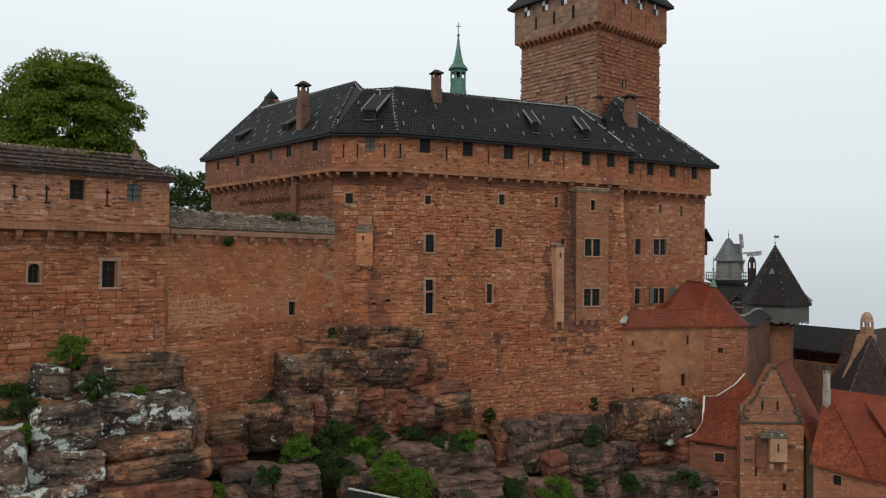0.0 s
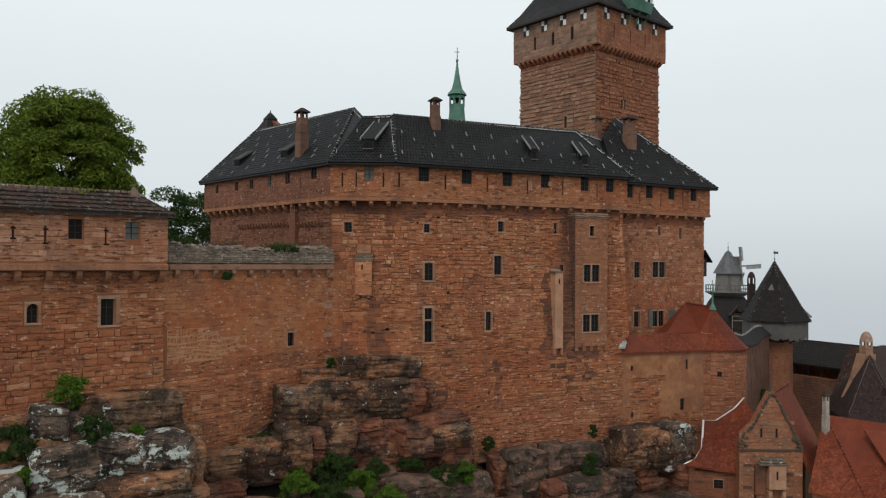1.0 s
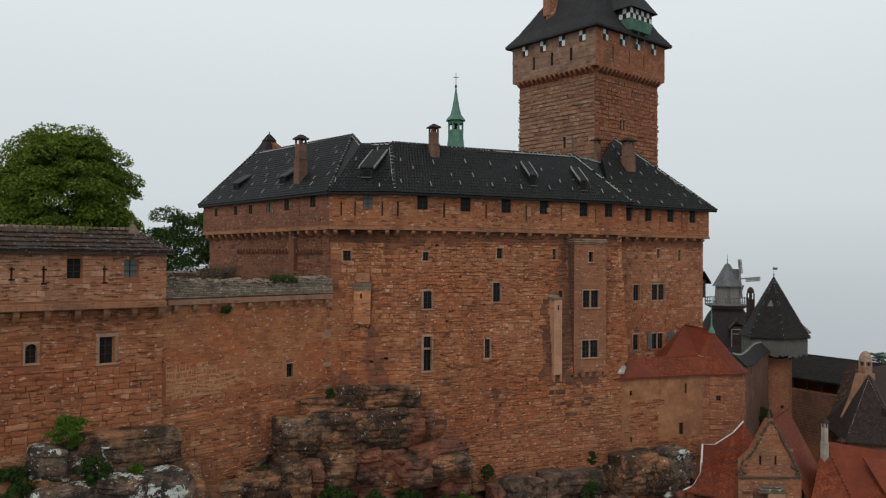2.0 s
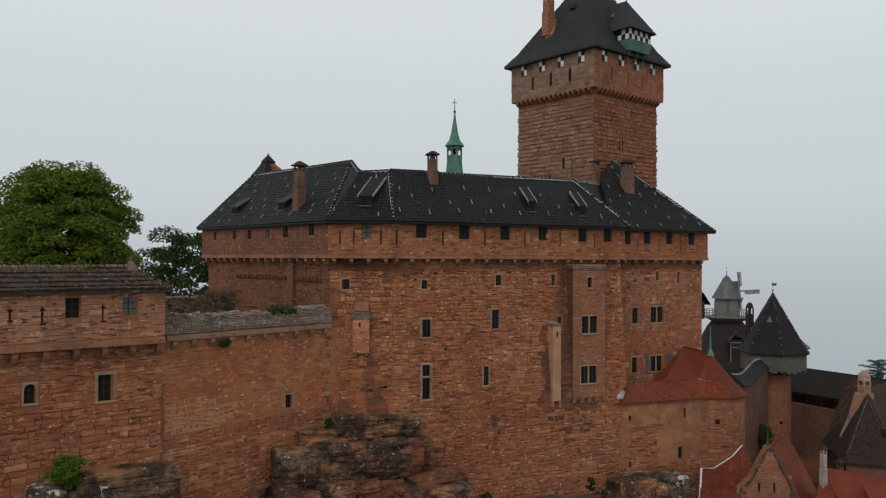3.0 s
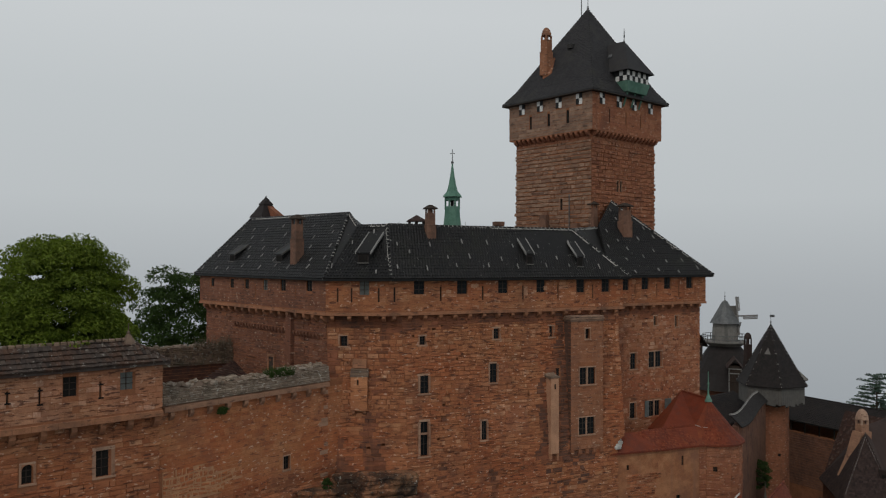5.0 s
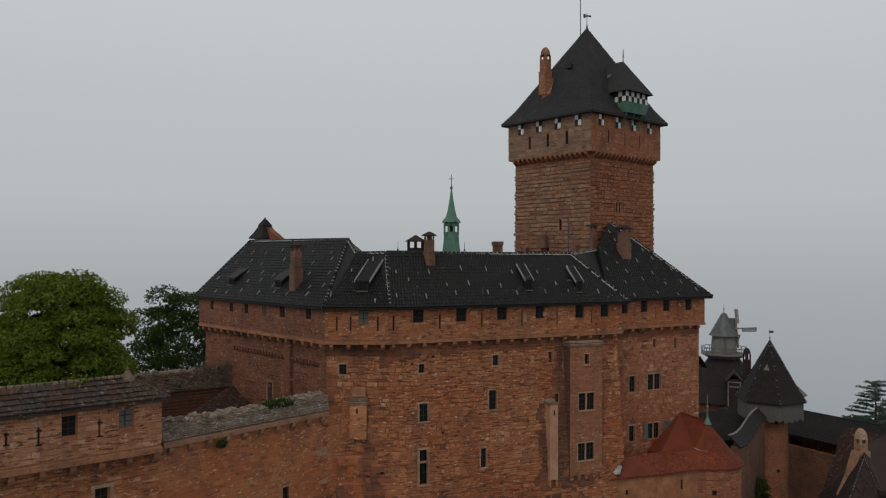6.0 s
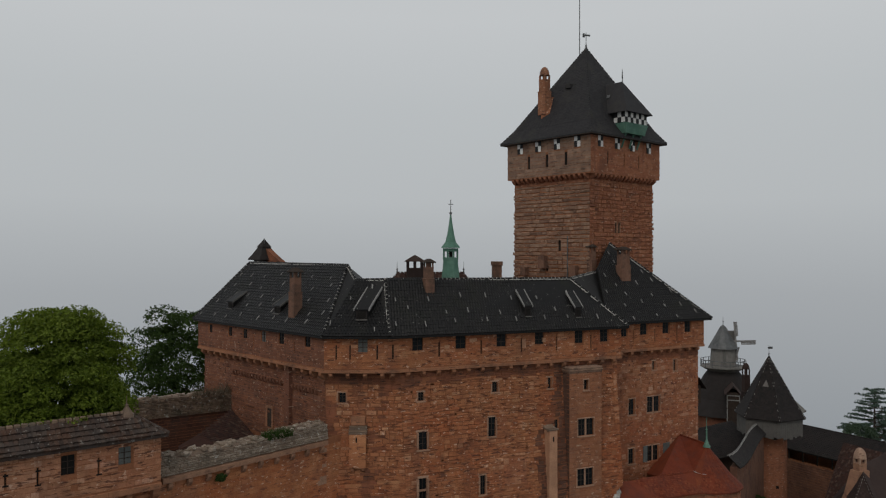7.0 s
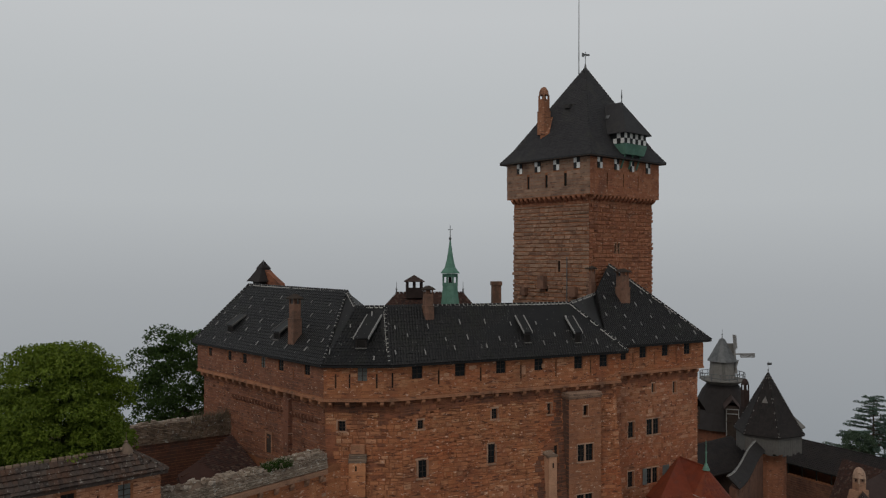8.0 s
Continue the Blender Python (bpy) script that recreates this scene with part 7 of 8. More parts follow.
front, back = [gf_.P(u, z, 0) for u, z in prof], [gf_.P(u, z, -0.7) for u, z in prof]
bm = bmesh.new()
add_loft(bm, [front, back])
gwall = part("gable_wall", bm, M_MORTAR, gab)
inside = lambda u, z: z < shz - 0.25 or np.interp(z, (5.8, 7.5, 8.4, 10.6), (0.1, 0.45, 1.35, 2.5)) < u < np.interp(z, (5.8, 6.7, 10.6), (5.5, 5.1, 3.1))
gh_ = [(1.95, 7.55, 0.16, 0.75), (3.3, 7.55, 0.16, 0.75), (1.4, 1.7, 0.16, 0.75), (3.9, 0.4, 0.3, 0.6)]
stones("stone", gf_, -8, 10.6, gh_, M_BAY, gwall, h0=0.42, l0=0.95, seed=183, proud=(0.0, 0.03), gap=0.006, soft=0.03, skip=lambda u, z: not inside(u, z), margin=0.02)
for u, z, w_, h_ in gh_:
    boxed("slit", gf_.M(u, z - h_ / 2, 0.008), (w_, 0.04, h_), M_DARK, gab, bevel=0)
    slit(gf_, u, z, h_, gab, w_)
rnd = random.Random(184)
for k in range(len(prof) - 2):
    (u0, z0_), (u1, z1_) = prof[2 + k], prof[(3 + k) % len(prof)]
    if z0_ < 5 or z1_ < 5:
        continue
    cnt = max(1, int(math.hypot(u1 - u0, z1_ - z0_) / 0.3))
    for j in range(cnt):
        t = (j + rnd.random()) / cnt
        boxed("coping_stone", gf_.M(u0 + (u1 - u0) * t, z0_ + (z1_ - z0_) * t - 0.1, -0.3) @ Euler((rnd.uniform(-.1, .1), -math.atan2(z1_ - z0_, u1 - u0) + rnd.uniform(-.4, .4), rnd.uniform(-.2, .2))).to_matrix().to_4x4(), (rnd.uniform(0.26, 0.5), rnd.uniform(0.8, 1.0), rnd.uniform(0.12, 0.26)), M_MOSSY, gab, "mossy broken coping stone", bevel=0.03)
band(gf_, 5.95, 0.2, 0.14, M_MOSSY, gab, seed=185, length=0.6)
band(gf_, 8.2, 0.14, 0.10, M_LICHEN, gab, seed=186, length=0.28, span=(1.75, 3.85))
for s, u0 in ((-1, 0.0), (1, gw)):
    for k in range(16):
        boxed("rubble_stone", gf_.M(u0 - s * (0.12 + 0.55 * k / 16 + rnd.uniform(0.0, 0.35)), 6.05 + 0.075 * k, -rnd.uniform(0.1, 0.5)) @ Euler((rnd.uniform(-.2, .2), rnd.uniform(-.3, .3), rnd.uniform(-.4, .4))).to_matrix().to_4x4(), (rnd.uniform(0.28, 0.5) * (1.1 - k / 20), rnd.uniform(0.5, 0.8), rnd.uniform(0.14, 0.26)), M_MOSSY, gab, bevel=0.05)
orl2 = new("oriel")
orl2.parent = gab
boxed("oriel_wall", gf_.M(3.1, 2.75, 0.35), (1.5, 0.8, 2.05), M_CHUTE, orl2)
boxed("oriel_side", gf_.M(1.75, 2.2, 0.15), (0.9, 0.4, 2.6), M_DARK_STONE, orl2)
bm = bmesh.new()
for k in range(3):
    add_box(bm, gf_.M(2.75, 4.8 + 0.2 * k, 0.34 - 0.12 * k), 2.5 - 0.35 * k, 0.9, 0.19, 0.05)
part("oriel_roof", bm, M_LICHEN, orl2, "mossy stone slabs")
boxed("oriel_slot", gf_.M(3.05, 3.6, 0.755), (0.14, 0.04, 0.75), M_DARK, orl2, bevel=0)
corbels(gf_, 2.58, orl2, step=1.1, first=0.16, span=(2.35, 3.85), size=(0.3, 0.7, 1.15), material=M_CHUTE)
# Dark strips stand in for the shade under each brow.
for u0, z0_, w_ in ((0.75, 4.55, 0.9), (0.7, 2.6, 1.0), (4.35, 3.75, 1.2), (4.3, 1.75, 1.1)):
    boxed("eroded_niche", gf_.M(u0, z0_, 0.05), (w_ * 0.75, 0.06, 0.22), M_SHADE_STAIN, gab, "dark strip painted as the shaded niche", bevel=0.02)
    boxed("niche_brow", gf_.M(u0, z0_ + 0.264, 0.12), (w_ * 0.8, 0.12, 0.12), M_BAY, gab, bevel=0.05)
rd = Vector((4.6, 6.4, 0.0))
bm = bmesh.new()
add_loft(bm, [ring_at(Matrix.Translation(gf_.P(2.85, 11.1, -0.3)), r, z, 6) for r, z in ((0.22, -0.1), (0.12, 0.4), (0.05, 0.8), (0.02, 1.7))])
part("finial", bm, M_MOSSY, gab, "thin weathered stone finial")
g0, g1 = gf_.P(2.9, 10.75, -0.6), gf_.P(2.9, 10.75, -0.6) + rd
le0, re0 = gf_.P(-0.1, 5.4, -0.6), gf_.P(gw + 0.9, 3.7, -0.1)
facet("roof_slope", [re0, re0 + rd, g1, g0], M_RTILE, gab)
facet("roof_slope", [le0 + rd, le0, g0, g1], M_RTILE, gab)
tiles_on("roof_tile", [re0, re0 + rd, g1, g0], 0.19, 0.2, M_RTILE, gab, seed=186, thick=0.02, arch=0.0, lift=0.015, lap=0.03)
ridge_caps(g0, g1, M_RTILE, gab, mortar=None)
for a_, b_ in (((31.95, 68.7), (35.6, 75.0)), ((30.0, 75.0), (26.4, 68.7))):
    wall_body("wall", Face(a_, b_, steady(0)), -12, 4.0, [], M_SMOOTH, gab, thick=0.4)

M_PLASTER = mat("dirty_pale_plaster", [(0.36, 0.31, 0.26), (0.45, 0.40, 0.34)], per=1.0, stain=(0.18, 0.13, 0.10), streak=(0.16, 0.12, 0.095))
rh = thing("red_roof_house", "house with steep orange clay hip roof and tall chimney", "house")
ra0, ra1 = Vector((35.2, 70.6, 8.7)), Vector((41.2, 65.2, 8.5))
rc = [Vector((31.6, 66.2, 3.0)), Vector((35.0, 62.6, 2.55)), Vector((40.0, 58.0, 2.55)), Vector((45.5, 67.5, 3.0)), Vector((36.8, 75.2, 3.0))]
for k, pts in enumerate(([rc[0], rc[1], ra0], [rc[1], rc[2], ra1, ra0], [rc[2], rc[3], ra1], [rc[3], rc[4], ra0, ra1], [rc[4], rc[0], ra0])):
    facet("roof_slope", pts, M_RTILE, rh)
    if k in (0, 1, 4):
        tiles_on("roof_tile", pts, 0.19, 0.2, M_RTILE, rh, seed=190 + k, thick=0.02, arch=0.0, lift=0.015, lap=0.03)
ridge_caps(rc[1], ra0, M_RTILE, rh, mortar=None, r=0.1)
rr = ring([tuple(p.xy) for p in rc], steady(-0.3), True)
for k, f in enumerate(rr):
    hs = [(2.0, 1.9, 0.75, 0.8)] if k == 0 else [(1.2, 1.6, 0.3, 0.7)] if k == 1 else []
    body = wall_body("wall", f, -12, 2.75, hs, M_KEEP_R, rh, thick=0.4)
    for h in hs:
        window(f, *h, rh, surround=0.08, pane=M_DARK, sill=False)
chimney("chimney", 34.7, 69.4, 6.3, 10.9, 0.5, 0.5, 15, rh, material=M_PLASTER)
dormm = Vector((37.3, 65.4, 5.6))
facet("dormer_roof", [dormm + Vector(p) for p in ((-0.2, -1.4, 0.25), (1.9, -1.3, -0.15), (2.2, 0.8, 2.4), (-0.6, 1.4, 2.6))], M_RTILE, rh)
boxed("dormer_opening", Matrix.Translation(dormm + Vector((0.85, -0.7, -0.85))) @ Matrix.Rotation(-0.75, 4, "Z"), (2.0, 0.3, 0.9), M_DARK, rh, bevel=0.02)

# ---- the sandstone cliff under the walls ----
def fbm(p, octaves=4):
    return sum(noise.noise(p * 2.0 ** k) / 2.0 ** k for k in range(octaves))


CX = [-46, -30, -24, -20, -18, -15, -11.5, -9.5, -5.5, -1.5, 1.5, 4, 12, 16.5, 20, 24, 28]
CY = [29.5, 42.8, 47.6, 51.0, 54.2, 57.2, 61.4, 63.6, 63.8, 65.2, 66.6, 67.8, 71.5, 73.4, 74.4, 75.3, 75.6]
CZ = [12, 13.2, 13.0, 13.1, 9.5, 8.6, 12.0, 13.4, 14.2, 10.8, 7.8, 5.6, 5.6, 6.2, 5.4, 4.6, 0.5]
nu, nv = 420, 60
cvs, cfs = [], []
for i in range(nu):
    x = -46 + 74 * i / (nu - 1)
    y, zt = float(np.interp(x, CX, CY)), float(np.interp(x, CX, CZ))
    for j in range(nv):
        s = j / (nv - 1)
        z = zt - s * (zt + 9)
        shelf = math.floor((zt - z) / 1.5 + 0.5 * noise.noise(Vector((x * 0.2, 0, 4)))) * 0.42
        out = 0.1 + 0.22 * (zt - z) ** 0.9 + 0.55 * shelf + 0.5 * noise.cell(Vector((x * 0.45, 1.0, z * 0.6))) + 0.35 * fbm(Vector((x * 0.5, y * 0.1, z * 0.7))) + 0.2 * abs(noise.noise(Vector((x * 1.1, 7, z * 0.3))))
        out = max(0.1, out) if j else -0.5
        cvs.append((x + 0.45 * out, y - 0.85 * out, z + 0.12 * noise.noise(Vector((x * 1.3, y, z)))))
for i in range(nu - 1):
    for j in range(nv - 1):
        cfs.append((i * nv + j, i * nv + j + 1, (i + 1) * nv + j + 1, (i + 1) * nv + j))
tagged(finish("cliff", cvs, cfs, M_ROCK), "red sandstone cliff stained black with lichen", "cliff", kind="structure")


def boulder(x, y, z, w, d, h, material, seed):
    """A weathered block: a sharp-edged, bedded box with cracks, chips and a broken surface."""
    rnd = random.Random(seed * 7 + 1)
    bm = bmesh.new()
    bmesh.ops.create_cube(bm, size=2.0)
    bmesh.ops.subdivide_edges(bm, edges=bm.edges, cuts=21, use_grid_fill=True)
    turn = Matrix.Rotation(radians(rnd.uniform(18, 34)), 4, "Z") @ Euler((rnd.uniform(-0.05, 0.05), rnd.uniform(-0.07, 0.07), 0)).to_matrix().to_4x4()
    o = Vector((seed * 13.7, seed * 5.1, 0))
    planes = []
    for _ in range(4):
        n_ = Vector((rnd.uniform(-1, 1), -rnd.uniform(-0.2, 1.0), rnd.uniform(-0.8, 1.0))).normalized()
        reach = abs(n_.x) * w / 2 + abs(n_.y) * d / 2 + abs(n_.z) * h / 2
        planes.append((n_, reach * rnd.uniform(0.80, 0.95)))
    grooves = [rnd.uniform(-0.7, 0.8) * h / 2 for _ in range(max(1, int(h / 0.9)))]
    for v in bm.verts:
        p = v.co.copy()
        r = (abs(p.x) ** 12 + abs(p.y) ** 12 + abs(p.z) ** 12) ** (1 / 12)
        p = p / r
        q = Vector((p.x * w / 2 * 1.06, p.y * d / 2 * 1.15, p.z * h / 2 * 1.08))
        q += 0.10 * min(w, h, d) * Vector((noise.noise(q * 0.7 + o), noise.noise(q * 0.7 + o * 2), 0.5 * noise.noise(q * 0.7 + o * 3)))
        q.y += 0.24 * d * max(0.0, -2 * q.z / h - 0.1)  # undercut foot
        for n_, reach in planes:
            over = n_.dot(q) - reach
            if over > 0:
                q -= n_ * over
        bed = math.floor((q.z + 0.10 * noise.noise(Vector((q.x * 0.5, q.y * 0.5, 3.0)) + o)) / 0.46)
        step = noise.cell(Vector((bed * 3.7 + 0.5, math.floor((q.x + 0.13 * bed) / 1.3) + 0.5, seed + 0.5)))
        q.y -= 0.13 * step * d / 2
        q.x *= 1 + 0.04 * step
        cut = sum(max(0.0, 1 - abs(q.z + 0.12 * noise.noise(Vector((q.x * 0.6, q.y * 0.6, g)) + o) - g) / 0.10) for g in grooves)
        dist, _ = noise.voronoi(Vector((q.x * 0.4, q.y * 0.4, q.z * 0.28)) + o)
        crack = max(0.0, 1 - (dist[1] - dist[0]) / 0.07)
        v.co = turn @ (q + Vector((p.x, p.y, 0)) * (-0.07 * min(1.0, cut) - 0.10 * crack) + Vector((p.x, p.y, p.z)).normalized() * 0.065 * fbm(q * 1.7 + o, 5))
    me = bpy.data.meshes.new("boulder")
    bm.to_mesh(me)
    bm.free()
    me.materials.append(material)
    ob = new("boulder", me)
    ob.location = (x, y, z)
    look_ = {M_ROCK_W: "dark boulder with broad white lichen patches", M_ROCK_R: "bare red sandstone boulder", M_ROCK_D: "dark sandstone boulder with moss"}.get(material, "weathered black and brown sandstone boulder")
    return tagged(ob, look_ + " on the cliff", "rock", "cliff boulders")


boulder(-24.1, 47.3, 12.1, 2.3, 1.6, 2.6, M_ROCK_W, 0)
boulder(-22.4, 48.6, 12.1, 3.0, 1.6, 2.5, M_ROCK_W, 1)
boulder(-20.3, 50.2, 12.4, 6.0, 2.0, 2.7, M_ROCK, 2)
boulder(-22.6, 46.6, 9.7, 4.0, 2.4, 2.9, M_ROCK_W, 3)
boulder(-22.3, 46.2, 6.9, 4.0, 2.6, 3.1, M_ROCK_W, 4)
boulder(-18.8, 48.9, 10.1, 5.7, 2.6, 2.6, M_ROCK_W, 5)
boulder(-18.7, 48.5, 8.3, 5.3, 3.0, 1.7, M_ROCK, 6)
boulder(-16.7, 50.6, 9.4, 2.0, 2.0, 4.1, M_ROCK, 7)
boulder(-17.9, 48.2, 7.0, 6.2, 3.0, 1.6, M_ROCK, 8)
boulder(-17.8, 47.8, 5.4, 6.1, 3.0, 2.0, M_ROCK_R, 9)
boulder(-24.8, 43.8, 7.9, 2.3, 3.0, 4.4, M_ROCK_W, 10)
boulder(-25.1, 47.6, 8.2, 1.2, 1.5, 7.4, M_ROCK, 11)
boulder(-15.4, 54.2, 8.0, 3.3, 2.0, 2.1, M_ROCK, 12)
boulder(-15.2, 53.8, 6.2, 2.9, 2.0, 1.8, M_ROCK_R, 13)
boulder(-13.0, 56.3, 7.9, 3.1, 2.2, 3.2, M_ROCK, 14)
boulder(-11.0, 57.6, 8.1, 2.2, 2.2, 3.7, M_ROCK, 15)
boulder(-9.7, 58.4, 8.0, 1.5, 1.8, 3.2, M_ROCK_R, 16)
boulder(-11.4, 60.0, 10.9, 3.3, 2.2, 3.4, M_ROCK, 17)
boulder(-8.9, 61.4, 11.2, 3.8, 2.4, 3.5, M_ROCK, 18)
boulder(-8.3, 60.4, 8.6, 2.9, 2.2, 2.7, M_ROCK, 19)
boulder(-9.9, 62.4, 13.0, 3.0, 1.6, 1.4, M_ROCK, 20)
boulder(-7.2, 64.0, 13.4, 2.8, 1.6, 2.0, M_ROCK, 21)
boulder(-4.2, 64.0, 13.5, 5.1, 2.0, 2.1, M_ROCK, 22)
boulder(-5.1, 62.9, 11.1, 4.6, 2.4, 3.3, M_ROCK, 23)
boulder(-2.7, 63.6, 11.2, 2.2, 2.0, 2.8, M_ROCK_R, 24)
boulder(-1.4, 64.9, 11.4, 1.5, 1.4, 2.4, M_ROCK_R, 25)
boulder(-6.2, 62.2, 8.0, 2.7, 2.2, 3.5, M_ROCK_R, 26)
boulder(-4.1, 62.9, 8.0, 2.7, 2.0, 3.1, M_ROCK_R, 27)
boulder(-0.3, 63.6, 9.3, 5.2, 2.0, 1.2, M_ROCK_R, 28)
boulder(-1.9, 62.1, 8.0, 3.3, 2.2, 2.5, M_ROCK_R, 29)
boulder(0.7, 62.8, 8.3, 3.5, 2.0, 1.8, M_ROCK, 30)
boulder(0.9, 63.6, 6.3, 3.1, 1.8, 2.1, M_ROCK_R, 31)
boulder(-3.2, 62.8, 5.9, 6.7, 1.8, 1.5, M_ROCK_R, 32)
boulder(-5.0, 59.8, 4.9, 3.1, 2.4, 2.6, M_ROCK_D, 33)
boulder(-1.8, 59.2, 4.1, 4.5, 2.8, 3.7, M_ROCK_D, 34)
boulder(1.6, 60.4, 4.3, 4.2, 2.6, 3.0, M_ROCK_D, 35)
boulder(1.6, 58.6, 2.4, 5.4, 2.8, 2.7, M_ROCK_D, 36)
boulder(-8.3, 56.5, 4.7, 5.0, 2.4, 2.1, M_ROCK_D, 37)
boulder(-13.0, 52.4, 4.6, 3.8, 2.8, 2.5, M_ROCK_D, 38)
boulder(-10.2, 53.6, 4.3, 3.2, 2.6, 2.7, M_ROCK_D, 39)
boulder(-5.9, 55.5, 3.9, 2.9, 2.0, 1.7, M_ROCK_D, 40)
boulder(5.2, 66.2, 3.9, 2.0, 1.8, 3.7, M_ROCK_R, 41)
boulder(7.2, 66.2, 4.2, 3.7, 2.4, 4.2, M_ROCK_D, 42)
boulder(9.8, 67.3, 4.9, 2.2, 2.0, 3.3, M_ROCK_D, 43)
boulder(12.4, 68.8, 4.9, 3.5, 2.0, 2.8, M_ROCK_D, 44)
boulder(9.9, 65.6, 2.6, 2.4, 2.0, 2.5, M_ROCK_R, 45)
boulder(12.7, 66.0, 2.6, 4.4, 2.6, 3.1, M_ROCK_D, 46)
boulder(15.9, 68.2, 2.8, 2.2, 1.8, 2.5, M_ROCK_D, 47)
boulder(18.3, 72.0, 5.2, 4.2, 2.6, 3.7, M_ROCK, 48)
boulder(20.8, 72.2, 5.1, 2.6, 2.4, 3.4, M_ROCK, 49)
boulder(21.9, 72.6, 5.3, 2.9, 2.4, 4.1, M_ROCK_W, 50)
boulder(19.9, 73.2, 2.7, 5.2, 1.6, 1.4, M_ROCK_R, 51)
boulder(19.8, 72.6, 1.6, 4.4, 1.8, 1.6, M_ROCK_R, 52)
boulder(22.7, 72.2, 2.1, 2.0, 1.8, 3.1, M_ROCK_R, 53)
boulder(17.6, 68.0, 0.2, 4.6, 2.8, 2.7, M_ROCK_D, 54)
boulder(21.4, 68.6, -0.0, 4.6, 2.8, 3.0, M_ROCK_D, 55)
boulder(14.8, 66.4, 0.2, 2.6, 2.2, 2.6, M_ROCK_D, 56)
boulder(5.6, 63.6, 1.2, 2.8, 2.4, 3.0, M_ROCK_D, 57)
boulder(8.5, 63.4, 0.8, 3.5, 2.4, 2.6, M_ROCK_D, 58)
boulder(11.8, 64.4, 0.4, 2.9, 2.0, 2.3, M_ROCK_D, 59)
boulder(-23.2, 44.6, 5.2, 4.6, 2.8, 3.2, M_ROCK_W, 60)
boulder(-20.6, 45.4, 4.6, 4.2, 2.6, 3.0, M_ROCK, 61)
boulder(-14.6, 49.6, 4.0, 3.6, 2.4, 2.6, M_ROCK, 62)


# ---- trees and shrubs ----
def leaf_cloud(name, clumps, per, size, material, parent, rnd, squash=0.8, fill=0.5):
    vs, fs = [], []
    for c, r in clumps:
        for _ in range(per):
            a, t = rnd.uniform(0, 2 * math.pi), rnd.uniform(-0.35, 1)
            k = math.sqrt(max(0.0, 1 - t * t))
            d = Vector((k * math.cos(a), k * math.sin(a), t))
            p = c + Vector((d.x, d.y, d.z * squash)) * (r * rnd.uniform(fill, 1.1))
            nrm = (d * 0.5 + Vector((rnd.uniform(-1, 1), rnd.uniform(-1, 1), rnd.uniform(-0.2, 1.2)))).normalized()
            s1 = nrm.orthogonal().normalized()
            s1.rotate(Matrix.Rotation(rnd.uniform(0, 6.3), 3, nrm))
            s2 = nrm.cross(s1)
            L_, W_ = size * rnd.uniform(0.7, 1.3), size * rnd.uniform(0.35, 0.6)
            i = len(vs)
            vs += [p - s1 * L_ * 0.5, p + s2 * W_ * 0.5 + nrm * 0.06 * L_, p + s1 * L_ * 0.5 - nrm * 0.1 * L_, p - s2 * W_ * 0.5 + nrm * 0.06 * L_]
            fs.append((i, i + 1, i + 2, i + 3))
    return tagged(finish(name, vs, fs, material, parent), kind="stuff")


def limb(bm, p, q, r0, r1, rnd, k=7):
    mid = p.lerp(q, 0.5) + Vector((rnd.uniform(-1, 1), rnd.uniform(-1, 1), 0)) * (q - p).length * 0.06
    pts = [p, mid, q]
    rings = []
    for c, r in zip(pts, (r0, (r0 + r1) / 2, r1)):
        ax = (q - p).normalized()
        s1 = ax.orthogonal().normalized()
        s2 = ax.cross(s1)
        rings.append([c + s1 * (r * math.cos(2 * math.pi * i / k)) + s2 * (r * math.sin(2 * math.pi * i / k)) for i in range(k)])
    add_loft(bm, rings)


def tree(x, y, z0, zc, rx, rz, clumps, per, size, material, label, seed, ragged=0.07):
    """Trunk, limbs, and a crown of leaf clumps with gaps between them."""
    rnd = random.Random(seed)
    t = thing("tree", label, "tree")
    foot, mid = Vector((x, y, z0)), Vector((x, y, zc))
    bm = bmesh.new()
    limb(bm, foot, mid - Vector((0, 0, rz * 0.3)), 0.5, 0.32, rnd, 9)
    cl = []
    for _ in range(clumps):
        i = len(cl)
        u = -0.75 + 1.73 * ((i + 0.5) / clumps)
        a = 2.39996 * i + rnd.uniform(-0.3, 0.3)
        k = math.sqrt(1 - u * u)
        d = Vector((k * math.cos(a), k * math.sin(a), u))
        rad = rnd.uniform(0.5, 0.85) if rnd.random() < 0.3 else rnd.uniform(0.83, 0.97)
        rad *= 1 + ragged * noise.noise(d * 3.0 + Vector((seed, 0, 0)))
        cl.append((mid + Vector((d.x * rx, d.y * rx, d.z * rz)) * rad, rnd.uniform(0.08, 0.15) * (rx + rz)))
    for c, r in cl[:26]:
        limb(bm, mid - Vector((0, 0, rz * rnd.uniform(0.2, 0.45))), c, 0.16, 0.04, rnd, 5)
    part("trunk", bm, M_BARK, t)
    leaf_cloud("crown", cl, per, size, material, t, rnd, 0.62, 0.7)
    return t


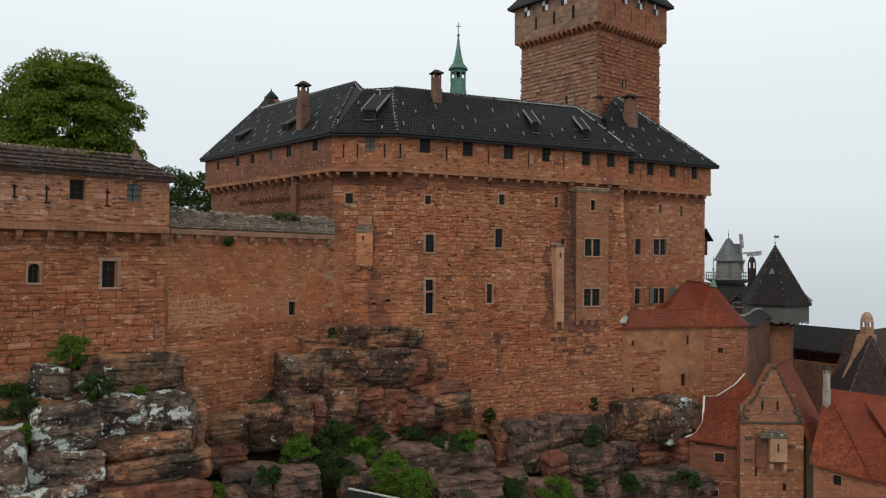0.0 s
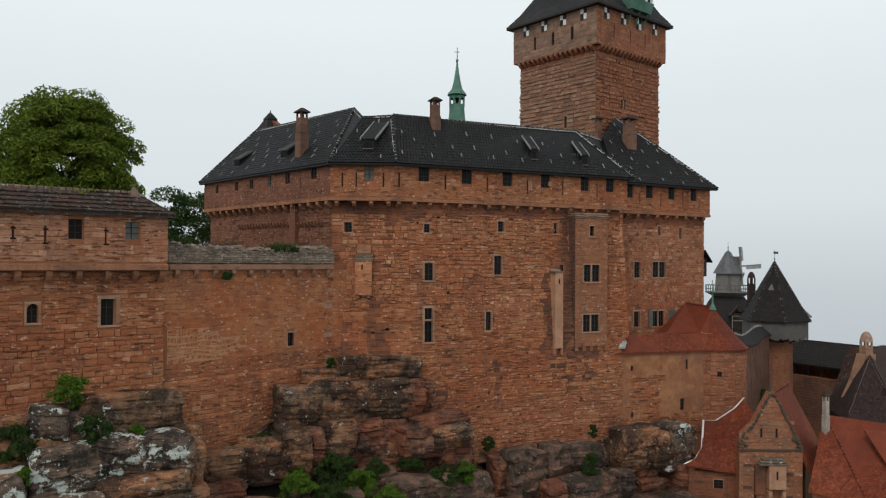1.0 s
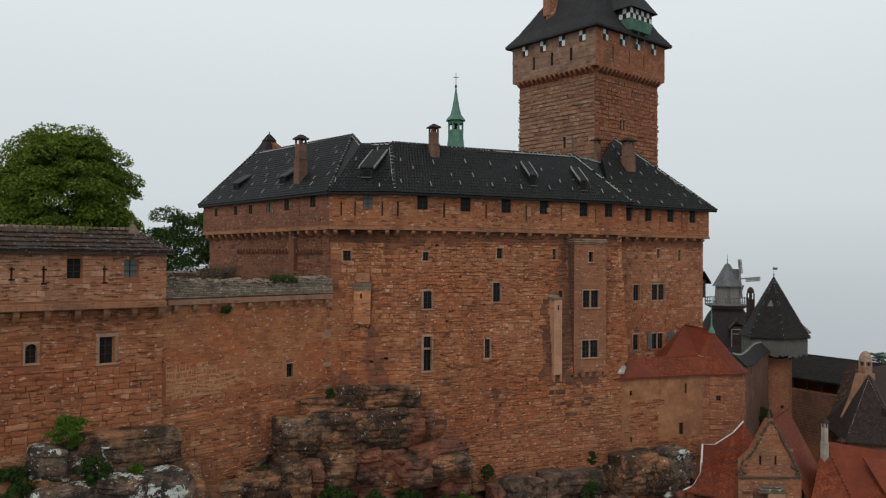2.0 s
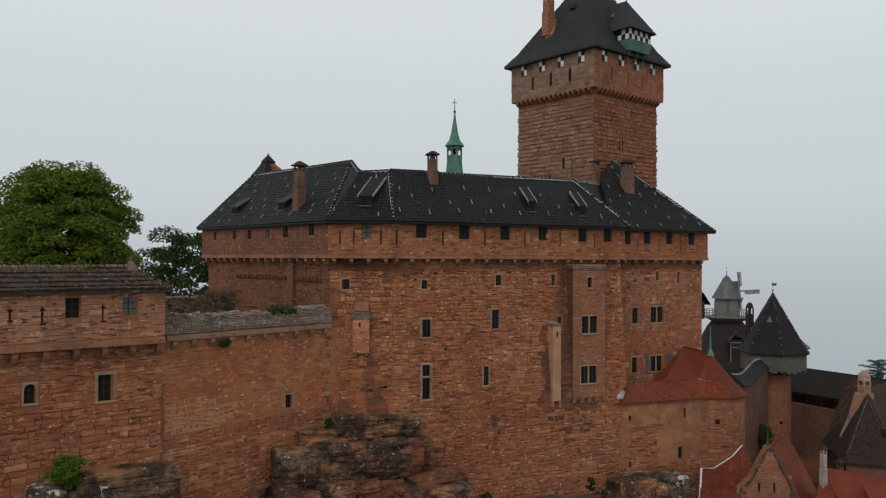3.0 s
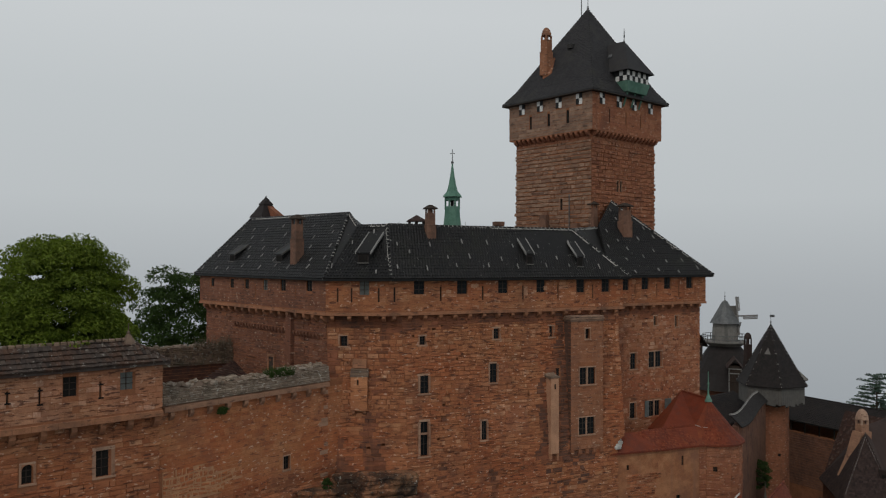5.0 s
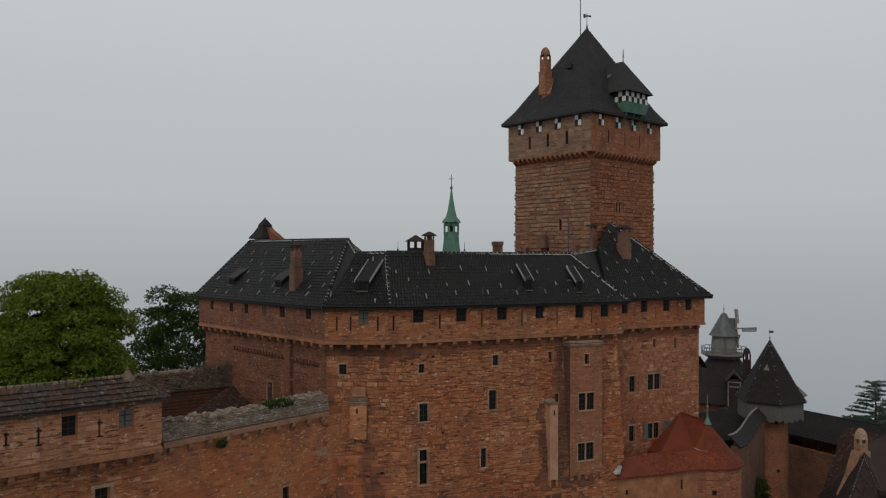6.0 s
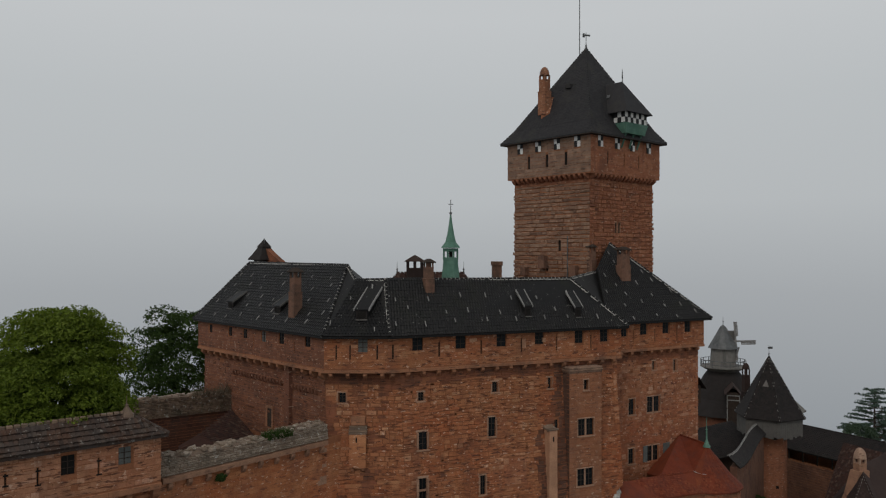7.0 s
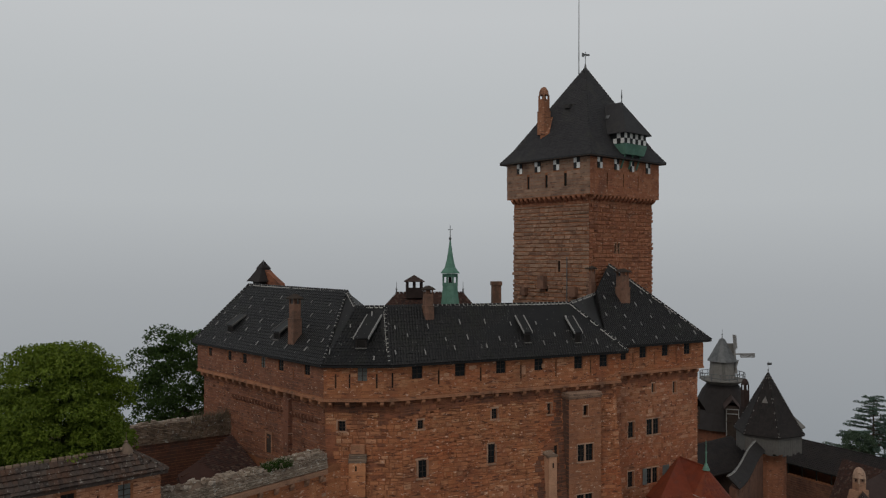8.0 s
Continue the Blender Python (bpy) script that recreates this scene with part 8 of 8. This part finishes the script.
def bush(x, y, z, rx, rz, material, seed):
    rnd = random.Random(seed + 300)
    t = thing("bush", "bright green leafy bush on a rock ledge" if material is M_LEAF_Y else "dark green shrub rooted on the cliff", "bush", "cliff shrubs")
    bm = bmesh.new()
    cl = []
    for _ in range(8 + int(24 * rx)):
        a, u = rnd.uniform(0, 2 * math.pi), rnd.uniform(-0.95, 0.95)
        k = math.sqrt(1 - u * u) * rnd.uniform(0.4, 0.95)
        cl.append((Vector((x + k * rx * math.cos(a), y + k * rx * 0.8 * math.sin(a), z + u * rz * 0.85)), rnd.uniform(0.15, 0.30) * min(rx, rz) + 0.08))
    for c, r in cl[:5]:
        limb(bm, Vector((x, y + 0.3, z - rz)), c, 0.05, 0.02, rnd, 5)
    part("stem", bm, M_BARK, t)
    leaf_cloud("foliage", cl, 95, 0.15 + 0.03 * rx, material, t, rnd, 0.9)
    return t


tree(-26.2, 53.3, 14, 27.6, 4.25, 6.3, 190, 520, 0.25, M_LEAF, "large round-crowned beech tree in full green leaf", 11, 0.11)
tree(-31.3, 95.5, 12, 22.9, 6.0, 7.9, 120, 230, 0.40, M_LEAF_D, "dark green broadleaf tree behind the courtyard", 2, 0.3)


def pine(x, y, z0, h, r, seed):
    """A spreading conifer: trunk, tiers of level boughs, tufts of needles."""
    rnd = random.Random(seed)
    t = thing("conifer", "dark spreading conifer with tiered boughs, haze in its colour", "tree")
    bm = bmesh.new()
    limb(bm, Vector((x, y, z0)), Vector((x, y, z0 + h)), 0.6, 0.06, rnd, 8)
    cl = []
    for k in range(64):
        s = 0.03 + 0.95 * k / 63
        a = k * 2.4 + rnd.uniform(-0.4, 0.4)
        L_ = r * (1.08 - s) ** 0.75 * rnd.uniform(0.65, 1.1) + 0.5
        p = Vector((x, y, z0 + h * s))
        q = p + Vector((L_ * math.cos(a), L_ * math.sin(a), L_ * rnd.uniform(-0.05, 0.18)))
        limb(bm, p, q, 0.16, 0.04, rnd, 5)
        for u in np.linspace(0.35, 1.0, max(3, int(L_ * 1.1))):
            cl.append((p.lerp(q, float(u)), rnd.uniform(0.9, 1.5)))
    part("trunk", bm, M_BARK, t)
    leaf_cloud("needles", cl, 30, 0.6, M_NEEDLE, t, rnd, 0.45)


pine(131.5, 231.0, -24.5, 22.8, 13.0, 5)
tree(124.5, 226.0, -26, -15.5, 4.5, 4.5, 70, 70, 0.6, M_HAZE, "haze-tinted green tree below the conifer", 6)
tree(42.4, 103.0, -8, 3.6, 2.0, 2.3, 40, 120, 0.26, M_LEAF_D, "small dark tree at the foot of the swept wall", 9)
tree(141.0, 233.0, -26, -15.0, 6.5, 6.0, 90, 70, 0.6, M_HAZE, "haze-tinted dark tree beside the conifer", 7)
tree(109.0, 236.0, -34, -19.5, 3.5, 4.5, 50, 70, 0.6, M_HAZE, "small haze-tinted tree beyond the long hall", 8)

M_WEED = leaf_mat("dry_weed_stalks", [(0.12, 0.095, 0.075), (0.17, 0.135, 0.105), (0.08, 0.065, 0.05)])

# grass and weeds on the ruined parapet and wall foot
rnd = random.Random(31)
gvs, gfs = [], []


def blades(f, u0, u1, z, d0, d1, cnt, h):
    for _ in range(cnt):
        p = f.P(rnd.uniform(u0, u1), z if not callable(z) else 0, rnd.uniform(d0, d1))
        hh = h * rnd.uniform(0.4, 1.0)
        t = Vector((rnd.uniform(-0.5, 0.5), rnd.uniform(-0.5, 0.5), 1)) * hh
        s = Vector((rnd.uniform(-1, 1), rnd.uniform(-1, 1), 0)).normalized() * 0.03
        i = len(gvs)
        gvs.extend([p - s, p + s, p + t])
        gfs.append((i, i + 1, i + 2))


blades(pf, 9.9, 12.2, 23.15, -0.9, 0.12, 800, 0.85)
blades(pf, 8.6, 10.2, 23.1, -1.0, -0.2, 700, 0.4)
blades(pf, 0.5, 8.5, 23.0, -1.1, -0.3, 700, 0.3)
tagged(finish("parapet_grass", gvs, gfs, M_LEAF_D), "tufts of grass on the ruined parapet", "grass", kind="stuff")

gvs, gfs = [], []
for z_ in (21.8, 22.5, 23.2, 23.6):
    blades(yf, 22.5 + (z_ - 21.8), yf.L + 0.3, z_, -0.5, 0.3, 190, 1.3)
tagged(finish("dry_weeds", gvs, gfs, M_WEED), "dry grey creeper on the courtyard wall", "weeds", kind="stuff")

# the outbuilding roof that shows at the foot of the rocks
outb = thing("outbuilding", "small outbuilding with dark tiled roof and white ridge", "building")
o0, o1 = Vector((-6.27, 52.6, 4.4)), Vector((-2.4, 50.2, 4.4))
dn = Vector((-1.6, -2.7, -2.4))
up_ = Vector((1.6, 2.7, -2.4))
facet("roof_slope", [o0 + dn, o1 + dn, o1, o0], M_TILE, outb)
facet("roof_slope", [o1 + up_, o0 + up_, o0, o1], M_TILE, outb)
tiles_on("roof_tiles", [o0 + dn, o1 + dn, o1, o0], 0.22, 0.3, M_TILE, outb, seed=200, arch=0.03)
ridge_caps(o0, o1, M_WHITE, outb, step=0.22, r=0.1)
for f in ring([tuple((o0 + dn * 0.8).xy), tuple((o1 + dn * 0.8).xy), tuple((o1 + up_ * 0.8).xy), tuple((o0 + up_ * 0.8).xy)], steady(0), True):
    wall_body("wall", f, -6, 2.6, [], M_SMOOTH, outb, thick=0.3)
bush(-22.9, 47.4, 14.25, 1.12, 1.1, M_LEAF_Y, 0)
bush(-25.4, 45.4, 11.2, 1.60, 1.40, M_LEAF_D, 1)
bush(-20.9, 46.6, 12.1, 0.93, 0.93, M_LEAF_D, 2)
bush(-23.7, 43.8, 9.9, 0.39, 0.71, M_LEAF_Y, 3)
bush(-16.6, 50.0, 11.0, 0.81, 0.37, M_LEAF_D, 4)
bush(-10.0, 54.5, 6.2, 1.36, 1.20, M_LEAF_Y, 5)
bush(-7.7, 57.5, 6.6, 1.9, 1.6, M_LEAF_D, 6)
bush(-7.7, 55.0, 5.2, 1.70, 1.46, M_LEAF_D, 7)
bush(-3.7, 55.0, 4.7, 1.55, 1.8, M_LEAF_Y, 8)
bush(-1.8, 54.6, 4.2, 1.3, 1.2, M_LEAF_Y, 9)
bush(-5.9, 57.0, 5.9, 1.26, 1.18, M_LEAF_Y, 10)
bush(0.8, 59.4, 5.9, 1.97, 0.79, M_LEAF_D, 11)
bush(2.0, 58.8, 6.4, 0.69, 0.95, M_LEAF_Y, 12)
bush(12.9, 66.0, 5.0, 0.78, 1.17, M_LEAF_D, 13)
bush(9.2, 61.5, 1.7, 1.8, 1.2, M_LEAF_Y, 14)
bush(5.4, 61.5, 1.8, 1.54, 1.18, M_LEAF_D, 15)
bush(-14.9, 48.5, 5.4, 1.50, 0.71, M_LEAF_Y, 16)
bush(15.8, 65.0, 1.4, 1.05, 0.77, M_LEAF_D, 17)
bush(-9.0, 62.6, 14.0, 0.41, 0.55, M_LEAF_D, 18)
bush(4.1, 66.8, 6.7, 0.49, 0.69, M_LEAF_D, 19)
bush(-15.7, 56.2, 21.3, 0.36, 0.3, M_LEAF_D, 20)
bush(13.8, 70.0, 7.1, 0.41, 0.62, M_LEAF_D, 21)
bush(21.0, 66.0, 1.5, 1.46, 0.68, M_LEAF_D, 22)
bush(-13.0, 56.6, 9.4, 1.25, 0.33, M_LEAF_D, 23)
bush(-10.6, 56.8, 6.6, 0.8, 0.7, M_LEAF_Y, 24)
bush(-5.0, 58.6, 6.6, 1.0, 0.9, M_LEAF_D, 25)
bush(-2.4, 60.6, 6.5, 1.2, 0.5, M_LEAF_D, 26)
bush(-11.6, 51.6, 5.6, 0.9, 0.7, M_LEAF_D, 27)
bush(-6.6, 55.2, 4.4, 1.0, 0.8, M_LEAF_Y, 28)
bush(12.2, 63.4, 1.8, 0.9, 0.7, M_LEAF_D, 29)
bush(-19.2, 48.6, 11.6, 0.5, 0.4, M_LEAF_Y, 30)
